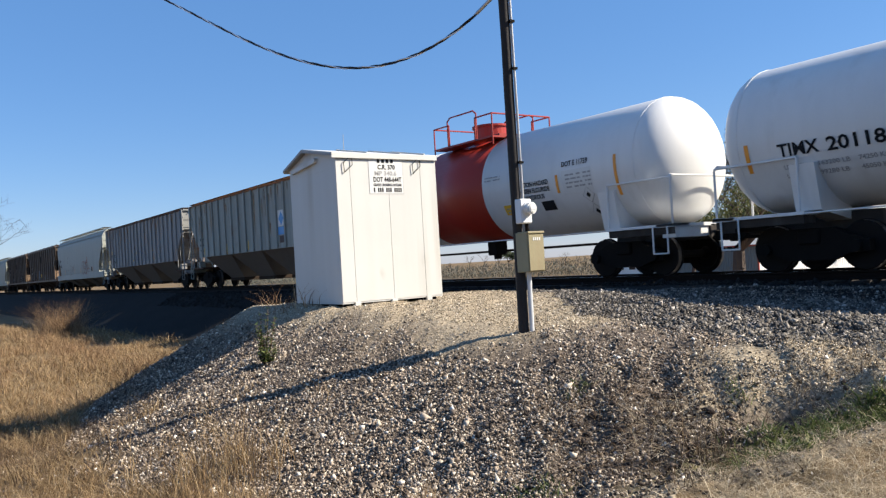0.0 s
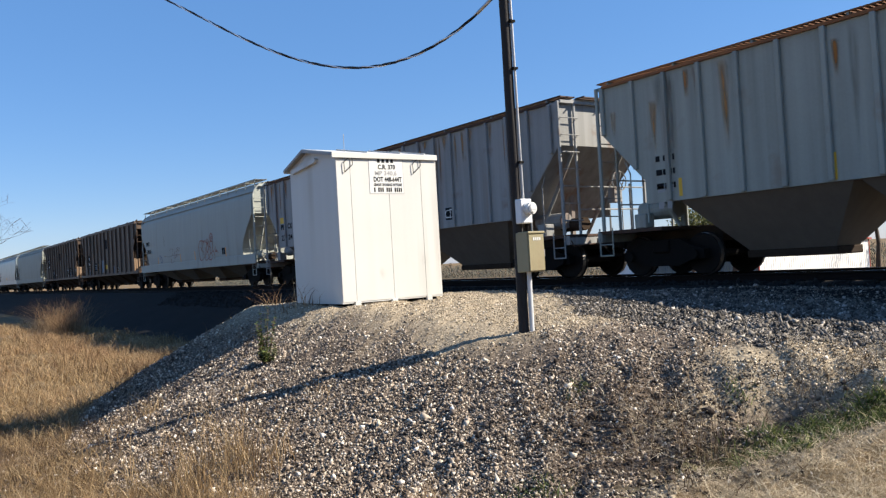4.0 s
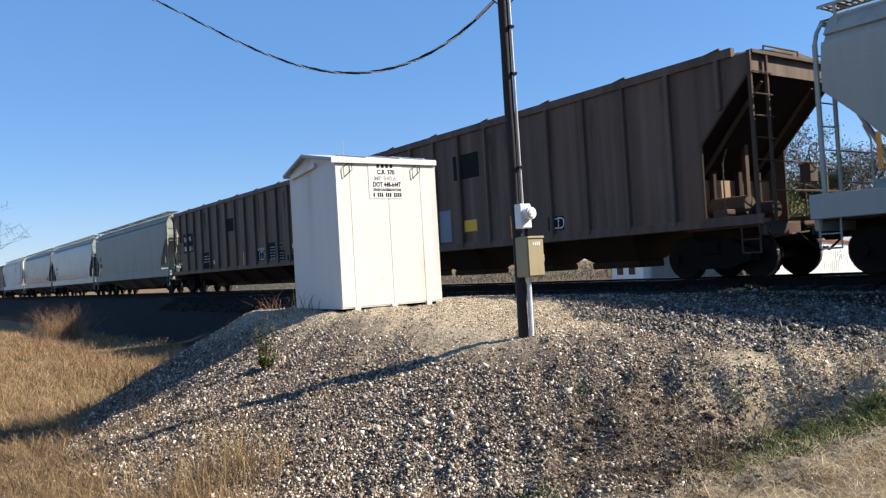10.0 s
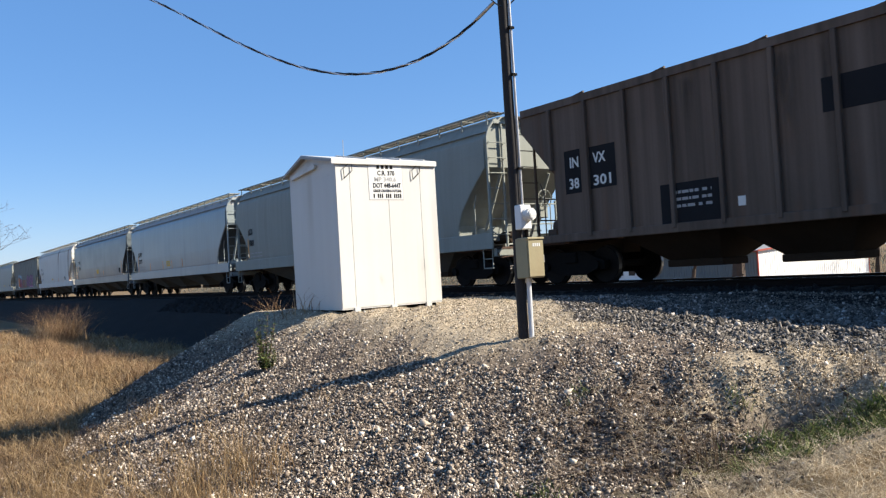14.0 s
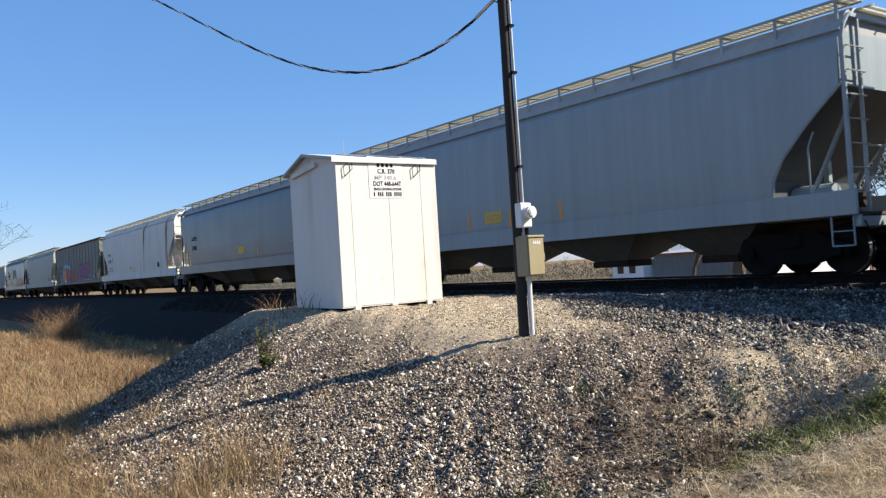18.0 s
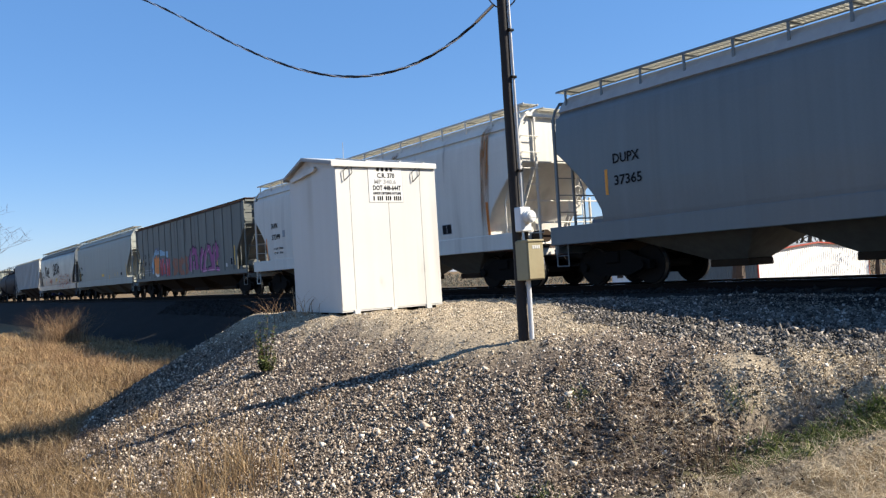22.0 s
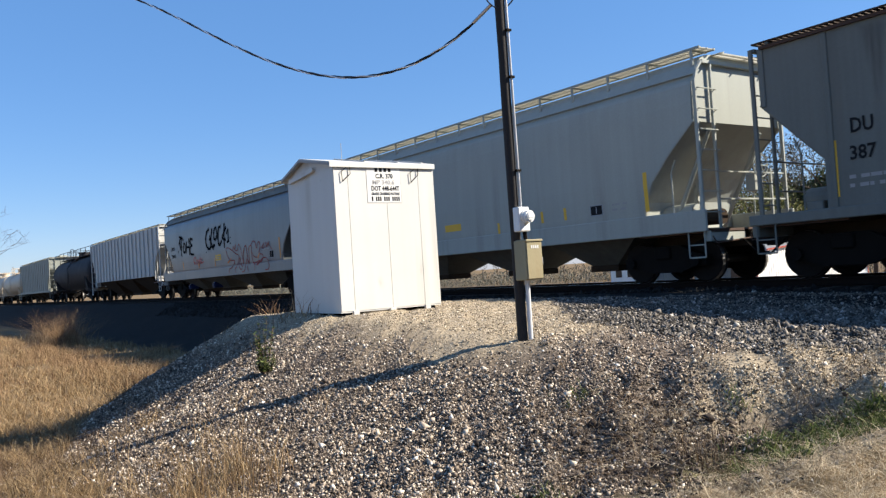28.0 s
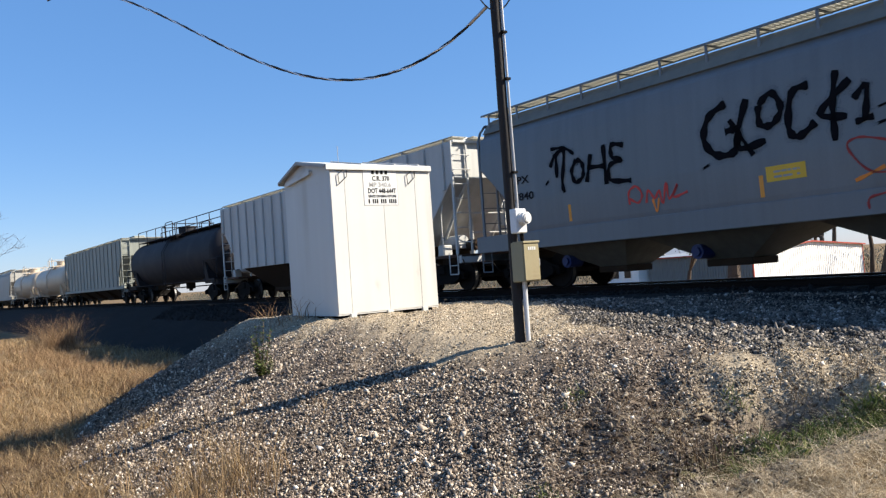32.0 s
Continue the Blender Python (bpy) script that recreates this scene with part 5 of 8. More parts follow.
def overhead_cable():
    """A slack twisted service drop: two dark strands wound round a bare one."""
    d = Vector((-0.912, -0.410, 0))
    start = Vector((-6.56, 5.50, 0))

    def mid(s):
        z = -0.02193 * s ** 3 + 0.29588 * s * s - 0.74166 * s + 3.4473
        return start + d * s + Vector((0, 0, z))

    cable = new("overhead_cable")
    tagged(cable, "slack twisted overhead service cable fixed to the pole", "power cable")
    n = 420
    for k in range(3):
        pts = []
        for i in range(n + 1):
            s = 0.06 + 7.6 * i / n
            c = mid(s)
            a = s * 2 * math.pi / 0.52 + k * 2 * math.pi / 3
            side = Vector((-d.y, d.x, 0))
            pts.append(c + side * 0.010 * math.cos(a) + Vector((0, 0, 0.010 * math.sin(a))))
        cu = bpy.data.curves.new("strand", "CURVE")
        cu.dimensions, cu.bevel_depth, cu.bevel_resolution = "3D", (0.0074, 0.0074, 0.0088)[k], 1
        sp = cu.splines.new("POLY")
        sp.points.add(len(pts) - 1)
        for p, q in zip(sp.points, pts):
            p.co = (*q, 1)
        tmp = bpy.data.objects.new("strand", cu)
        me = bpy.data.meshes.new_from_object(tmp)
        bpy.data.objects.remove(tmp)
        bpy.data.curves.remove(cu)
        me.materials.append(M["cable_bare"] if k == 2 else M["cable_dark"])
        o = new("bare_strand" if k == 2 else "insulated_strand", me)
        o.parent = cable
    # slack loops at the pole
    for k, (r, dz) in enumerate(((0.16, 0.0), (0.12, 0.05))):
        c = pole_at(3.42 + dz)
        pts = [c + Vector((-0.02 + 0.5 * r * math.cos(a) + 0.05, 1.1 * r * math.cos(a) - 0.02, -0.55 * r * math.sin(a) + (0.03 if k else 0))) + Vector((0.0, 0.0, 0.12 * math.cos(a) ** 2))
               for a in np.linspace(-0.2, math.pi + 0.2, 14)]
        part("slack_loop", bm_path(pts, 0.008, 6), M["cable_dark"], cable)
    part("wedge_clamp", rod(bmesh.new(), mid(0.05), mid(0.28), 0.02, 8), M["steel"], cable)


overhead_cable()


# ---- marks, lettering and sprayed lines on the near sides ----
def markings():
    c, w = SIDES[0]
    words("TIMX", 0.33, -5.82, 2.20, w, M["black_paint"], c, fit=0.81)
    words("201185", 0.34, -4.87, 2.19, w, M["black_paint"], c, fit=1.26)
    for z, a, b, d in ((1.96, "LD LMT", "163200 LB", "74250 KG"), (1.80, "LT WT", "99280 LB", "45050 KG")):
        for x, text in ((-5.78, a), (-5.12, b), (-4.36, d)):
            words(text, 0.11, x, z, w, M["grey_paint"], c, fit=0.068 * len(text))
    patch("reflective_strip", -6.52, -6.43, 1.97, 2.52, w, M["orange"], c)
    c, w = SIDES[1]
    words("DUPX", 0.38, -5.90, 2.15, w, M["black_paint"], c, fit=0.80)
    words("25074", 0.36, -4.83, 2.13, w, M["black_paint"], c, fit=0.94)
    for z, a, b, d in ((1.98, "LD LMT", "172700 LB", "78350 KG"), (1.84, "LT WT", "90300 LB", "40960 KG")):
        for x, text in ((-5.81, a), (-5.13, b), (-4.38, d)):
            words(text, 0.10, x, z, w, M["grey_paint"], c, fit=0.068 * len(text))
    words("NEW  05-2013", 0.11, -3.70, 1.90, w, M["grey_paint"], c, fit=0.85)
    bars(-5.52, 1.54, 0.52, 1, w, c, 0.044, 0.035)
    patch("reflective_strip", -6.67, -6.58, 1.95, 2.88, w, M["orange"], c)
    patch("reflective_strip", -3.80, -3.71, 2.15, 2.61, w, M["orange"], c)
    patch("data_plate", -3.60, -3.34, 2.13, 2.41, w, M["sign_white"], c)
    words("INHALATION HAZARD", 0.17, 2.68, 2.43, w, M["black_paint"], c, fit=1.46)
    words("HYDROGEN FLOURIDE", 0.17, 2.65, 2.26, w, M["black_paint"], c, fit=1.51)
    words("ANHYDROUS", 0.16, 3.03, 2.09, w, M["black_paint"], c, fit=0.87)
    patch("notice_panel", 2.18, 2.95, 1.78, 2.04, w, M["yellow"], c, "yellow notice with small print")
    bars(2.27, 1.92, 0.64, 2, w, c, 0.054, 0.044, M["grey_paint"])
    patch("placard", 3.71, 4.17, 1.77, 2.01, w, M["black_paint"], c)
    bars(1.56, 2.84, 0.68, 2, w, c, 0.045, 0.036)
    words("DOT E 11759", 0.18, 4.66, 2.78, w, M["black_paint"], c, fit=0.90)
    patch("data_panel", 4.64, 5.65, 2.10, 2.68, w, M["sign_grey"], c)
    bars(4.77, 2.54, 0.87, 4, w, c, 0.055, 0.044)
    patch("reflective_strip", 4.41, 4.50, 2.16, 2.61, w, M["orange"], c)
    patch("reflective_strip", 6.38, 6.47, 1.91, 2.85, w, M["orange"], c)
    c, w = SIDES[2]
    patch("company_sign", 4.15, 4.76, 2.55, 3.24, w, M["sign_white"], c, "white sign with a blue diamond and blue panel")
    patch("sign_panel", 4.14, 4.76, 2.20, 2.53, w, M["blue_decal"], c)
    patch("stencil_patch", 4.26, 4.69, 1.85, 2.15, w, M["brown_decal"], c)
    patch("reflective_strip", 3.95, 4.04, 1.73, 2.21, w, M["yellow"], c)
    patch("reflective_strip", 0.58, 0.67, 1.73, 2.16, w, M["yellow"], c)
    patch("reflective_strip", 6.20, 6.29, 1.73, 2.71, w, M["yellow"], c)
    patch("reflective_strip", -2.24, -2.15, 1.65, 2.14, w, M["yellow"], c)
    patch("reflective_strip", -5.60, -5.51, 1.70, 2.09, w, M["yellow"], c)
    bars(-6.18, 2.50, 0.51, 3, w, c, 0.166, 0.133, M["black_paint"])
    bars(-6.16, 1.83, 0.43, 2, w, c, 0.200, 0.160)
    c, w = SIDES[3]
    patch("reflective_strip", 2.78, 3.26, 2.40, 2.52, w, M["yellow"], c)
    patch("reflective_strip", -0.78, -0.35, 2.37, 2.50, w, M["yellow"], c)
    patch("reflective_strip", -1.73, -1.22, 1.93, 2.03, w, M["yellow"], c)
    patch("data_panel", 4.43, 4.91, 1.85, 2.22, w, M["black_paint"], c, "black panel with white outlines")
    patch("stencil_patch", 3.63, 4.06, 1.86, 2.23, w, M["brown_decal"], c)
    patch("reflective_strip", 3.36, 3.45, 1.83, 2.26, w, M["orange"], c)
    stroke([(4.45, 1.93), (4.90, 1.95), (4.92, 2.13), (4.46, 2.12), (4.45, 1.93)], 0.030, w, M["sign_white"], c)
    stroke([(4.67, 1.94), (4.68, 2.11)], 0.030, w, M["sign_white"], c)
    words("PL", 0.32, -7.74, 2.37, w, M["black_paint"], c, fit=0.41)
    words("CX", 0.32, -7.05, 2.38, w, M["black_paint"], c, fit=0.44)
    words("22", 0.32, -7.71, 1.91, w, M["black_paint"], c, fit=0.39)
    words("24", 0.30, -7.01, 1.93, w, M["black_paint"], c, fit=0.38)
    words("1", 0.28, -6.26, 1.92, w, M["black_paint"], c, fit=0.07)
    patch("reflective_strip", -7.79, -7.29, 2.63, 2.88, w, M["yellow"], c)
    stroke([(0.03, 2.49), (0.49, 2.66), (0.82, 2.78), (0.72, 2.46), (0.36, 2.07), (0.17, 1.73)], 0.040, w, M["spray_blue"], c)
    stroke([(0.17, 1.73), (0.59, 1.85), (0.99, 1.93), (0.94, 2.31), (1.15, 1.98), (1.44, 1.88), (1.62, 2.28), (1.86, 2.19), (1.74, 1.91)], 0.040, w, M["spray_blue"], c)
    stroke([(0.03, 2.49), (0.38, 2.32), (0.87, 2.38), (1.01, 2.24)], 0.035, w, M["spray_blue"], c)
    stroke([(-0.79, 2.20), (-0.66, 2.47), (-0.45, 2.66), (-0.37, 2.48), (-0.22, 2.26), (-0.33, 1.95), (-0.52, 1.84), (-0.68, 1.99), (-0.79, 2.20)], 0.050, w, M["spray_blue"], c)
    c, w = SIDES[4]
    words("BRKX", 0.33, -8.19, 2.73, w, M["black_paint"], c, fit=0.77)
    words("59520", 0.33, -8.11, 2.23, w, M["black_paint"], c, fit=0.98)
    bars(-7.99, 1.83, 2.00, 2, w, c, 0.082, 0.066)
    bars(-6.51, 2.68, 0.27, 1, w, c, 0.230, 0.184)
    patch("reflective_strip", -5.76, -5.67, 1.48, 1.93, w, M["orange"], c)
    patch("reflective_strip", -1.25, -1.16, 1.49, 1.94, w, M["orange"], c)
    patch("reflective_strip", -8.40, -8.31, 1.81, 2.44, w, M["orange"], c)
    stroke([(-3.22, 2.22), (-2.93, 2.31), (-2.52, 2.25), (-2.72, 1.94), (-3.05, 1.56), (-2.52, 1.54), (-2.31, 1.99), (-2.02, 2.18), (-1.99, 1.90), (-2.28, 1.72), (-1.88, 1.93), (-1.80, 2.28), (-1.23, 2.29), (-1.44, 2.13), (-1.70, 2.21), (-1.69, 1.60)], 0.045, w, M["chalk_red"], c)
    stroke([(-4.33, 1.91), (-3.98, 1.93), (-3.53, 1.87), (-2.78, 1.92), (-1.99, 1.93), (-1.25, 1.93)], 0.040, w, M["chalk_red"], c)
    stroke([(-5.33, 1.96), (-5.19, 2.01), (-4.91, 1.85), (-4.81, 1.61), (-5.08, 1.61), (-5.21, 1.83), (-4.98, 1.92)], 0.040, w, M["spray_blue"], c)
    stroke([(-4.21, 3.11), (-4.24, 2.54)], 0.030, w, M["spray_black"], c)
    stroke([(2.75, 2.43), (2.61, 2.49), (2.33, 2.44), (2.15, 2.20), (2.14, 1.89), (2.26, 1.57), (2.52, 1.45), (2.82, 1.52), (2.91, 1.68), (2.82, 1.88), (2.57, 2.02), (2.44, 2.17)], 0.050, w, M["spray_brick"], c)
    stroke([(2.57, 2.02), (2.73, 2.15), (2.75, 2.41), (2.90, 2.47), (3.01, 2.35), (3.00, 2.23)], 0.050, w, M["spray_brick"], c)
    stroke([(3.01, 2.37), (3.18, 2.46), (3.37, 2.34), (3.42, 2.13), (3.34, 1.93), (3.41, 1.80)], 0.050, w, M["spray_brick"], c)
    stroke([(3.32, 1.72), (3.44, 1.92), (3.57, 1.74), (3.59, 1.53), (3.35, 1.43), (3.15, 1.49), (3.09, 1.66), (3.20, 2.11)], 0.050, w, M["spray_brick"], c)
    stroke([(3.42, 2.30), (3.56, 2.53), (3.55, 2.20), (3.73, 2.44), (3.67, 2.10), (3.71, 1.93), (3.84, 2.12), (3.99, 2.06), (4.00, 1.85)], 0.050, w, M["spray_brick"], c)
    stroke([(3.92, 2.11), (3.93, 2.35), (4.15, 2.38), (4.36, 2.33), (4.34, 2.15), (4.23, 1.91), (4.28, 1.78)], 0.050, w, M["spray_brick"], c)
    stroke([(4.29, 1.88), (4.45, 1.84), (4.54, 1.59), (4.53, 1.46)], 0.050, w, M["spray_brick"], c)
    stroke([(4.39, 2.54), (4.32, 2.42), (4.16, 2.38), (4.01, 2.46), (3.95, 2.61), (4.03, 2.74), (4.19, 2.77), (4.34, 2.68), (4.39, 2.54)], 0.050, w, M["spray_brick"], c)
    stroke([(4.26, 2.55), (4.21, 2.50), (4.13, 2.51), (4.09, 2.58), (4.14, 2.63), (4.22, 2.62), (4.26, 2.55)], 0.050, w, M["spray_brick"], c)
    stroke([(3.70, 1.52), (3.84, 1.71), (4.01, 1.81), (4.16, 1.67), (4.15, 1.47), (3.93, 1.43), (3.72, 1.49)], 0.050, w, M["spray_brick"], c)
    stroke([(4.75, 2.08), (4.65, 1.93), (4.73, 1.81), (4.87, 1.94), (4.75, 1.82), (4.99, 1.85), (5.07, 1.73)], 0.050, w, M["spray_brick"], c)
    patch("reflective_strip", 1.35, 1.44, 1.46, 1.99, w, M["orange"], c)
    patch("data_panel", 5.64, 6.07, 1.64, 1.96, w, M["black_paint"], c)
    patch("reflective_strip", 6.11, 6.20, 1.53, 1.98, w, M["orange"], c)
    c, w = SIDES[5]
    patch("blanked_panel", -0.34, 0.89, 3.11, 3.82, w, M["black_paint"], c)
    patch("notice_panel", -0.10, 0.65, 1.58, 1.91, w, M["yellow"], c)
    patch("stencil_patch", -1.39, -0.61, 1.34, 2.28, w, M["blue_grey_decal"], c)
    patch("stencil_patch", 2.36, 2.85, 1.16, 1.79, w, M["blue_grey_decal"], c)
    patch("data_panel", -3.84, -2.88, 1.54, 2.16, w, M["black_paint"], c)
    bars(-3.68, 1.97, 0.76, 3, w, c, 0.084, 0.067, M["light_decal"])
    patch("data_panel", 3.61, 4.20, 1.35, 1.70, w, M["black_paint"], c)
    patch("reflective_strip", 2.14, 2.23, 1.23, 1.85, w, M["orange"], c)
    patch("reflective_strip", -2.52, -2.43, 1.44, 2.11, w, M["orange"], c)
    stroke([(3.83, 1.41), (4.14, 1.42), (4.16, 1.63), (3.85, 1.62), (3.83, 1.41)], 0.030, w, M["sign_white"], c)
    stroke([(3.99, 1.42), (4.00, 1.62)], 0.030, w, M["sign_white"], c)
    words("IN", 0.33, -6.82, 2.44, w, M["sign_white"], c, fit=0.32)
    words("VX", 0.31, -5.98, 2.46, w, M["sign_white"], c, fit=0.34)
    words("38", 0.33, -6.88, 2.02, w, M["sign_white"], c, fit=0.39)
    words("364", 0.34, -6.06, 2.03, w, M["sign_white"], c, fit=0.56)
    patch("number_panel", -7.01, -6.40, 1.94, 2.80, w, M["black_paint"], c)
    patch("number_panel", -6.15, -5.41, 1.95, 2.83, w, M["black_paint"], c)
    patch("data_panel", -6.01, -5.44, 1.22, 1.82, w, M["black_paint"], c)
    bars(-5.92, 1.65, 0.46, 4, w, c, 0.065, 0.052, M["light_decal"])
    c, w = SIDES[6]
    patch("blanked_panel", -0.46, 0.86, 2.97, 3.59, w, M["black_paint"], c)
    patch("data_panel", 3.34, 4.40, 1.38, 1.82, w, M["black_paint"], c, "black panel with a white grid")
    patch("stencil_patch", 3.64, 4.43, 1.84, 1.95, w, M["light_decal"], c)
    stroke([(3.85, 1.44), (4.31, 1.45), (4.34, 1.75), (3.87, 1.75), (3.85, 1.44)], 0.030, w, M["sign_white"], c)
    stroke([(4.08, 1.44), (4.11, 1.73)], 0.030, w, M["sign_white"], c)
    patch("data_panel", 4.88, 5.63, 1.41, 2.12, w, M["black_paint"], c)
    bars(5.08, 1.89, 0.50, 5, w, c, 0.068, 0.054, M["light_decal"])
    patch("data_panel", 5.92, 6.60, 1.20, 1.73, w, M["black_paint"], c)
    bars(6.09, 1.60, 0.42, 4, w, c, 0.064, 0.051, M["light_decal"])
    patch("data_panel", 6.01, 6.42, 1.91, 2.02, w, M["black_paint"], c)
    patch("data_panel", 6.84, 7.57, 1.19, 1.50, w, M["black_paint"], c)
    bars(7.21, 1.56, 0.34, 1, w, c, 0.141, 0.112, M["chalk_red"])
    patch("paper_tag", 7.39, 7.54, 1.77, 1.96, w, M["sign_white"], c)
    patch("reflective_strip", 4.64, 4.73, 1.27, 1.84, w, M["orange"], c)
    patch("reflective_strip", 7.55, 7.64, 1.30, 2.26, w, M["orange"], c)
    patch("reflective_strip", 1.85, 1.94, 1.28, 1.87, w, M["orange"], c)
    patch("data_panel", -4.22, -2.72, 1.12, 2.11, w, M["black_paint"], c)
    bars(-3.86, 1.88, 0.95, 3, w, c, 0.082, 0.066, M["grey_paint"])
    patch("paper_tag", -2.31, -2.14, 1.48, 1.67, w, M["sign_white"], c)
    words("IN", 0.35, -6.95, 2.86, w, M["sign_white"], c, fit=0.31)
    words("VX", 0.34, -6.15, 2.88, w, M["sign_white"], c, fit=0.40)
    words("38", 0.35, -7.00, 2.35, w, M["sign_white"], c, fit=0.35)
    words("301", 0.34, -6.19, 2.35, w, M["sign_white"], c, fit=0.58)
    patch("number_panel", -7.13, -6.58, 2.23, 3.29, w, M["black_paint"], c)
    patch("number_panel", -6.31, -5.45, 2.27, 3.27, w, M["black_paint"], c)
    c, w = SIDES[7]
    words("NCIX", 0.41, -8.12, 2.63, w, M["black_paint"], c, fit=0.55)
    words("1881", 0.38, -8.08, 2.14, w, M["black_paint"], c, fit=0.60)
    patch("reflective_strip", -8.22, -8.13, 1.61, 2.47, w, M["orange"], c)
    bars(-8.00, 1.76, 1.37, 2, w, c, 0.082, 0.066)
    patch("paper_tag", -7.91, -7.75, 1.23, 1.33, w, M["sign_white"], c)
    c, w = SIDES[8]
    words("DUPX", 0.37, -7.15, 2.51, w, M["black_paint"], c, fit=0.85)
    words("37377", 0.37, -7.11, 2.07, w, M["black_paint"], c, fit=0.86)
    patch("reflective_strip", -7.31, -7.20, 1.58, 2.55, w, M["orange"], c)
    bars(-7.10, 1.79, 1.58, 2, w, c, 0.093, 0.075)
    patch("paper_tag", -5.96, -5.78, 1.18, 1.32, w, M["sign_white"], c)
    patch("paper_tag", -5.64, -5.53, 1.17, 1.27, w, M["yellow"], c)
    patch("reflective_strip", -4.50, -4.41, 1.54, 2.02, w, M["orange"], c)
    patch("reflective_strip", -1.74, -1.65, 1.58, 2.03, w, M["orange"], c)
    patch("reflective_strip", 0.08, 0.17, 1.55, 2.01, w, M["orange"], c)
    patch("reflective_strip", 2.05, 2.14, 1.59, 2.04, w, M["orange"], c)
    patch("notice_panel", -0.97, -0.23, 1.70, 2.01, w, M["yellow"], c, "yellow notice with small print")
    bars(-0.89, 1.89, 0.61, 2, w, c, 0.056, 0.045)
    c, w = SIDES[9]
    patch("data_panel", 6.92, 7.30, 1.70, 2.03, w, M["black_paint"], c)
    patch("reflective_strip", 7.73, 7.84, 1.62, 2.48, w, M["orange"], c)
    bars(5.68, 2.01, 1.13, 1, w, c, 0.072, 0.057)
    patch("notice_panel", -0.31, 0.46, 1.80, 2.12, w, M["yellow"], c, "yellow notice with small print")
    patch("reflective_strip", -1.08, -0.99, 1.45, 1.87, w, M["orange"], c)
    patch("reflective_strip", 2.03, 2.12, 1.63, 1.99, w, M["orange"], c)
    words("DUPX", 0.31, -7.17, 2.81, w, M["black_paint"], c, fit=0.80)
    words("37365", 0.31, -7.16, 2.31, w, M["black_paint"], c, fit=0.83)
    patch("reflective_strip", -7.44, -7.35, 2.11, 2.70, w, M["orange"], c)
    c, w = SIDES[10]
    patch("reflective_strip", 4.87, 4.96, 1.41, 1.93, w, M["spray_orange"], c)
    patch("reflective_strip", 7.83, 7.94, 1.46, 2.42, w, M["spray_orange"], c)
    patch("data_panel", 5.66, 6.10, 1.68, 1.94, w, M["black_paint"], c)
    patch("reflective_strip", 2.41, 2.50, 1.51, 1.91, w, M["spray_orange"], c)
    patch("reflective_strip", 0.04, 0.13, 1.38, 1.88, w, M["spray_orange"], c)
    bars(7.16, 1.30, 0.25, 1, w, c, 0.093, 0.074)
    patch("notice_panel", -1.13, -0.47, 1.74, 1.92, w, M["yellow"], c)
    bars(5.69, 1.13, 0.50, 1, w, c, 0.100, 0.080)
    bars(4.09, 1.22, 0.55, 1, w, c, 0.067, 0.053)
    words("DUPX", 0.28, -7.16, 2.85, w, M["black_paint"], c, fit=0.67)
    words("37399", 0.31, -7.16, 2.36, w, M["black_paint"], c, fit=0.87)
    patch("reflective_strip", -7.79, -7.70, 1.48, 2.44, w, M["spray_orange"], c)
    patch("data_plate", -6.04, -5.78, 2.41, 2.70, w, M["light_decal"], c)
    words("LD LMT  189800", 0.11, -7.02, 1.93, w, M["black_paint"], c, fit=0.98)
    words("LT WT   77200", 0.11, -6.98, 1.74, w, M["black_paint"], c, fit=0.90)
    c, w = SIDES[11]
    patch("data_panel", 7.78, 8.25, 1.52, 1.86, w, M["black_paint"], c)
    patch("reflective_strip", 8.29, 8.40, 1.50, 2.44, w, M["yellow"], c)
    patch("reflective_strip", 5.79, 5.88, 1.44, 1.90, w, M["yellow"], c)
    patch("paper_tag", 7.12, 7.29, 1.45, 1.62, w, M["sign_white"], c)
    words("DU", 0.36, -7.78, 2.53, w, M["black_paint"], c, fit=0.41)
    words("PX", 0.34, -7.00, 2.56, w, M["black_paint"], c, fit=0.41)
    words("387", 0.34, -7.82, 2.06, w, M["black_paint"], c, fit=0.47)
    words("86", 0.33, -6.99, 2.07, w, M["black_paint"], c, fit=0.34)
    patch("reflective_strip", -8.15, -8.04, 1.44, 2.44, w, M["yellow"], c)
    bars(-7.85, 1.73, 1.38, 2, w, c, 0.084, 0.067)
    patch("reflective_strip", -5.55, -5.46, 1.44, 1.92, w, M["yellow"], c)
    patch("paper_tag", -6.91, -6.72, 1.23, 1.35, w, M["sign_white"], c)
    c, w = SIDES[12]
    patch("data_panel", 6.03, 6.39, 1.67, 1.88, w, M["black_paint"], c)
    patch("reflective_strip", 7.68, 7.79, 1.60, 2.46, w, M["yellow"], c)
    bars(6.71, 1.83, 0.46, 2, w, c, 0.065, 0.052)
    patch("reflective_strip", 5.11, 5.20, 1.64, 1.94, w, M["yellow"], c)
    patch("notice_panel", 0.03, 0.83, 1.73, 1.93, w, M["yellow"], c)
    patch("reflective_strip", 2.50, 2.59, 1.49, 1.79, w, M["yellow"], c)
    patch("reflective_strip", 4.27, 4.36, 1.64, 1.93, w, M["yellow"], c)
    words("TIMX", 0.30, -7.70, 2.52, w, M["black_paint"], c, fit=0.74)
    words("88081", 0.30, -7.68, 2.00, w, M["black_paint"], c, fit=0.80)
    patch("reflective_strip", -8.01, -7.92, 1.63, 2.37, w, M["yellow"], c)
    patch("data_plate", -6.32, -6.02, 2.37, 2.65, w, M["light_decal"], c)
    bars(-7.64, 1.66, 0.65, 2, w, c, 0.062, 0.049)
    c, w = SIDES[13]
    words("JPX", 0.27, -7.65, 2.76, w, M["black_paint"], c, fit=0.60)
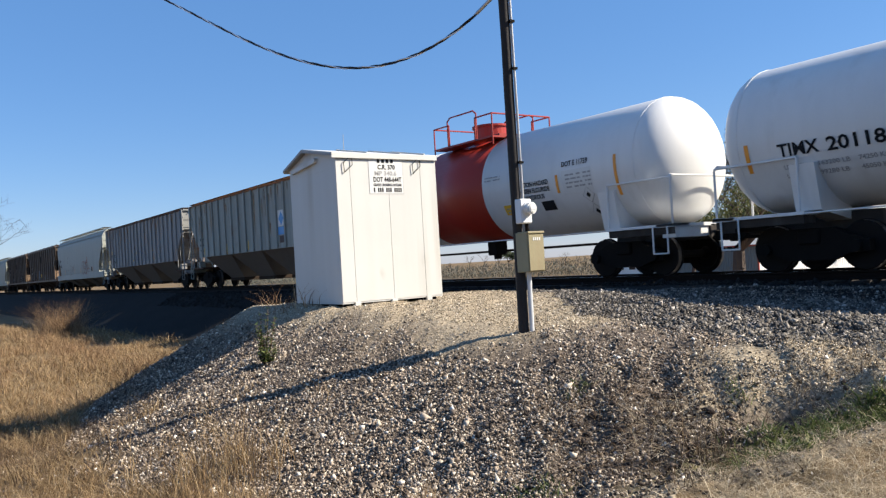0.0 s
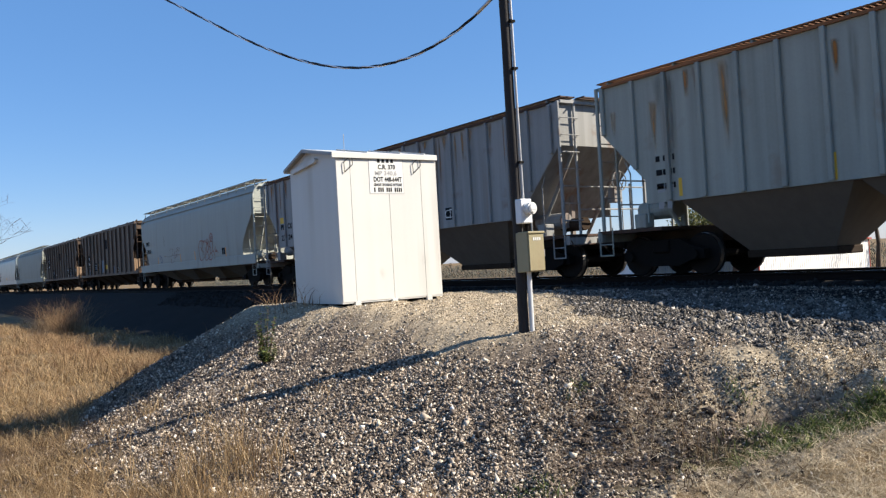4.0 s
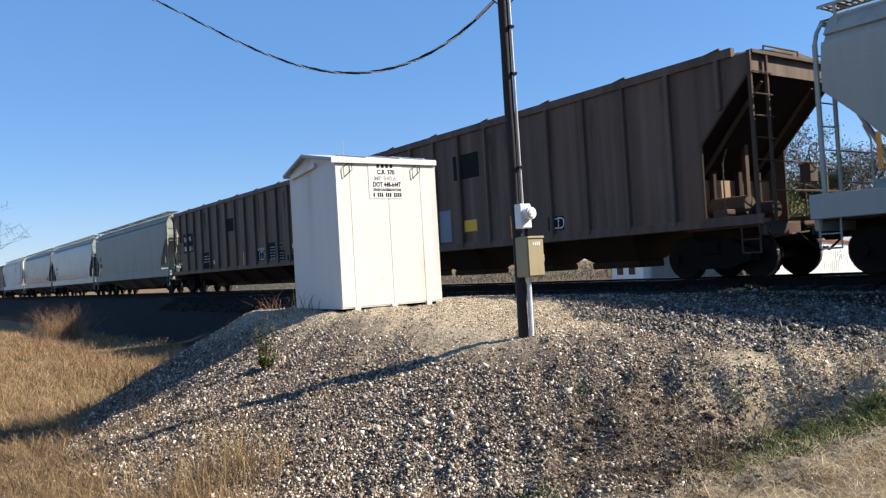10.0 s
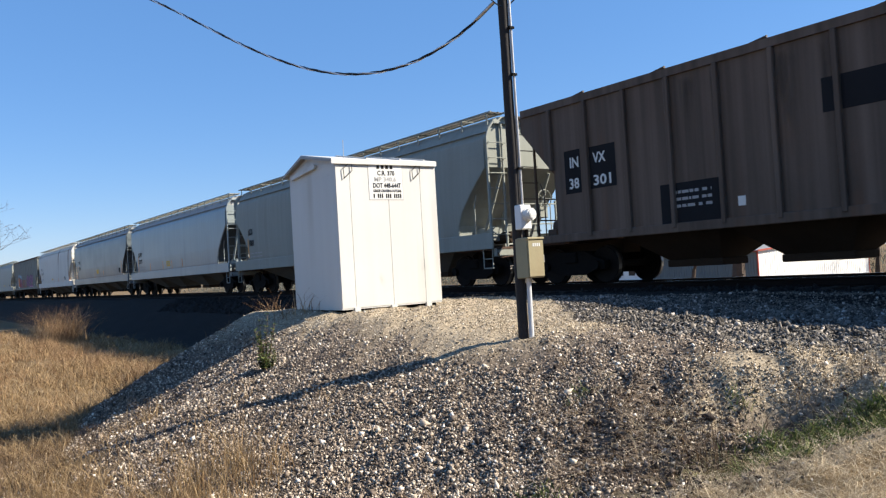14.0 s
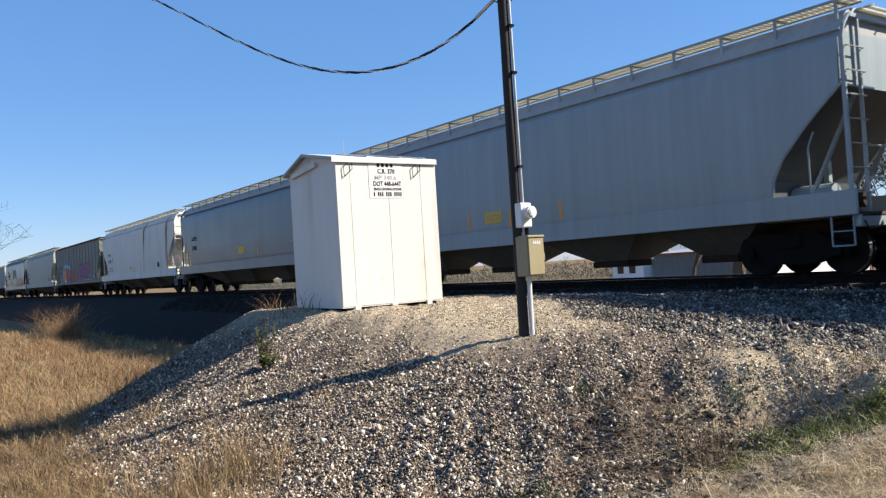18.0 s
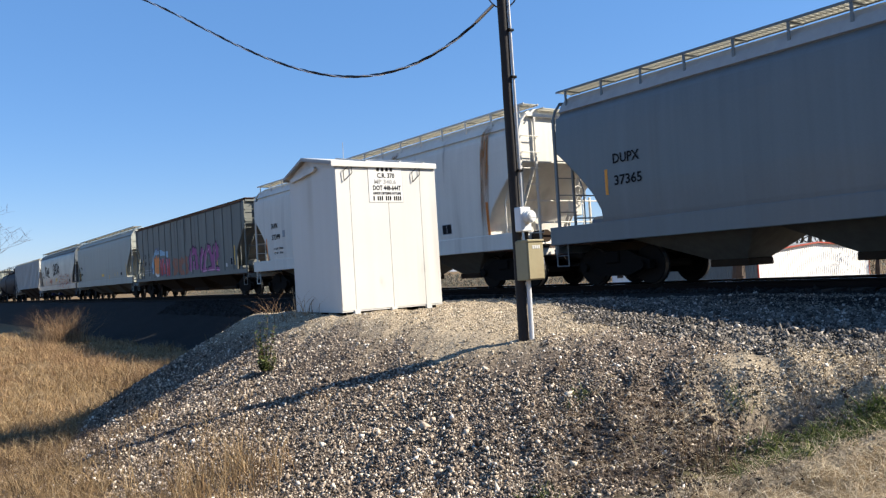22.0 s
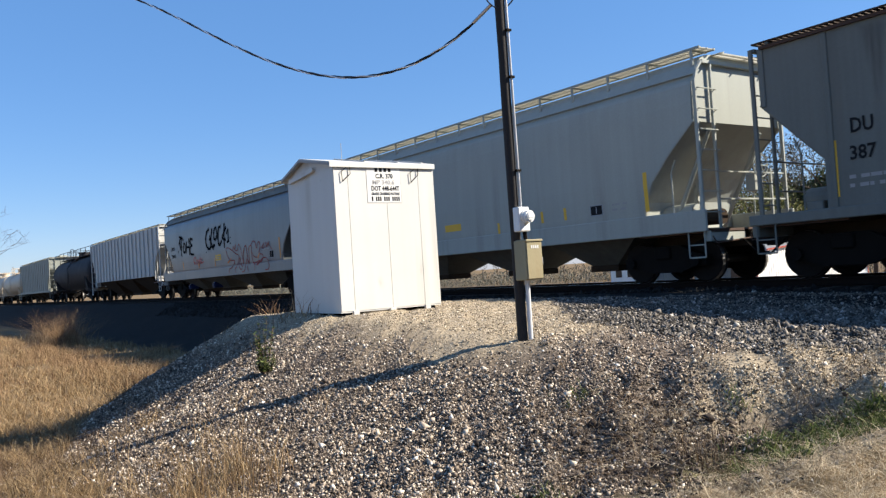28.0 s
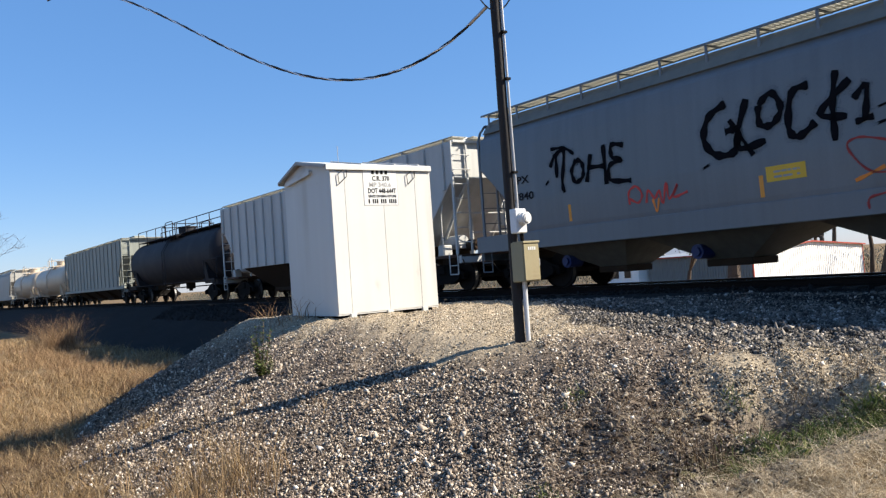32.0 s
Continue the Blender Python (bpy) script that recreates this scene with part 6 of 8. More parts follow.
    words("7840", 0.27, -7.69, 2.33, w, M["black_paint"], c, fit=0.78)
    patch("notice_panel", -0.38, 0.42, 1.86, 2.15, w, M["yellow"], c, "yellow notice with small print")
    bars(-0.22, 2.02, 0.52, 2, w, c, 0.053, 0.042)
    patch("reflective_strip", -0.54, -0.45, 1.59, 2.01, w, M["orange"], c)
    patch("reflective_strip", -5.72, -5.63, 1.62, 2.03, w, M["orange"], c)
    patch("paper_tag", -5.65, -5.47, 1.18, 1.31, w, M["sign_white"], c)
    patch("paper_tag", -6.08, -5.92, 1.24, 1.35, w, M["yellow"], c)
    patch("paper_tag", -2.04, -1.93, 1.21, 1.32, w, M["yellow"], c)
    stroke([(-6.24, 3.02), (-6.03, 3.29), (-6.02, 2.73)], 0.231, w, M["spray_mist"], c, lift=0.006)
    stroke([(-6.24, 3.02), (-6.03, 3.29), (-6.02, 2.73)], 0.110, w, M["spray_black"], c)
    stroke([(-6.03, 3.29), (-5.73, 3.35), (-5.84, 2.60), (-5.78, 2.34)], 0.231, w, M["spray_mist"], c, lift=0.006)
    stroke([(-6.03, 3.29), (-5.73, 3.35), (-5.84, 2.60), (-5.78, 2.34)], 0.110, w, M["spray_black"], c)
    stroke([(-6.19, 3.46), (-5.72, 3.42), (-5.39, 3.22)], 0.168, w, M["spray_mist"], c, lift=0.006)
    stroke([(-6.19, 3.46), (-5.72, 3.42), (-5.39, 3.22)], 0.080, w, M["spray_black"], c)
    stroke([(-5.33, 3.08), (-5.50, 2.81), (-5.39, 2.54), (-5.14, 2.65), (-5.14, 2.95), (-5.33, 3.08)], 0.231, w, M["spray_mist"], c, lift=0.006)
    stroke([(-5.33, 3.08), (-5.50, 2.81), (-5.39, 2.54), (-5.14, 2.65), (-5.14, 2.95), (-5.33, 3.08)], 0.110, w, M["spray_black"], c)
    stroke([(-4.85, 3.13), (-5.02, 2.49)], 0.231, w, M["spray_mist"], c, lift=0.006)
    stroke([(-4.85, 3.13), (-5.02, 2.49)], 0.110, w, M["spray_black"], c)
    stroke([(-4.44, 3.28), (-4.40, 2.36)], 0.231, w, M["spray_mist"], c, lift=0.006)
    stroke([(-4.44, 3.28), (-4.40, 2.36)], 0.110, w, M["spray_black"], c)
    stroke([(-4.99, 2.83), (-4.42, 2.79)], 0.231, w, M["spray_mist"], c, lift=0.006)
    stroke([(-4.99, 2.83), (-4.42, 2.79)], 0.110, w, M["spray_black"], c)
    stroke([(-3.82, 3.17), (-4.18, 3.23), (-4.18, 2.95), (-3.91, 2.86), (-4.27, 2.77), (-4.27, 2.44), (-3.66, 2.35)], 0.231, w, M["spray_mist"], c, lift=0.006)
    stroke([(-3.82, 3.17), (-4.18, 3.23), (-4.18, 2.95), (-3.91, 2.86), (-4.27, 2.77), (-4.27, 2.44), (-3.66, 2.35)], 0.110, w, M["spray_black"], c)
    stroke([(-6.40, 2.67), (-6.36, 2.62)], 0.294, w, M["spray_mist"], c, lift=0.006)
    stroke([(-6.40, 2.67), (-6.36, 2.62)], 0.140, w, M["spray_black"], c)
    stroke([(-1.14, 3.53), (-1.55, 3.33), (-1.69, 2.89), (-1.42, 2.55), (-1.00, 2.56), (-0.91, 2.96), (-1.19, 2.97)], 0.315, w, M["spray_mist"], c, lift=0.006)
    stroke([(-1.14, 3.53), (-1.55, 3.33), (-1.69, 2.89), (-1.42, 2.55), (-1.00, 2.56), (-0.91, 2.96), (-1.19, 2.97)], 0.150, w, M["spray_black"], c)
    stroke([(-0.68, 3.52), (-0.94, 2.64), (-0.32, 2.65)], 0.294, w, M["spray_mist"], c, lift=0.006)
    stroke([(-0.68, 3.52), (-0.94, 2.64), (-0.32, 2.65)], 0.140, w, M["spray_black"], c)
    stroke([(-1.08, 3.19), (-0.60, 2.42)], 0.189, w, M["spray_mist"], c, lift=0.006)
    stroke([(-1.08, 3.19), (-0.60, 2.42)], 0.090, w, M["spray_black"], c)
    stroke([(-0.43, 3.34), (-0.42, 2.98), (-0.16, 2.93), (0.03, 3.20), (-0.15, 3.52), (-0.43, 3.34)], 0.273, w, M["spray_mist"], c, lift=0.006)
    stroke([(-0.43, 3.34), (-0.42, 2.98), (-0.16, 2.93), (0.03, 3.20), (-0.15, 3.52), (-0.43, 3.34)], 0.130, w, M["spray_black"], c)
    stroke([(0.59, 3.50), (0.26, 3.42), (0.16, 2.79), (0.35, 2.61), (0.68, 2.81)], 0.294, w, M["spray_mist"], c, lift=0.006)
    stroke([(0.59, 3.50), (0.26, 3.42), (0.16, 2.79), (0.35, 2.61), (0.68, 2.81)], 0.140, w, M["spray_black"], c)
    stroke([(1.10, 3.64), (1.01, 3.07), (1.01, 2.41)], 0.252, w, M["spray_mist"], c, lift=0.006)
    stroke([(1.10, 3.64), (1.01, 3.07), (1.01, 2.41)], 0.120, w, M["spray_black"], c)
    stroke([(1.34, 3.43), (0.77, 2.94), (1.25, 2.80)], 0.273, w, M["spray_mist"], c, lift=0.006)
    stroke([(1.34, 3.43), (0.77, 2.94), (1.25, 2.80)], 0.130, w, M["spray_black"], c)
    stroke([(1.38, 3.07), (1.61, 3.26), (1.55, 2.67)], 0.231, w, M["spray_mist"], c, lift=0.006)
    stroke([(1.38, 3.07), (1.61, 3.26), (1.55, 2.67)], 0.110, w, M["spray_black"], c)
    stroke([(1.38, 2.67), (1.70, 2.71)], 0.210, w, M["spray_mist"], c, lift=0.006)
    stroke([(1.38, 2.67), (1.70, 2.71)], 0.100, w, M["spray_black"], c)
    stroke([(1.85, 2.89), (1.86, 2.85)], 0.336, w, M["spray_mist"], c, lift=0.006)
    stroke([(1.85, 2.89), (1.86, 2.85)], 0.160, w, M["spray_black"], c)
    stroke([(1.83, 2.62), (1.84, 2.57)], 0.336, w, M["spray_mist"], c, lift=0.006)
    stroke([(1.83, 2.62), (1.84, 2.57)], 0.160, w, M["spray_black"], c)
    stroke([(-1.69, 2.38), (-1.67, 2.33)], 0.336, w, M["spray_mist"], c, lift=0.006)
    stroke([(-1.69, 2.38), (-1.67, 2.33)], 0.160, w, M["spray_black"], c)
    stroke([(-3.77, 1.81), (-3.77, 2.09), (-3.55, 2.20), (-3.40, 2.00), (-3.53, 1.83), (-3.76, 1.95)], 0.050, w, M["spray_red"], c)
    stroke([(-3.30, 1.80), (-3.22, 2.07), (-3.06, 1.87), (-2.93, 2.03), (-2.85, 1.75), (-2.72, 2.18), (-2.68, 1.82), (-2.43, 2.10), (-2.57, 1.85), (-2.19, 1.92)], 0.050, w, M["spray_red"], c)
    stroke([(-3.12, 1.87), (-3.03, 1.59), (-2.95, 1.87)], 0.050, w, M["spray_orange"], c)
    for line in ([(2.54, 2.03), (1.76, 2.32), (1.37, 2.4), (1.21, 2.25), (1.58, 1.79), (2.22, 1.74), (1.94, 1.45), (1.53, 1.35), (1.5, 1.16)],
                 [(2.54, 2.03), (2.83, 1.93), (2.52, 1.46), (2.31, 1.35), (2.32, 1.16)],
                 [(2.74, 2.19), (2.91, 2.47), (3.19, 2.13), (3.31, 1.45), (3.02, 1.57), (2.96, 1.85), (2.82, 1.56), (2.99, 1.29), (3.22, 1.33)],
                 [(3.31, 1.45), (3.49, 2.15), (3.81, 2.35), (3.88, 1.93), (3.98, 1.56), (4.07, 1.55), (4.12, 2.19), (4.41, 2.35)],
                 [(3.19, 1.16), (3.51, 1.22), (3.65, 1.47), (3.82, 1.75), (3.94, 1.16)],
                 [(4.41, 2.35), (4.7, 2.51), (4.95, 2.41), (5.06, 2.17), (5.2, 2.37), (5.43, 2.42), (5.47, 2.17), (5.29, 1.92), (5.65, 1.87)],
                 [(5.65, 1.87), (5.7, 1.7), (5.38, 1.52), (4.99, 1.4), (5.29, 1.61), (4.67, 1.51), (4.45, 1.74), (4.47, 2.31)],
                 [(4.45, 2.03), (4.7, 1.8), (5.02, 1.76)], [(4.77, 1.5), (4.74, 1.16)],
                 [(4.99, 1.4), (5.57, 1.66), (6.05, 1.68), (6.41, 1.35), (6.28, 1.18), (5.93, 1.16)]):
        stroke(line, 0.040, w, M["spray_wine"], c)
    for line in ([(5.62, 2.15), (5.93, 2.34), (5.73, 2.13), (5.97, 2.15), (6.14, 2.36), (6.2, 2.14), (6.33, 2.36), (6.37, 2.17), (6.53, 2.4), (6.49, 2.23), (6.79, 2.0)],
                 [(2.06, 2.25), (2.2, 2.42), (2.31, 2.25), (2.5, 2.48), (2.44, 2.23), (2.64, 2.2)]):
        stroke(line, 0.035, w, M["spray_wine"], c)
    stroke([(1.29, 1.67), (1.81, 1.85)], 0.060, w, M["spray_orange"], c)
    stroke([(5.09, 1.72), (5.35, 1.93)], 0.060, w, M["spray_orange"], c)
    patch("reflective_strip", 7.53, 7.64, 1.60, 2.47, w, M["orange"], c)
    patch("data_panel", 6.49, 6.88, 1.68, 1.96, w, M["black_paint"], c)
    bars(5.39, 2.05, 1.07, 1, w, c, 0.059, 0.047)
    patch("paper_tag", 5.52, 5.62, 1.20, 1.30, w, M["yellow"], c)


markings()
SIGN_MID = (4.49, 2.88)


def letters(k, x, z, w, h, shapes, fill, edge, glow=None):
    """Fat sprayed letters: an outline, the fill and a thin highlight."""
    c, wd = SIDES[k]
    for i, sh in enumerate(shapes):
        pts = [(x + i * w + p[0] * w * 0.85, z + p[1] * h + 0.06 * math.sin(i * 2.1)) for p in sh]
        stroke(pts, 0.46 * w, wd, M[edge], c, "spray_edge", 0.007)
        stroke(pts, 0.30 * w, wd, M[fill], c, "spray_fill", 0.011)
        if glow:
            stroke([(p[0] - 0.06, p[1] + 0.05) for p in pts[:3]], 0.05, wd, M[glow], c, "spray_light", 0.014)


LC = [(0.9, 0.85), (0.4, 1.0), (0.1, 0.6), (0.15, 0.2), (0.6, 0.0), (0.95, 0.2)]
LV = [(0.0, 0.95), (0.3, 0.4), (0.5, 0.05), (0.7, 0.5), (0.95, 1.0)]
LS = [(0.9, 0.9), (0.4, 1.0), (0.2, 0.7), (0.7, 0.45), (0.75, 0.1), (0.1, 0.05)]
LN = [(0.1, 0.0), (0.15, 0.95), (0.5, 0.4), (0.8, 0.05), (0.9, 1.0)]


def graffiti():
    c, w = SIDES[11]
    for line, t in (([(1.55, 1.42), (1.62, 2.1), (1.95, 2.42), (2.45, 2.45), (2.62, 2.0), (2.66, 1.45)], 0.46),
                    ([(2.02, 1.5), (2.1, 1.95)], 0.30), ([(3.22, 1.42), (3.40, 2.05), (3.78, 2.50)], 0.42),
                    ([(3.85, 1.42), (4.11, 2.15), (4.63, 2.55), (5.03, 2.05), (5.18, 1.38)], 0.42),
                    ([(5.40, 1.40), (5.46, 2.05), (5.66, 2.48), (5.90, 2.40), (5.88, 2.10), (5.60, 1.92)], 0.50),
                    ([(3.5, 1.38), (5.1, 1.42), (6.15, 1.36)], 0.22)):
        stroke(line, t * 1.65, w, M["spray_haze"], c, "spray_edge", 0.005)
        stroke([(x - 0.07, z + 0.05) for x, z in line], t * 1.08, w, M["spray_plum"], c, "spray_edge", 0.008)
        stroke(line, t * 0.82, w, M["spray_purple"], c, "spray_fill", 0.012)
        stroke([(x + 0.10, z - 0.04) for x, z in line[:3]], 0.05, w, M["spray_pink"], c, "spray_light", 0.015)
    letters(11, -1.7, 1.38, 0.72, 0.75, [LS, LN, LC, LS], "spray_rust", "spray_brick")
    letters(11, -4.35, 1.35, 0.70, 1.0, [LN, LV, LN], "spray_red", "spray_blue", "spray_pink")
    stroke([(-5.9, 1.5), (-5.95, 2.1), (-5.4, 2.75), (-4.4, 2.75), (-2.6, 2.55)], 0.30, w, M["spray_sky"], c, "spray_edge", 0.005)
    stroke([(-5.5, 2.05), (-5.0, 2.15), (-4.55, 2.05)], 0.75, w, M["spray_orange"], c, "spray_fill", 0.012)
    stroke([(-5.45, 1.72), (-5.0, 1.62), (-4.6, 1.66)], 0.42, w, M["spray_orange"], c, "spray_fill", 0.013)
    stroke([(-5.4, 1.5), (-5.0, 1.36), (-4.6, 1.42)], 0.16, w, M["sign_white"], c, "spray_fill", 0.014)
    for k in range(3):
        stroke([(-5.35 + 0.28 * k, 2.75), (-5.2 + 0.28 * k, 3.05), (-5.05 + 0.28 * k, 2.8)], 0.05, w, M["spray_blue"], c)
    stroke([(-6.45, 1.75), (-6.2, 1.95), (-6.0, 1.7), (-6.35, 1.65)], 0.06, w, M["spray_blue"], c)
    # rust runs down the off-white car
    c, w = SIDES[10]
    for x, z0, z1, t0, t1 in ((7.78, 1.55, 4.62, 0.34, 0.16), (7.66, 1.2, 4.60, 0.20, 0.10), (7.92, 1.3, 4.60, 0.22, 0.14)):
        stain([(x + 0.12, z1), (x + 0.03, (z0 + z1) / 2), (x - 0.06, z0)], (t0, t1), w, M["rust_soft"], c, lift=0.008 + 0.01 * (x % 0.3))
    for x, z0, z1, t0, t1 in ((2.80, 2.5, 4.60, 0.50, 0.10), (2.95, 3.1, 4.60, 0.30, 0.12), (2.72, 1.7, 4.5, 0.20, 0.10)):
        stain([(x + 0.04, z1), (x, z0)], (t0, t1), w, M["rust_soft" if x < 2.9 and z0 > 2 else "rust_pale"], c, lift=0.008 + 0.01 * (x % 0.3))
    for x, z0, z1 in ((4.3, 2.0, 4.3), (-1.6, 2.6, 4.4), (-4.9, 1.8, 4.2), (5.9, 3.0, 4.5)):
        stain([(x, z1), (x - 0.03, z0)], (0.20, 0.10), w, M["grime_soft"], c, "grime_run", 0.007)
    # rust runs under the roof edge of the grey ribbed car
    c, w = SIDES[3]
    rnd = random.Random(5)
    for i in range(30):
        x = rnd.uniform(-8.6, 8.6)
        z0 = 4.36 - rnd.uniform(0.25, 1.7)
        stain([(x, 4.38), (x - 0.01, z0)], (rnd.uniform(0.10, 0.42), rnd.uniform(0.04, 0.14)), w, M["rust_soft" if i % 3 == 0 else "rust_pale"], c, lift=0.005 + 0.002 * (i % 5))
    c, w = SIDES[2]
    for i in range(16):
        x = rnd.uniform(-7.5, 7.5)
        z0 = rnd.uniform(2.2, 4.0)
        stain([(x, min(4.36, z0 + rnd.uniform(0.4, 1.4))), (x, z0)], (rnd.uniform(0.10, 0.30), rnd.uniform(0.04, 0.12)), w, M["rust_soft" if i % 3 == 0 else "rust_pale"], c, lift=0.005 + 0.002 * (i % 5))
    # grime and rust washed down the other sides
    for k, n, zt in ((5, 16, 4.3), (6, 16, 4.3), (11, 8, 4.36), (2, 12, 4.36)):
        ck, wk = SIDES[k]
        for i in range(n):
            x = rnd.uniform(-8.2, 8.2)
            z0 = rnd.uniform(1.7, zt - 0.6)
            stain([(x, zt), (x + rnd.uniform(-0.03, 0.03), z0)], (rnd.uniform(0.15, 0.6), rnd.uniform(0.05, 0.25)), wk, M["rust_pale" if i % 4 == 0 and k == 2 else "grime_soft"], ck, "grime_run", 0.004 + 0.0007 * (i % 4))
    c, w = SIDES[2]
    # the diamond on the company sign
    bm = bmesh.new()
    x, z = SIGN_MID
    sx = x + MARK[c.name]
    vs = [bm.verts.new((sx + a, -w(z) - 0.010, z + b)) for a, b in ((-0.27, 0), (0, -0.30), (0.27, 0), (0, 0.30))]
    bm.faces.new(vs)
    part("sign_diamond", bm, M["blue_decal"], c)
    bars(x - 0.20, z - 0.02, 0.38, 1, w, c, 0.13, 0.05, M["sign_white"])


graffiti()


# ---- loose stones and plants, as joined stuff ----
def stuff(name, verts, faces, material, label, category):
    """One mesh from arrays; all faces have the same number of corners."""
    me = bpy.data.meshes.new(name)
    nf, k = faces.shape
    me.vertices.add(len(verts))
    me.vertices.foreach_set("co", verts.astype(np.float32).ravel())
    me.loops.add(nf * k)
    me.loops.foreach_set("vertex_index", faces.astype(np.int32).ravel())
    me.polygons.add(nf)
    me.polygons.foreach_set("loop_start", np.arange(0, nf * k, k, dtype=np.int32))
    me.update(calc_edges=True)
    me.materials.append(material)
    return tagged(new(name, me), label, category, kind="stuff")


def ramp_mat(name, stops, rough=0.9, bump=0.3, grain=60.0, spec=0.25, through=0.0):
    """Each loose piece takes its own colour out of a range; grain over it."""
    m = bpy.data.materials.new(name)
    m.use_nodes = True
    n, l = m.node_tree.nodes, m.node_tree.links
    b = n["Principled BSDF"]
    b.inputs["Roughness"].default_value, b.inputs["Specular IOR Level"].default_value = rough, spec
    g = n.new("ShaderNodeNewGeometry")
    r = n.new("ShaderNodeValToRGB")
    e = r.color_ramp.elements
    e[0].position, e[0].color = stops[0][0], (*stops[0][1], 1)
    e[1].position, e[1].color = stops[-1][0], (*stops[-1][1], 1)
    for p, c in stops[1:-1]:
        e.new(p).color = (*c, 1)
    l.new(g.outputs["Random Per Island"], r.inputs[0])
    t = n.new("ShaderNodeTexNoise")
    t.inputs["Scale"].default_value = grain
    tc = n.new("ShaderNodeTexCoord")
    l.new(tc.outputs["Object"], t.inputs["Vector"])
    s = n.new("ShaderNodeMapRange")
    s.inputs["From Min"].default_value, s.inputs["From Max"].default_value = 0.3, 0.7
    s.inputs["To Min"].default_value, s.inputs["To Max"].default_value = 0.7, 1.3
    l.new(t.outputs["Fac"], s.inputs[0])
    v = n.new("ShaderNodeVectorMath")
    v.operation = "SCALE"
    l.new(r.outputs[0], v.inputs[0])
    l.new(s.outputs[0], v.inputs["Scale"])
    l.new(v.outputs[0], b.inputs["Base Color"])
    if bump:
        bp = n.new("ShaderNodeBump")
        bp.inputs["Strength"].default_value, bp.inputs["Distance"].default_value = bump, 0.004
        l.new(t.outputs["Fac"], bp.inputs["Height"])
        l.new(bp.outputs[0], b.inputs["Normal"])
    if through:
        tr = n.new("ShaderNodeBsdfTranslucent")
        l.new(v.outputs[0], tr.inputs["Color"])
        mx = n.new("ShaderNodeMixShader")
        mx.inputs[0].default_value = through
        l.new(b.outputs[0], mx.inputs[1])
        l.new(tr.outputs[0], mx.inputs[2])
        l.new(mx.outputs[0], n["Material Output"].inputs["Surface"])
    return m


RNG = np.random.default_rng(7)
OCT_V = np.array([(1, 0, 0), (-1, 0, 0), (0, 1, 0), (0, -1, 0), (0, 0, 1), (0, 0, -1)], float)
OCT_F = np.array([(0, 2, 4), (2, 1, 4), (1, 3, 4), (3, 0, 4), (2, 0, 5), (1, 2, 5), (3, 1, 5), (0, 3, 5)])
CHIP_V = np.array([(1, 0, 0), (-0.5, 0.87, 0), (-0.5, -0.87, 0), (0, 0, 1), (0, 0, -1)], float)
CHIP_F = np.array([(0, 1, 3), (1, 2, 3), (2, 0, 3), (1, 0, 4), (2, 1, 4), (0, 2, 4)])


def rotations(n):
    q = RNG.normal(size=(n, 4))
    q /= np.linalg.norm(q, axis=1)[:, None]
    w, x, y, z = q.T
    return np.stack([1 - 2 * (y * y + z * z), 2 * (x * y - z * w), 2 * (x * z + y * w), 2 * (x * y + z * w), 1 - 2 * (x * x + z * z), 2 * (y * z - x * w),
                     2 * (x * z - y * w), 2 * (y * z + x * w), 1 - 2 * (x * x + y * y)], -1).reshape(n, 3, 3)


def chunk(x, y, size, sink, V, F):
    n, k = len(x), len(V)
    v = V[None] * (1 + RNG.uniform(-0.4, 0.4, (n, k, 1))) + RNG.normal(0, 0.20, (n, k, 3))
    v = v * RNG.uniform(0.35, 1.5, (n, 1, 3))
    v = np.einsum("nij,nkj->nki", rotations(n), v) * size[:, None, None]
    v += np.stack([x, y, height(x, y) + size * sink], -1)[:, None, :]
    return v.reshape(-1, 3), (F[None] + (np.arange(n) * k)[:, None, None]).reshape(-1, 3)


def stones(x, y, size, sink):
    """Angular broken stones and flat chips, each with its own shape and turn."""
    big = size > 0.0105
    return join(chunk(x[big], y[big], size[big], sink, OCT_V, OCT_F), chunk(x[~big], y[~big], size[~big], sink, CHIP_V, CHIP_F))


def join(*made):
    vs, fs, k = [], [], 0
    for v, f in made:
        vs.append(v)
        fs.append(f + k)
        k += len(v)
    return np.concatenate(vs), np.concatenate(fs)


def scatter(n, x0, x1, y0, y1):
    return RNG.uniform(x0, x1, n), RNG.uniform(y0, y1, n)


def polar(n, r0, r1, a0, a1, power=1.0):
    """Places by distance and bearing from the road side, denser nearby."""
    r = r0 * (r1 / r0) ** RNG.random(n)
    a = np.radians(RNG.uniform(a0, a1, n))
    return -r * np.cos(a), r * np.sin(a)


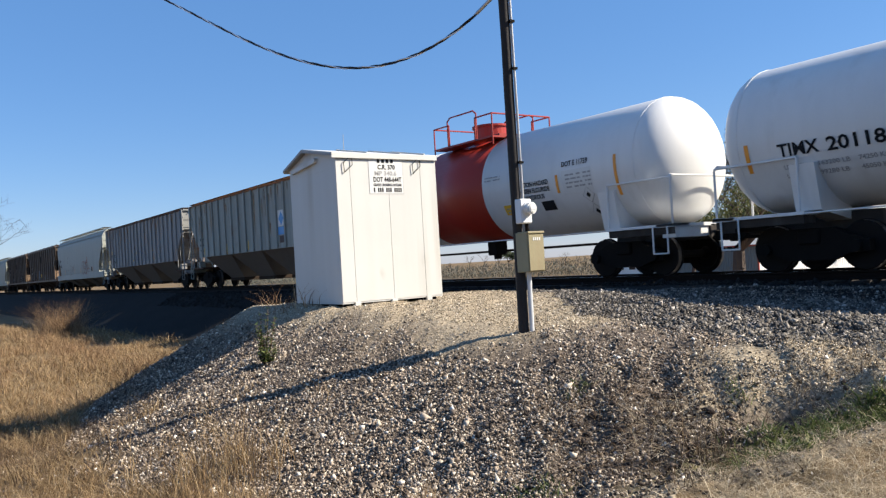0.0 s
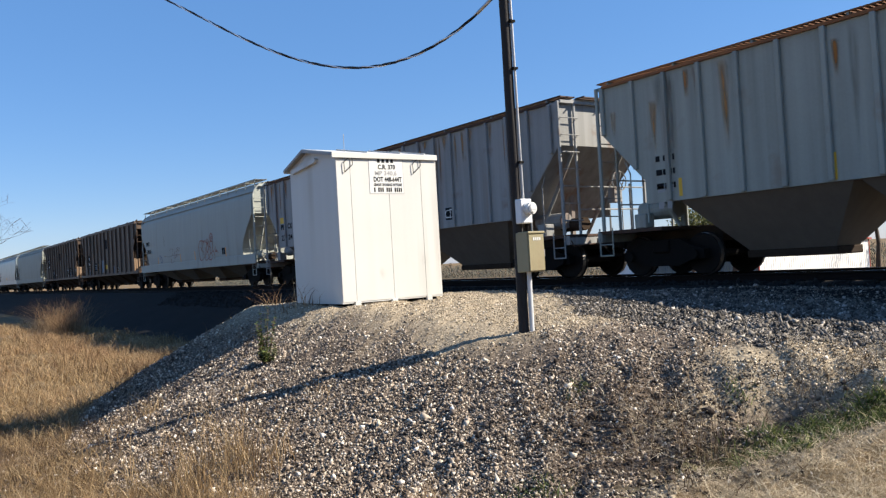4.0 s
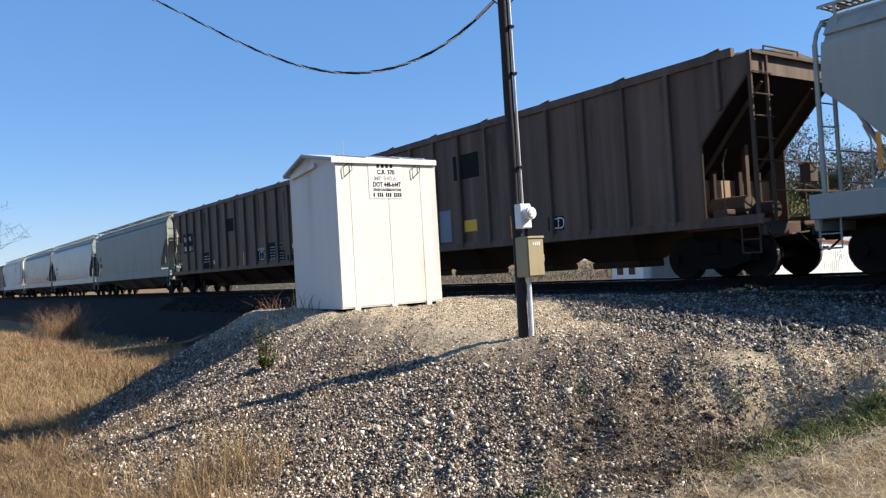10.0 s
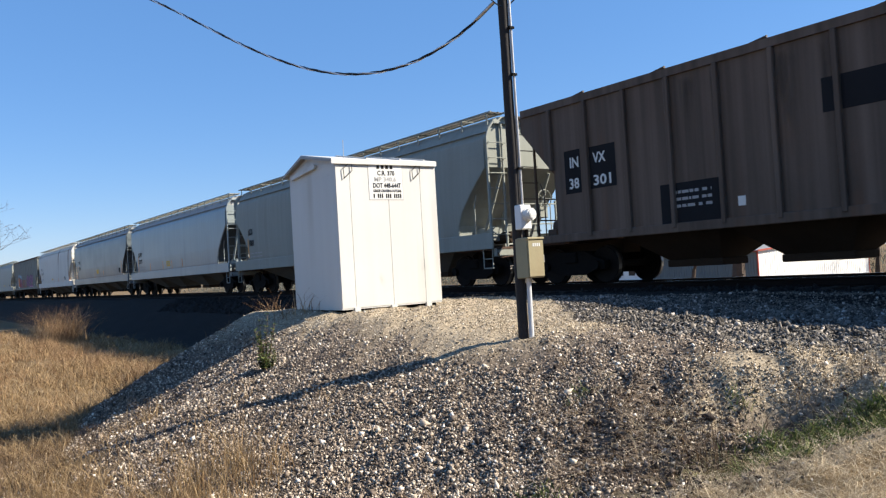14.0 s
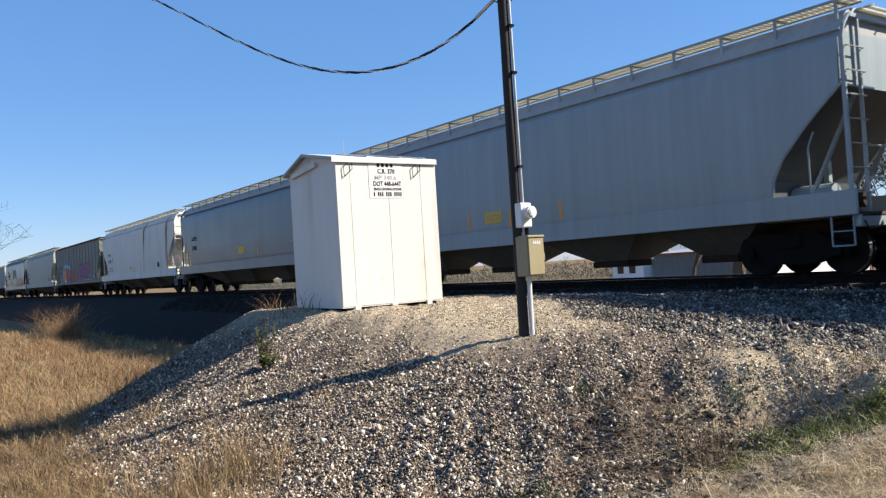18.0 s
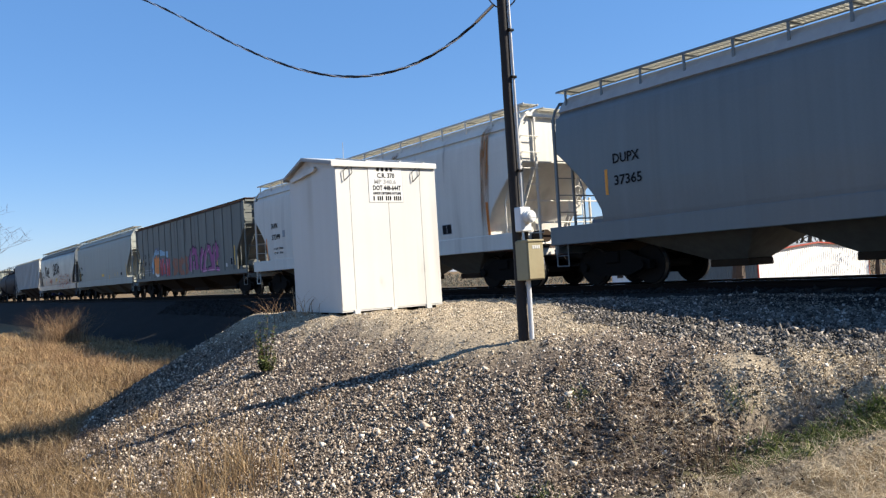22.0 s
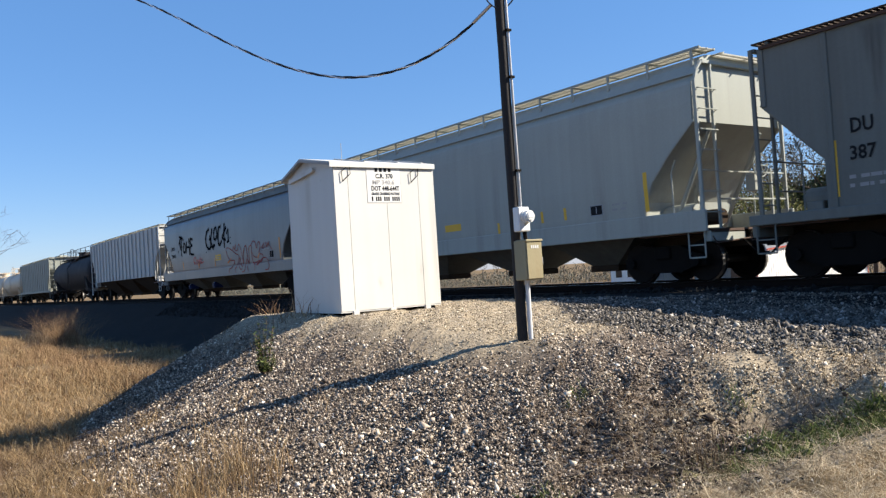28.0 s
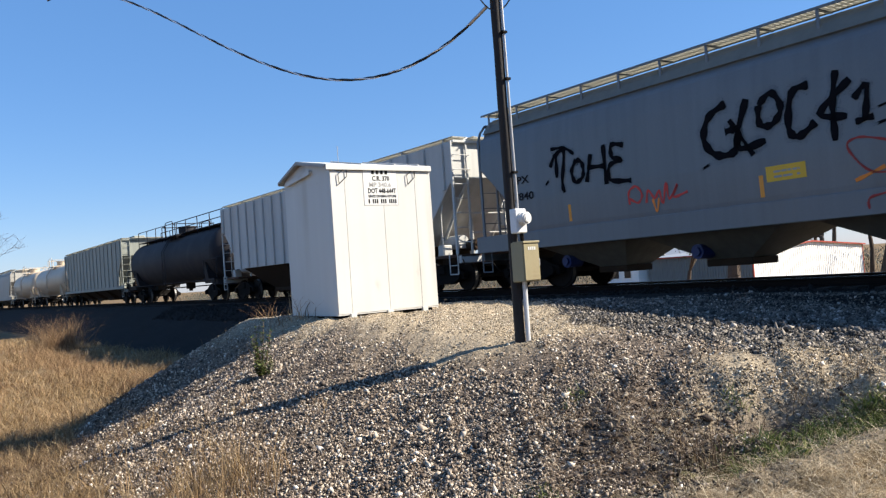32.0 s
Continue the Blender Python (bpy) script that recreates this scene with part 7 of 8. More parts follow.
def gravel():
    x, y = polar(490000, 4.2, 16.2, 2.0, 69.0)
    n = len(x)
    r = np.hypot(x, y)
    g, b, v = cover(x, y)
    clear = ~((x > -12.45) & (x < -10.78) & (y > 5.65) & (y < 7.37))
    some = RNG.random(n)
    loose = 0.72 + 0.28 * sm(-0.5, 0.1, wave(x, y, 0.8, 9.0))
    bare = (np.hypot((x + 6.9) / 1.3, (y - 5.2) / 0.4) < 1) | (np.hypot((x + 5.2) / 1.2, (y - 6.2) / 0.3) < 1)
    soil = dirt(x, y)
    # most stones left out of the hollow, so darker ground adds to its shade
    u, v = 0.5 * (x + 3.60) + 0.866 * (y - 5.66), 0.866 * (x + 3.60) - 0.5 * (y - 5.66)
    clear &= ~((np.exp(-(u / 0.40) ** 2 - (v / 0.19) ** 2) > 0.25) & (RNG.random(n) < 0.8))
    keep = clear & (some < np.where(bare, 0.3, loose) * (1 - 0.5 * soil)) & (y < 13.6)
    tan = keep & ((g > 0.3 + 0.4 * RNG.random(n)) | (RNG.random(n) < 0.10)) & (b < 0.5) & ((v < 0.5) | (RNG.random(n) < 0.4)) & (x > -15)
    grey = keep & (b >= 0.5)
    coarse = 1.0 + 0.18 * sm(-0.2, 0.6, wave(x, y, 1.3, 11.0)) * (y < 4.9) - 0.22 * sm(3.6, 5.4, y) * sm(-5.5, -7.5, x)
    size = (RNG.gamma(2.0, 1.0, n) / 2.0 * 0.0043 + 0.0021) * coarse * (1 + 0.02 * r)
    fine = tan & (pale(x, y) > 0.3 + 0.4 * RNG.random(n))
    tan &= ~fine
    vs, fs = stones(x[fine], y[fine], size[fine] * 0.85, 0.45)
    stuff("gravel", vs, fs, ramp_mat("pale_gravel", [(0.0, (0.07865, 0.06086, 0.0424)), (0.25, (0.2023, 0.1604, 0.1116)), (0.55, (0.3371, 0.2768, 0.1952)), (0.85, (0.4832, 0.4039, 0.3014)), (1.0, (0.809, 0.7305, 0.6138))], 0.85),
          "fine pale yellowish gravel round the shed", "gravel")
    vs, fs = stones(x[tan], y[tan], size[tan], 0.55)
    stuff("gravel", vs, fs, ramp_mat("gravel", [(0.0, (0.020, 0.0145, 0.0115)), (0.25, (0.085, 0.064, 0.049)), (0.5, (0.225, 0.176, 0.133)), (0.75, (0.365, 0.295, 0.227)), (0.92, (0.54, 0.46, 0.36)), (1.0, (0.80, 0.73, 0.63))], 0.65, spec=0.3),
          "loose tan and pale crushed-stone gravel", "gravel")
    big = size * 1.7
    pick = grey & (RNG.random(n) < 0.6)
    vs, fs = stones(x[pick], y[pick], big[pick], 0.35)
    stuff("ballast", vs, fs, ramp_mat("ballast", [(0.0, (0.022, 0.019, 0.016)), (0.3, (0.070, 0.060, 0.051)), (0.6, (0.128, 0.112, 0.096)), (0.88, (0.215, 0.19, 0.162)), (1.0, (0.45, 0.40, 0.35))], 0.75, spec=0.25),
          "coarse grey track ballast", "ballast")
    # crumbs of dark soil beside the ditch
    x = -4.15 + 0.55 * RNG.normal(size=1500)
    y = 4.85 + 0.50 * RNG.normal(size=1500)
    ok = (y > 3.2) & (x < -3.0)
    x, y = x[ok], y[ok]
    s = RNG.gamma(2.5, 1.0, len(x)) / 2.5 * 0.009 + 0.005
    stuff("soil_clods", *chunk(x, y, s, 0.2, OCT_V, OCT_F), ramp_mat("soil", [(0.0, (0.022, 0.016, 0.013)), (0.6, (0.055, 0.041, 0.033)), (1.0, (0.12, 0.095, 0.075))], 0.95), "dark crumbs of soil among the stones", "soil")
    # shoulder of the track and bank: the train's shade is put into the stones' colour
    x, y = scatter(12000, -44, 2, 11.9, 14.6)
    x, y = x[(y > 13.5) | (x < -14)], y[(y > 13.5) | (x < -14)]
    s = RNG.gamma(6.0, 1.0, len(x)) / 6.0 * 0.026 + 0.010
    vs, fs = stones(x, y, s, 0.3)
    stuff("ballast", vs, fs, ramp_mat("ballast_shade", [(0.0, (0.0048, 0.0045, 0.0042)), (0.6, (0.0108, 0.0102, 0.0096)), (1.0, (0.027, 0.0252, 0.0234))], 0.85), "near-black ballast on the track shoulder, shade in its colour", "ballast")


gravel()


def blades(x, y, hgt, wid, lean, seg=3, z=None):
    """Thin bent leaves: quads along each blade."""
    n = len(x)
    a = RNG.uniform(0, 2 * math.pi, n)
    da = RNG.uniform(0, 2 * math.pi, n)
    base = np.stack([x, y, (height(x, y) if z is None else z) - 0.02], -1)
    side = np.stack([np.cos(a), np.sin(a), np.zeros(n)], -1)
    bend = np.stack([np.cos(da), np.sin(da), np.zeros(n)], -1)
    rows = []
    for i in range(seg + 1):
        t = i / seg
        c = base + np.array([0, 0, 1.0]) * (hgt * (t - 0.25 * lean * t * t))[:, None] + bend * (hgt * lean * t * t)[:, None]
        w = wid * (1 - 0.85 * t)
        rows += [c - side * w[:, None], c + side * w[:, None]]
    v = np.stack(rows, 1)
    k = 2 * (seg + 1)
    f = np.array([(2 * i, 2 * i + 1, 2 * i + 3, 2 * i + 2) for i in range(seg)])
    f = (f[None] + (np.arange(n) * k)[:, None, None]).reshape(-1, 4)
    return v.reshape(-1, 3), f


STRAW = ramp_mat("straw", [(0.0, (0.125, 0.073, 0.036)), (0.4, (0.232, 0.150, 0.074)), (0.8, (0.335, 0.236, 0.124)), (1.0, (0.43, 0.33, 0.20))], 0.8, 0.0, 8.0, through=0.25)
BROWN = ramp_mat("dead_weed", [(0.0, (0.048, 0.0304, 0.0192)), (0.5, (0.112, 0.072, 0.0416)), (1.0, (0.2, 0.14, 0.08))], 0.85, 0.0, 12.0, through=0.15)
WEED = ramp_mat("tall_weed", [(0.0, (0.12, 0.066, 0.036)), (0.5, (0.252, 0.156, 0.084)), (1.0, (0.432, 0.3, 0.168))], 0.85, 0.0, 8.0, through=0.25)
PALE_STRAW = ramp_mat("bleached_straw", [(0.0, (0.24, 0.18, 0.11)), (0.5, (0.46, 0.375, 0.255)), (1.0, (0.68, 0.59, 0.43))], 0.8, 0.0, 8.0, through=0.25)
GREEN = ramp_mat("green_weed", [(0.0, (0.028, 0.042, 0.012)), (0.5, (0.08, 0.112, 0.032)), (1.0, (0.20, 0.22, 0.075))], 0.7, 0.0, 12.0, through=0.3)


def clumps(centres, per, spread, hgt, wid, lean):
    cx = np.repeat([c[0] for c in centres], per) + RNG.normal(0, spread, per * len(centres))
    cy = np.repeat([c[1] for c in centres], per) + RNG.normal(0, spread, per * len(centres))
    n = len(cx)
    return blades(cx, cy, hgt * RNG.uniform(0.45, 1.15, n), wid * RNG.uniform(0.6, 1.3, n), lean * RNG.uniform(0.3, 1.5, n))


def field_grass():
    x, y = polar(110000, 4.6, 62.0, 1.5, 34.0)
    g, b, v = cover(x, y)
    r = np.hypot(x, y)
    keep = (g < 0.45) & (y < np.where(x < -15, 9.2, 11.0))
    patch_ = wave(x, y, 2.2, 3.0) + 0.6 * wave(x, y, 0.9, 6.0)
    keep &= RNG.random(len(x)) < np.clip(0.8 + 0.35 * patch_, 0.3, 1)
    x, y, r, patch_ = x[keep], y[keep], r[keep], patch_[keep]
    n = len(x)
    h = (0.17 + 0.11 * np.clip(patch_, -1, 1)) * RNG.uniform(0.5, 1.7, n) + 0.05
    stuff("dry_grass", *blades(x, y, h, 0.0032 * np.clip(r / 8, 1, 5), RNG.uniform(0.2, 1.8, n)), STRAW, "matted straw-coloured dry grass field", "grass")
    # tangled brown weeds where the fill meets the field
    cs = [(-11.2 + 1.5 * RNG.normal(), 1.35 + 0.55 * RNG.normal()) for _ in range(80)] + [(-14.8 + 0.8 * RNG.normal(), 3.3 + 0.5 * RNG.normal()) for _ in range(26)]
    stuff("tangled_weeds", *clumps(cs, 26, 0.16, 0.34, 0.0034, 1.5), BROWN, "tangled brown weeds at the foot of the gravel", "weeds")
    # taller stand by the bank
    cs = [(-42.4 + 0.6 * RNG.normal(), 7.05 + 0.42 * RNG.normal()) for _ in range(13)]
    cs2 = [(-38 + 8 * RNG.normal(), 5.4 + 0.5 * RNG.normal()) for _ in range(60)]
    cs2 += [(-27 + 6 * RNG.normal(), 5.9 + 0.7 * RNG.normal()) for _ in range(50)]
    cs2 += [(RNG.uniform(-34, -15), RNG.uniform(2.0, 5.6)) for _ in range(46)]
    cs2 += [(-20.5 + 2.0 * RNG.normal(), 6.0 + 0.5 * RNG.normal()) for _ in range(18)]
    stuff("dead_bush", *clumps(cs, 70, 0.40, 1.9, 0.0065, 0.8), WEED, "airy brown dead bush at the foot of the bank", "bush")
    stuff("tall_weeds", *(clumps(cs2, 34, 0.2, 0.5, 0.007, 0.7)), WEED, "tall dead straw weeds at the foot of the bank", "weeds")


field_grass()


def slope_plants():
    straw = [clumps([(-6.35, 2.05), (-6.6, 2.35), (-6.2, 1.8), (-7.0, 2.2), (-6.75, 1.9), (-6.5, 2.6), (-6.9, 2.5)], 95, 0.13, 0.52, 0.0032, 0.6),
             clumps([(-8.3, 1.5), (-8.9, 1.9), (-7.7, 1.7), (-9.6, 2.3), (-8.0, 1.2), (-10.4, 2.4)], 60, 0.22, 0.34, 0.0036, 0.8),
             clumps([(-7.9 + 0.5 * RNG.normal(), 2.5 + 0.3 * RNG.normal()) for _ in range(8)], 16, 0.08, 0.26, 0.003, 0.7),
             clumps([(-9.2 + 0.9 * RNG.normal(), 2.9 + 0.4 * RNG.normal()) for _ in range(10)], 12, 0.07, 0.24, 0.003, 0.7),
             ]
    stuff("dry_grass", *join(*straw), STRAW, "tufts of dry straw grass on the gravel slope", "grass")
    straw = [clumps([(-4.2 + 0.5 * RNG.normal(), 4.8 + 0.45 * RNG.normal()) for _ in range(40)], 9, 0.08, 0.22, 0.0032, 2.8),
             clumps([(-4.3 + 0.35 * RNG.normal(), 6.75 + 0.12 * RNG.normal()) for _ in range(14)], 26, 0.10, 0.10, 0.0026, 1.8),
             clumps([(-2.75 + 0.35 * RNG.normal(), 4.75 + 0.35 * RNG.normal()) for _ in range(34)], 34, 0.12, 0.12, 0.003, 1.4),
             clumps([(-2.9 + 0.45 * RNG.normal(), 5.1 + 0.7 * RNG.normal()) for _ in range(130)], 44, 0.14, 0.15, 0.0024, 2.2),
             clumps([(-3.1 + 0.5 * RNG.normal(), 6.55 + 0.4 * RNG.normal()) for _ in range(90)], 22, 0.12, 0.10, 0.0026, 2.0)]
    stuff("dry_grass", *join(*straw), PALE_STRAW, "bleached flattened grass beside the ditch", "grass")
    dead = [clumps([(-4.25 + 0.50 * RNG.normal(), 4.75 + 0.42 * RNG.normal()) for _ in range(80)], 11, 0.09, 0.22, 0.0036, 2.8),
            clumps([(-3.74, 4.80), (-3.70, 4.92), (-3.80, 4.70)], 16, 0.04, 0.50, 0.0030, 0.25),
            clumps([(-4.05 + 0.38 * RNG.normal(), 4.75 + 0.40 * RNG.normal()) for _ in range(9)], 14, 0.10, 0.28, 0.0026, 0.7),
            clumps([(-4.5 + 0.5 * RNG.normal(), 5.1 + 0.4 * RNG.normal()) for _ in range(12)], 10, 0.10, 0.16, 0.0026, 1.4),
            clumps([(-3.6 + 0.3 * RNG.normal(), 6.0 + 0.3 * RNG.normal()) for _ in range(16)], 22, 0.09, 0.20, 0.003, 0.8),
            clumps([(-11.2 + 1.1 * RNG.normal(), 3.4 + 0.6 * RNG.normal()) for _ in range(12)], 10, 0.06, 0.28, 0.003, 0.5),
            clumps([(-7.0 + 0.35 * RNG.normal(), 5.2 + 0.15 * RNG.normal()) for _ in range(12)], 16, 0.08, 0.05, 0.003, 1.5)]
    stuff("dead_weeds", *join(*dead), BROWN, "thin dead brown weeds among the stones", "weeds")
    ds = RNG.uniform(-0.20, 0.50, 70)
    green = [clumps([(-3.35 + 0.14 * RNG.normal(), 5.3 + 0.2 * RNG.normal()) for _ in range(14)], 34, 0.05, 0.13, 0.009, 0.8), clumps([(-3.3 + d + 0.06 * RNG.normal(), 5.42 + 1.9 * d - 0.05 + 0.10 * RNG.normal()) for d in ds], 42, 0.08, 0.15, 0.007, 1.0),
             clumps([(-2.62 + 0.12 * RNG.normal(), 5.75 + 0.2 * RNG.normal()) for _ in range(10)], 30, 0.08, 0.09, 0.006, 1.0),
             clumps([(-4.35, 3.6), (-4.25, 3.75), (-5.1, 4.9), (-4.0, 5.6)], 50, 0.08, 0.11, 0.007, 0.9)]
    stuff("green_weeds", *join(*green), GREEN, "low green weeds in the shallow ditch", "weeds")


slope_plants()


def weed(x, y, tall, seed, name="green_weed_plant"):
    """One leafy plant: stems with many small leaves."""
    rnd = random.Random(seed)
    top = new(name)
    top.location = (x, y, hz(x, y))
    tagged(top, "scraggly green weed standing alone on the gravel", "weed")
    lf = bmesh.new()
    for s in range(13):
        st = bmesh.new()
        a = rnd.uniform(0, 6.28)
        p = Vector((0.05 * math.cos(a), 0.05 * math.sin(a), 0))
        d = Vector((0.22 * math.cos(a), 0.22 * math.sin(a), 1)).normalized()
        hgt = tall * rnd.uniform(0.45, 1.0)
        n = 7
        for i in range(n):
            q = p + d * hgt / n + Vector((rnd.uniform(-1, 1), rnd.uniform(-1, 1), 0)) * 0.012
            rod(st, p, q, 0.005 * (1 - 0.08 * i), 4)
            for k in range(5):
                b = rnd.uniform(0, 6.28)
                u = Vector((math.cos(b), math.sin(b), rnd.uniform(-0.2, 0.7))).normalized()
                w = u.cross(Vector((0, 0, 1))).normalized() * 0.014
                ln = rnd.uniform(0.03, 0.07) * (1.2 - 0.08 * i)
                lf.faces.new([lf.verts.new(v) for v in (q, q + u * ln * 0.5 + w, q + u * ln, q + u * ln * 0.5 - w)])
            p = q
        part("stem", st, BROWN, top)
    part("foliage", lf, GREEN, top)


weed(-9.75, 3.95, 0.62, 3)
weed(-9.2, 3.75, 0.22, 5)


# ---- across the track ----
B = {
    "barn_white": mat("barn_white", (0.82, 0.81, 0.77), 0.5, vary=0.04, scale=0.5, streak=((0.4, 0.36, 0.3), 0.3)),
    "barn_red": mat("barn_red", (0.32, 0.05, 0.03), 0.6, vary=0.15),
    # shaded version of the barn's white for its long side; also the carport's walls
    "barn_grey": mat("barn_grey", (0.16, 0.185, 0.185), 0.6, vary=0.12, scale=0.6, streak=(DIRT, 0.4)),
    "house_blue": mat("house_blue", (0.45, 0.50, 0.54), 0.7, vary=0.1),
    "roof_tin": mat("roof_tin", (0.36, 0.36, 0.35), 0.4, 0.3, vary=0.12),
    "glass_dark": mat("glass_dark", (0.02, 0.025, 0.03), 0.1, vary=0.05, bump=0),
    "bark": mat("bark", (0.075, 0.055, 0.042), 0.95, vary=0.5, scale=3, grain=30, bump=0.5),
    "fence_wood": mat("fence_wood", (0.40, 0.35, 0.28), 0.9, vary=0.3, each=0.4),
    "car_dark": mat("car_dark", (0.02, 0.022, 0.028), 0.25, vary=0.1, bump=0),
    "tyre": mat("tyre", (0.02, 0.02, 0.02), 0.9, vary=0.2),
}
LEAF = ramp_mat("oak_leaf", [(0.0, (0.035, 0.045, 0.015)), (0.5, (0.075, 0.09, 0.03)), (0.85, (0.14, 0.14, 0.05)), (1.0, (0.22, 0.19, 0.09))], 0.7, 0.0, 4.0, through=0.3)
LEAF_GREY = ramp_mat("winter_twig", [(0.0, (0.05, 0.045, 0.035)), (0.6, (0.11, 0.10, 0.08)), (1.0, (0.17, 0.155, 0.12))], 0.9, 0.0, 4.0)
LEAF_DARK = ramp_mat("evergreen_leaf", [(0.0, (0.03, 0.045, 0.02)), (0.6, (0.06, 0.08, 0.04)), (1.0, (0.12, 0.13, 0.07))], 0.7, 0.0, 4.0, through=0.2)


def barn():
    """Its gable end is in the sun, its long side in shade, which is put into a grey colour."""
    b = new("metal_barn")
    tagged(b, "white ribbed metal barn with dark red trim and a shaded side", "barn")
    b.matrix_basis = pose(-38.7, 58.0, 0)
    lx, w, z0, ze, zr = -10.7, 17.3, -3.4, 0.55, 1.06
    bm = bmesh.new()
    prism(bm, [(0, z0), (w, z0), (w, ze), (w / 2, zr), (0, ze)], "x", lx, 0)
    part("shell", bm, B["barn_white"], b)
    n = 54
    for i in range(n):
        y = 0.12 + (w - 0.24) * i / (n - 1)
        top = ze + (zr - ze) * (1 - abs(y - w / 2) / (w / 2)) - 0.03
        part("wall_rib", bm_box(0, 0.03, y - 0.045, y + 0.045, z0, top), B["barn_white"], b)
    # grey sheet laid over the white shell to colour this side as shaded
    part("side_wall", bm_box(lx, 0, -0.04, 0, z0, ze - 0.02), B["barn_grey"], b)
    for i in range(40):
        x = lx + 0.15 + (-lx - 0.3) * i / 39
        part("wall_rib", bm_box(x - 0.04, x + 0.04, -0.09, -0.04, z0, ze - 0.04), B["barn_grey"], b)
    for s in (0, 1):
        bm = bmesh.new()
        ye = -0.2 if s == 0 else w + 0.2
        prism(bm, [(ye, ze - 0.03), (w / 2, zr + 0.02), (w / 2, zr + 0.09), (ye, ze + 0.05)], "x", lx - 0.2, 0.2)
        part("roof_sheet", bm, B["roof_tin"], b)
    for s in (0, 1):
        bm = bmesh.new()
        ya, yb = (-0.22, w / 2) if s == 0 else (w / 2, w + 0.22)
        za, zb = (ze - 0.05, zr) if s == 0 else (zr, ze - 0.05)
        prism(bm, [(ya, za), (yb, zb), (yb, zb + 0.13), (ya, za + 0.13)], "x", 0.18, 0.24)
        part("gable_trim", bm, B["barn_red"], b)
    for y in (0, w):
        part("corner_trim", bm_box(-0.05, 0.06, y - 0.06, y + 0.05, z0, ze), B["barn_red"], b)
    part("gutter", bm_box(lx, 0.2, -0.32, -0.2, ze - 0.08, ze + 0.03), B["barn_red"], b)


def house(name, x0, x1, y, z0, z1, wall, roof, wins, label, d=7.0, rise=1.2):
    h = new(name)
    tagged(h, label, "house")
    part("wall_shell", bm_box(x0, x1, y, y + d, z0, z1), wall, h)
    bm = bmesh.new()
    prism(bm, [(y - 0.5, z1 - 0.1), (y + d / 2, z1 + rise), (y + d + 0.5, z1 - 0.1), (y + d + 0.5, z1 + 0.06), (y + d / 2, z1 + rise + 0.16), (y - 0.5, z1 + 0.06)], "x", x0 - 0.4, x1 + 0.4)
    part("roof", bm, roof, h)
    for xw, w, zb, zt in wins:
        f = part("window", bm_box(xw - w / 2 - 0.08, xw + w / 2 + 0.08, y - 0.05, y, zb - 0.08, zt + 0.08), B["barn_white"], h)
        part("pane", bm_box(xw - w / 2, xw + w / 2, y - 0.065, y - 0.05, zb, zt), B["glass_dark"], f)


barn()
house("small_house", -70.6, -65.6, 75.0, -3.6, 0.0, B["barn_white"], B["roof_tin"], [(-69.2, 1.0, -1.6, -0.7), (-67.3, 1.0, -1.6, -0.7)], "small white house with two dark windows")
house("small_house", -65.2, -59.5, 76.5, -3.6, 0.0, B["house_blue"], B["roof_tin"], [(-64.0, 0.9, -1.5, -0.6), (-62.3, 0.9, -1.5, -0.6)], "small blue-grey house with a tin roof", rise=0.6)
house("carport", -95.0, -70.0, 105.0, -3.6, 0.6, B["barn_grey"], B["roof_tin"], [], "wide low shed with a white roof", 10.0, 1.6)


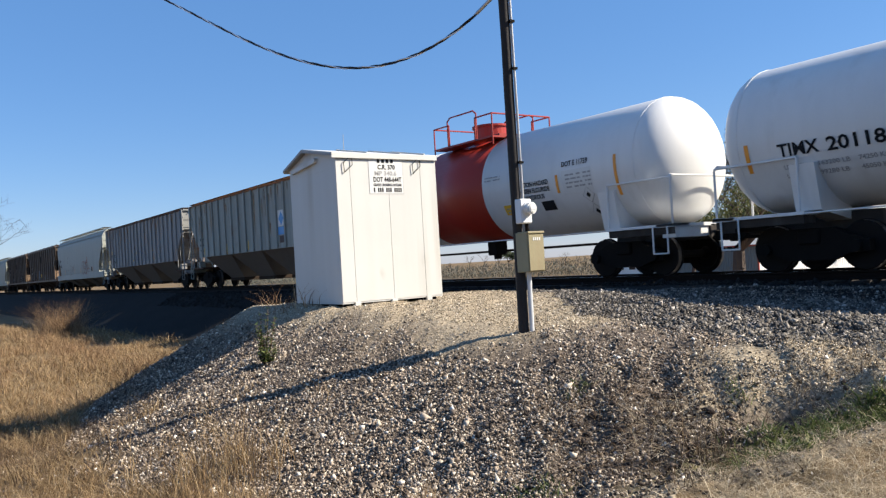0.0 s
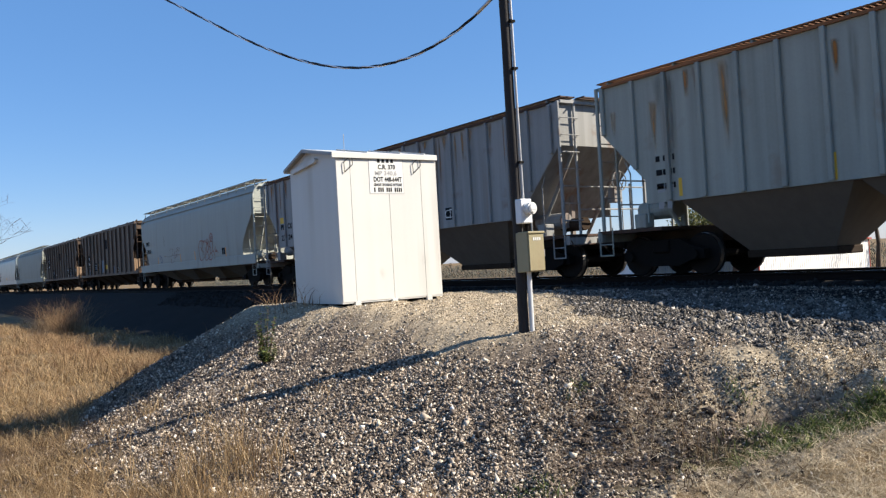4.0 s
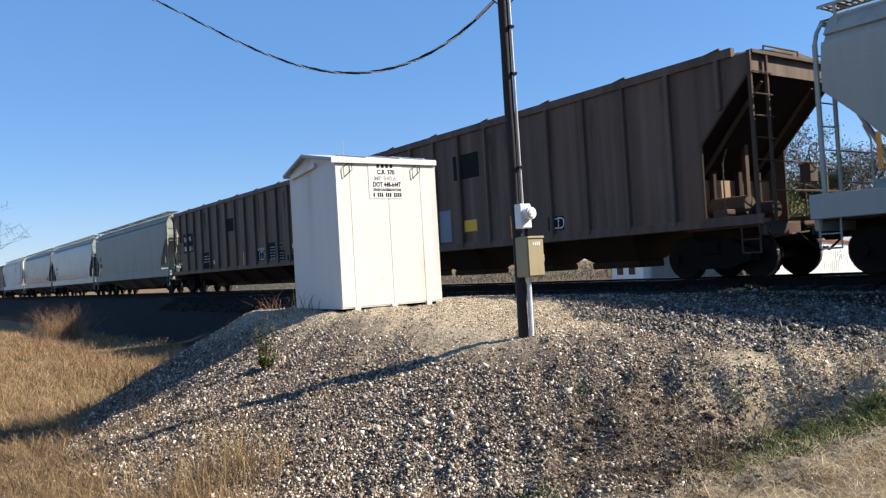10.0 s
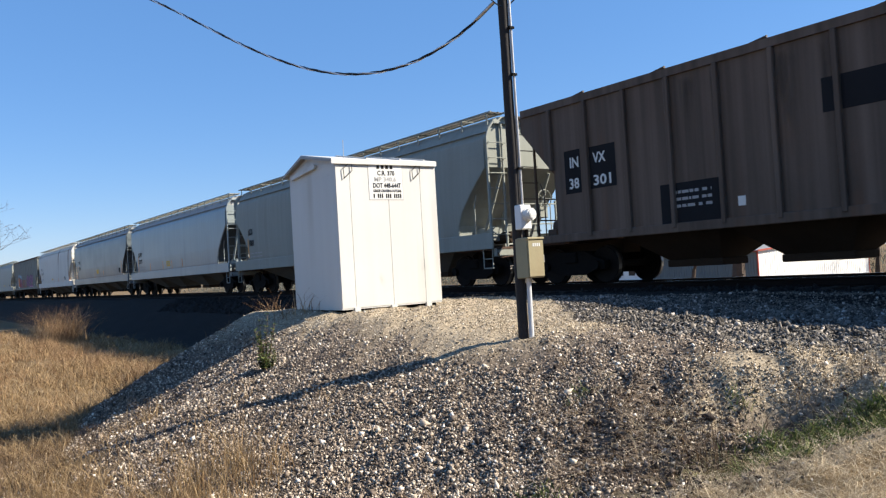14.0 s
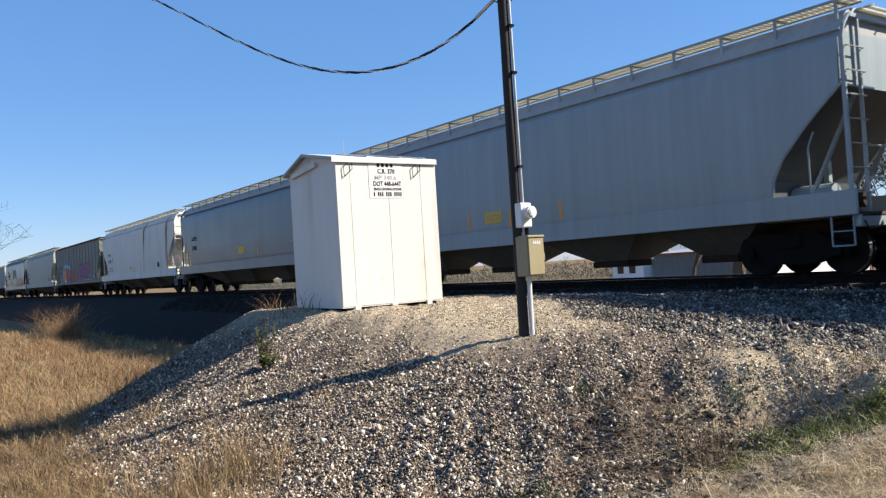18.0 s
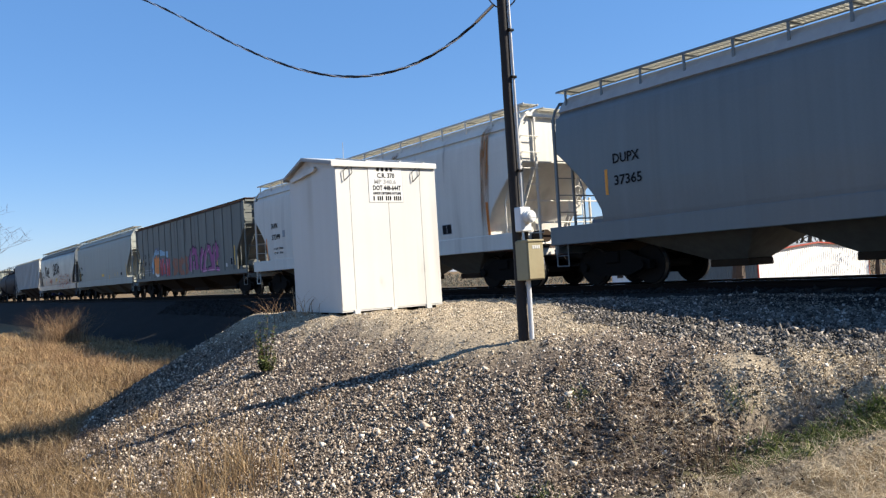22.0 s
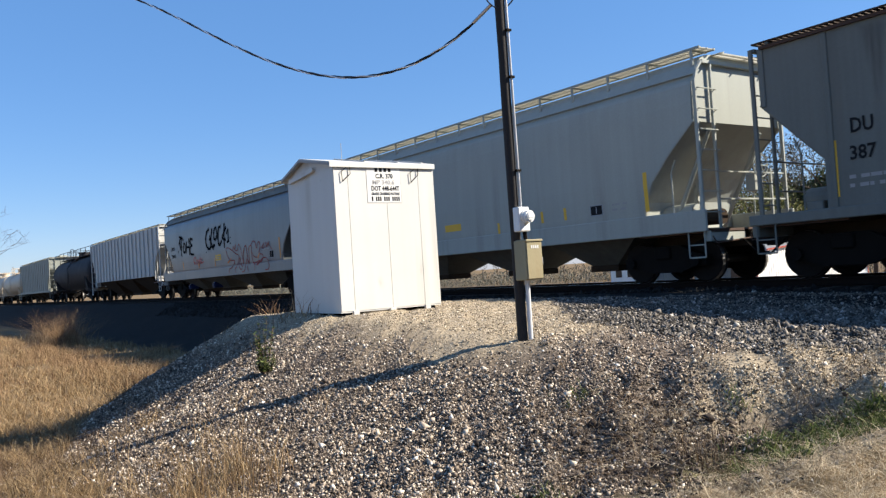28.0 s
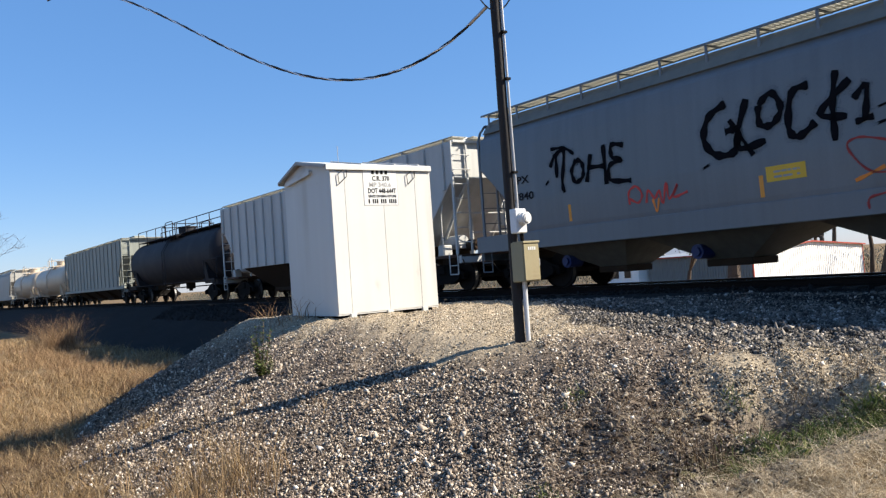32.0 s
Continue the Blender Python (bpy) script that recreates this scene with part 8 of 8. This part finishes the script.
def tree(x, y, tall, seed, label, leaf=None, leaves=0, spread=0.42, levels=4, name="tree", trunk=0.28, leafsize=0.10, first=0.28):
    """A tapered trunk that forks into limbs and twigs; leaves in loose clumps at the twigs' ends."""
    rnd = random.Random(seed)
    t = new(name)
    z0 = hz(x, y)
    t.location = (x, y, z0 - 0.1)
    tagged(t, label, "tree")
    segs, tips = [], []

    def grow(p, d, length, r, lvl):
        n = 3
        for i in range(n):
            d = (d + Vector((rnd.uniform(-1, 1), rnd.uniform(-1, 1), rnd.uniform(-0.4, 0.7))) * 0.16).normalized()
            q = p + d * length / n
            r2 = r * 0.86
            segs.append((p, q, r, r2, lvl))
            p, r = q, r2
            if lvl >= levels - 1:
                tips.append(p)
        if lvl < levels:
            for k in range(3 if lvl else 4):
                a = rnd.uniform(0, 6.28)
                nd = (d * rnd.uniform(0.6, 1.0) + Vector((math.cos(a), math.sin(a), rnd.uniform(-0.1, 0.5))) * spread * 1.9).normalized()
                grow(p, nd, length * rnd.uniform(0.58, 0.82), r * rnd.uniform(0.55, 0.72), lvl + 1)

    grow(Vector((0, 0, 0)), Vector((rnd.uniform(-0.08, 0.08), rnd.uniform(-0.08, 0.08), 1)), tall * first, trunk, 0)
    bm = bmesh.new()
    tw = bmesh.new()
    for p, q, r, r2, lvl in segs:
        rod(bm if lvl < 2 else tw, p, q, max(r, 0.008), 7 if lvl < 2 else 4, max(r2, 0.006))
    part("trunk", bm, B["bark"], t)
    tagged(part("branchwork", tw, B["bark"], t), kind="stuff")
    if leaves:
        ps = np.array([tuple(p) for p in tips])
        c = ps[RNG.integers(0, len(ps), leaves)] + RNG.normal(0, 0.22 + 0.012 * tall, (leaves, 3))
        quad = np.array([(-1, 0, 0), (0, -0.45, 0.1), (1, 0, 0), (0, 0.45, 0.1)], float)
        v = np.einsum("nij,kj->nki", rotations(leaves), quad) * (leafsize * RNG.uniform(0.6, 1.4, leaves))[:, None, None] + c[:, None, :]
        f = np.arange(leaves * 4).reshape(-1, 4)
        me = bpy.data.meshes.new("crown")
        me.from_pydata(v.reshape(-1, 3).tolist(), [], f.tolist())
        me.materials.append(leaf)
        o = new("crown", me)
        o.parent = t
        tagged(o, kind="stuff")
    return t


tree(-35.2, 45.0, 6.4, 11, "small tree with thin yellow-green leaves by the track", LEAF, 4200, 0.5, 4, trunk=0.20, leafsize=0.10, first=0.40)
tree(-28.3, 40.0, 12.0, 17, "wide nearly bare oak with a forked dark trunk", LEAF, 2200, 0.50, 4, trunk=0.50, leafsize=0.09, first=0.24)
tree(-46.0, 80.0, 11.0, 14, "half-bare tree beside the metal buildings", LEAF, 1800, 0.5, 4, trunk=0.22, first=0.3)
for i, (x, y, h, s) in enumerate(((-45.0, 79.0, 17.5, 21), (-52.0, 86.0, 13.0, 22), (-31.0, 88.0, 14.0, 23), (-24.0, 74.0, 13.0, 24), (-61.0, 90.0, 12.0, 25), (-17.0, 80.0, 12.5, 26))):
    tree(x, y, h, s, "tall leafy tree behind the buildings", LEAF_DARK, 7000, 0.45, 4, trunk=0.35, leafsize=0.20)
tree(-88.5, 5.4, 17.0, 31, "pale bare tree standing alone in the field", None, 0, 0.5, 5, trunk=0.22)
for i in range(14):
    a = i * 1.7
    tree(-120 - 14 * i, 150 + 26 * math.sin(a) + 6 * i, 9 + 2.5 * math.sin(a * 2.1), 40 + i, "bare winter tree on the far skyline", LEAF_DARK if i % 3 == 0 else None, 900 if i % 3 == 0 else 0, 0.5, 3, trunk=0.25, leafsize=0.35)

for i, (x, y) in enumerate(((-61.8, 86.0), (-55.2, 80.0), (-59.3, 90.0), (-51.3, 82.0), (-46.2, 77.0), (-50.8, 88.0), (-44.1, 81.0), (-43.9, 87.0), (-39.0, 79.0), (-36.0, 84.0))):
    tree(x, y, 18.0 + 1.6 * math.sin(i * 2.3), 60 + i, "tall bare grey tree beyond the buildings", LEAF_GREY, 2600, 0.40, 4, trunk=0.30, leafsize=0.13, first=0.30)


def far_woods():
    """A grey winter wood along the skyline across the track: stems, twigs and a haze of small leaves."""
    n = 9000
    x, y = RNG.uniform(-330, 40, n), RNG.uniform(96, 128, n)
    top = 3.0 + 0.9 * wave(x, y * 0.2, 9.0, 2.0) + 0.6 * wave(x, y * 0.3, 3.1, 5.0)
    z = np.full(n, -3.4)
    stems = blades(x, y, np.clip(top, 1.2, 6) * RNG.uniform(0.3, 0.9, n), np.full(n, 0.03), RNG.uniform(0.2, 1.4, n), 3, z)
    m = 26000
    x, y = RNG.uniform(-330, 40, m), RNG.uniform(96, 128, m)
    top = np.clip(3.0 + 0.9 * wave(x, y * 0.2, 9.0, 2.0) + 0.6 * wave(x, y * 0.3, 3.1, 5.0), 1.8, 8)
    twig = blades(x, y, RNG.uniform(0.4, 1.1, m), np.full(m, 0.06), RNG.uniform(0.4, 2.2, m), 3, -3.4 + top * RNG.uniform(0.15, 0.95, m))
    # colours lightened to carry the haze of the distance
    wood = ramp_mat("winter_wood", [(0.0, (0.05, 0.055, 0.045)), (0.45, (0.09, 0.093, 0.078)), (0.8, (0.14, 0.138, 0.12)), (1.0, (0.09, 0.11, 0.075))], 0.9, 0.0, 2.0)
    stuff("far_woods", *join(stems, twig), wood, "grey-brown winter woods on the skyline", "woods")


far_woods()


def fence():
    f = new("picket_fence")
    tagged(f, "low pale wooden fence across the track", "fence")
    me = bpy.data.meshes.new("picket")
    bm = bm_box(-0.07, 0.07, -0.015, 0.015, 0, 1.15)
    bm.to_mesh(me)
    bm.free()
    me.materials.append(B["fence_wood"])
    for i in range(130):
        x = -58 - i * 0.24
        shared("picket", me, f, pose(x, 58 + 0.05 * math.sin(i), hz(x, 58) - 0.05 + 0.02 * math.sin(i * 2.7)))
    for z in (0.3, 0.9):
        part("fence_rail", bm_box(-89.5, -57.8, 58.02, 58.06, hz(-70, 58) + z, hz(-70, 58) + z + 0.09), B["fence_wood"], f)


fence()


def parked_car():
    c = new("parked_car")
    c.location = (-27.0, 56.0, hz(-27, 56))
    tagged(c, "dark parked pickup beside the barn", "car")
    bm = bmesh.new()
    prism(bm, [(-2.6, 0.45), (2.6, 0.45), (2.65, 0.95), (1.3, 1.08), (0.75, 1.72), (-0.8, 1.72), (-1.0, 1.1), (-2.6, 1.1)], "y", -0.9, 0.9)
    part("body", bm, B["car_dark"], c)
    part("side_window", bm_box(-0.75, 0.75, -0.915, -0.9, 1.12, 1.6), B["glass_dark"], c)
    for x in (-1.7, 1.65):
        for y in (-0.88, 0.88):
            w = part("wheel", rod(bmesh.new(), (x, y - 0.12, 0.38), (x, y + 0.12, 0.38), 0.38, 18), B["tyre"], c)
            part("rim", rod(bmesh.new(), (x, y - 0.13, 0.38), (x, y + 0.13, 0.38), 0.2, 12), M["steel"], w)


parked_car()


# ---- what moves ----
def motions():
    for car, u in CARS:
        walk(car, [(t, pose(u + SPEED * (t - 19.0), TRACK_Y, 0)) for t in (0, 8, 16, 24, 32)])
    # the wheels roll without slipping; wheels in the same place of their bogie share one turn
    first = {}
    for w, d in WHEELS:
        if d not in first:
            step = 1 / 15
            walk(w, [(k * step, pose(d, 0, 0.457) @ Matrix.Rotation(SPEED / 0.457 * k * step, 4, "Y")) for k in range(481)])
            first[d] = w.animation_data
        else:
            a = w.animation_data_create()
            w.rotation_mode = "QUATERNION"
            a.action = first[d].action
            a.action_slot = first[d].action_slot


motions()
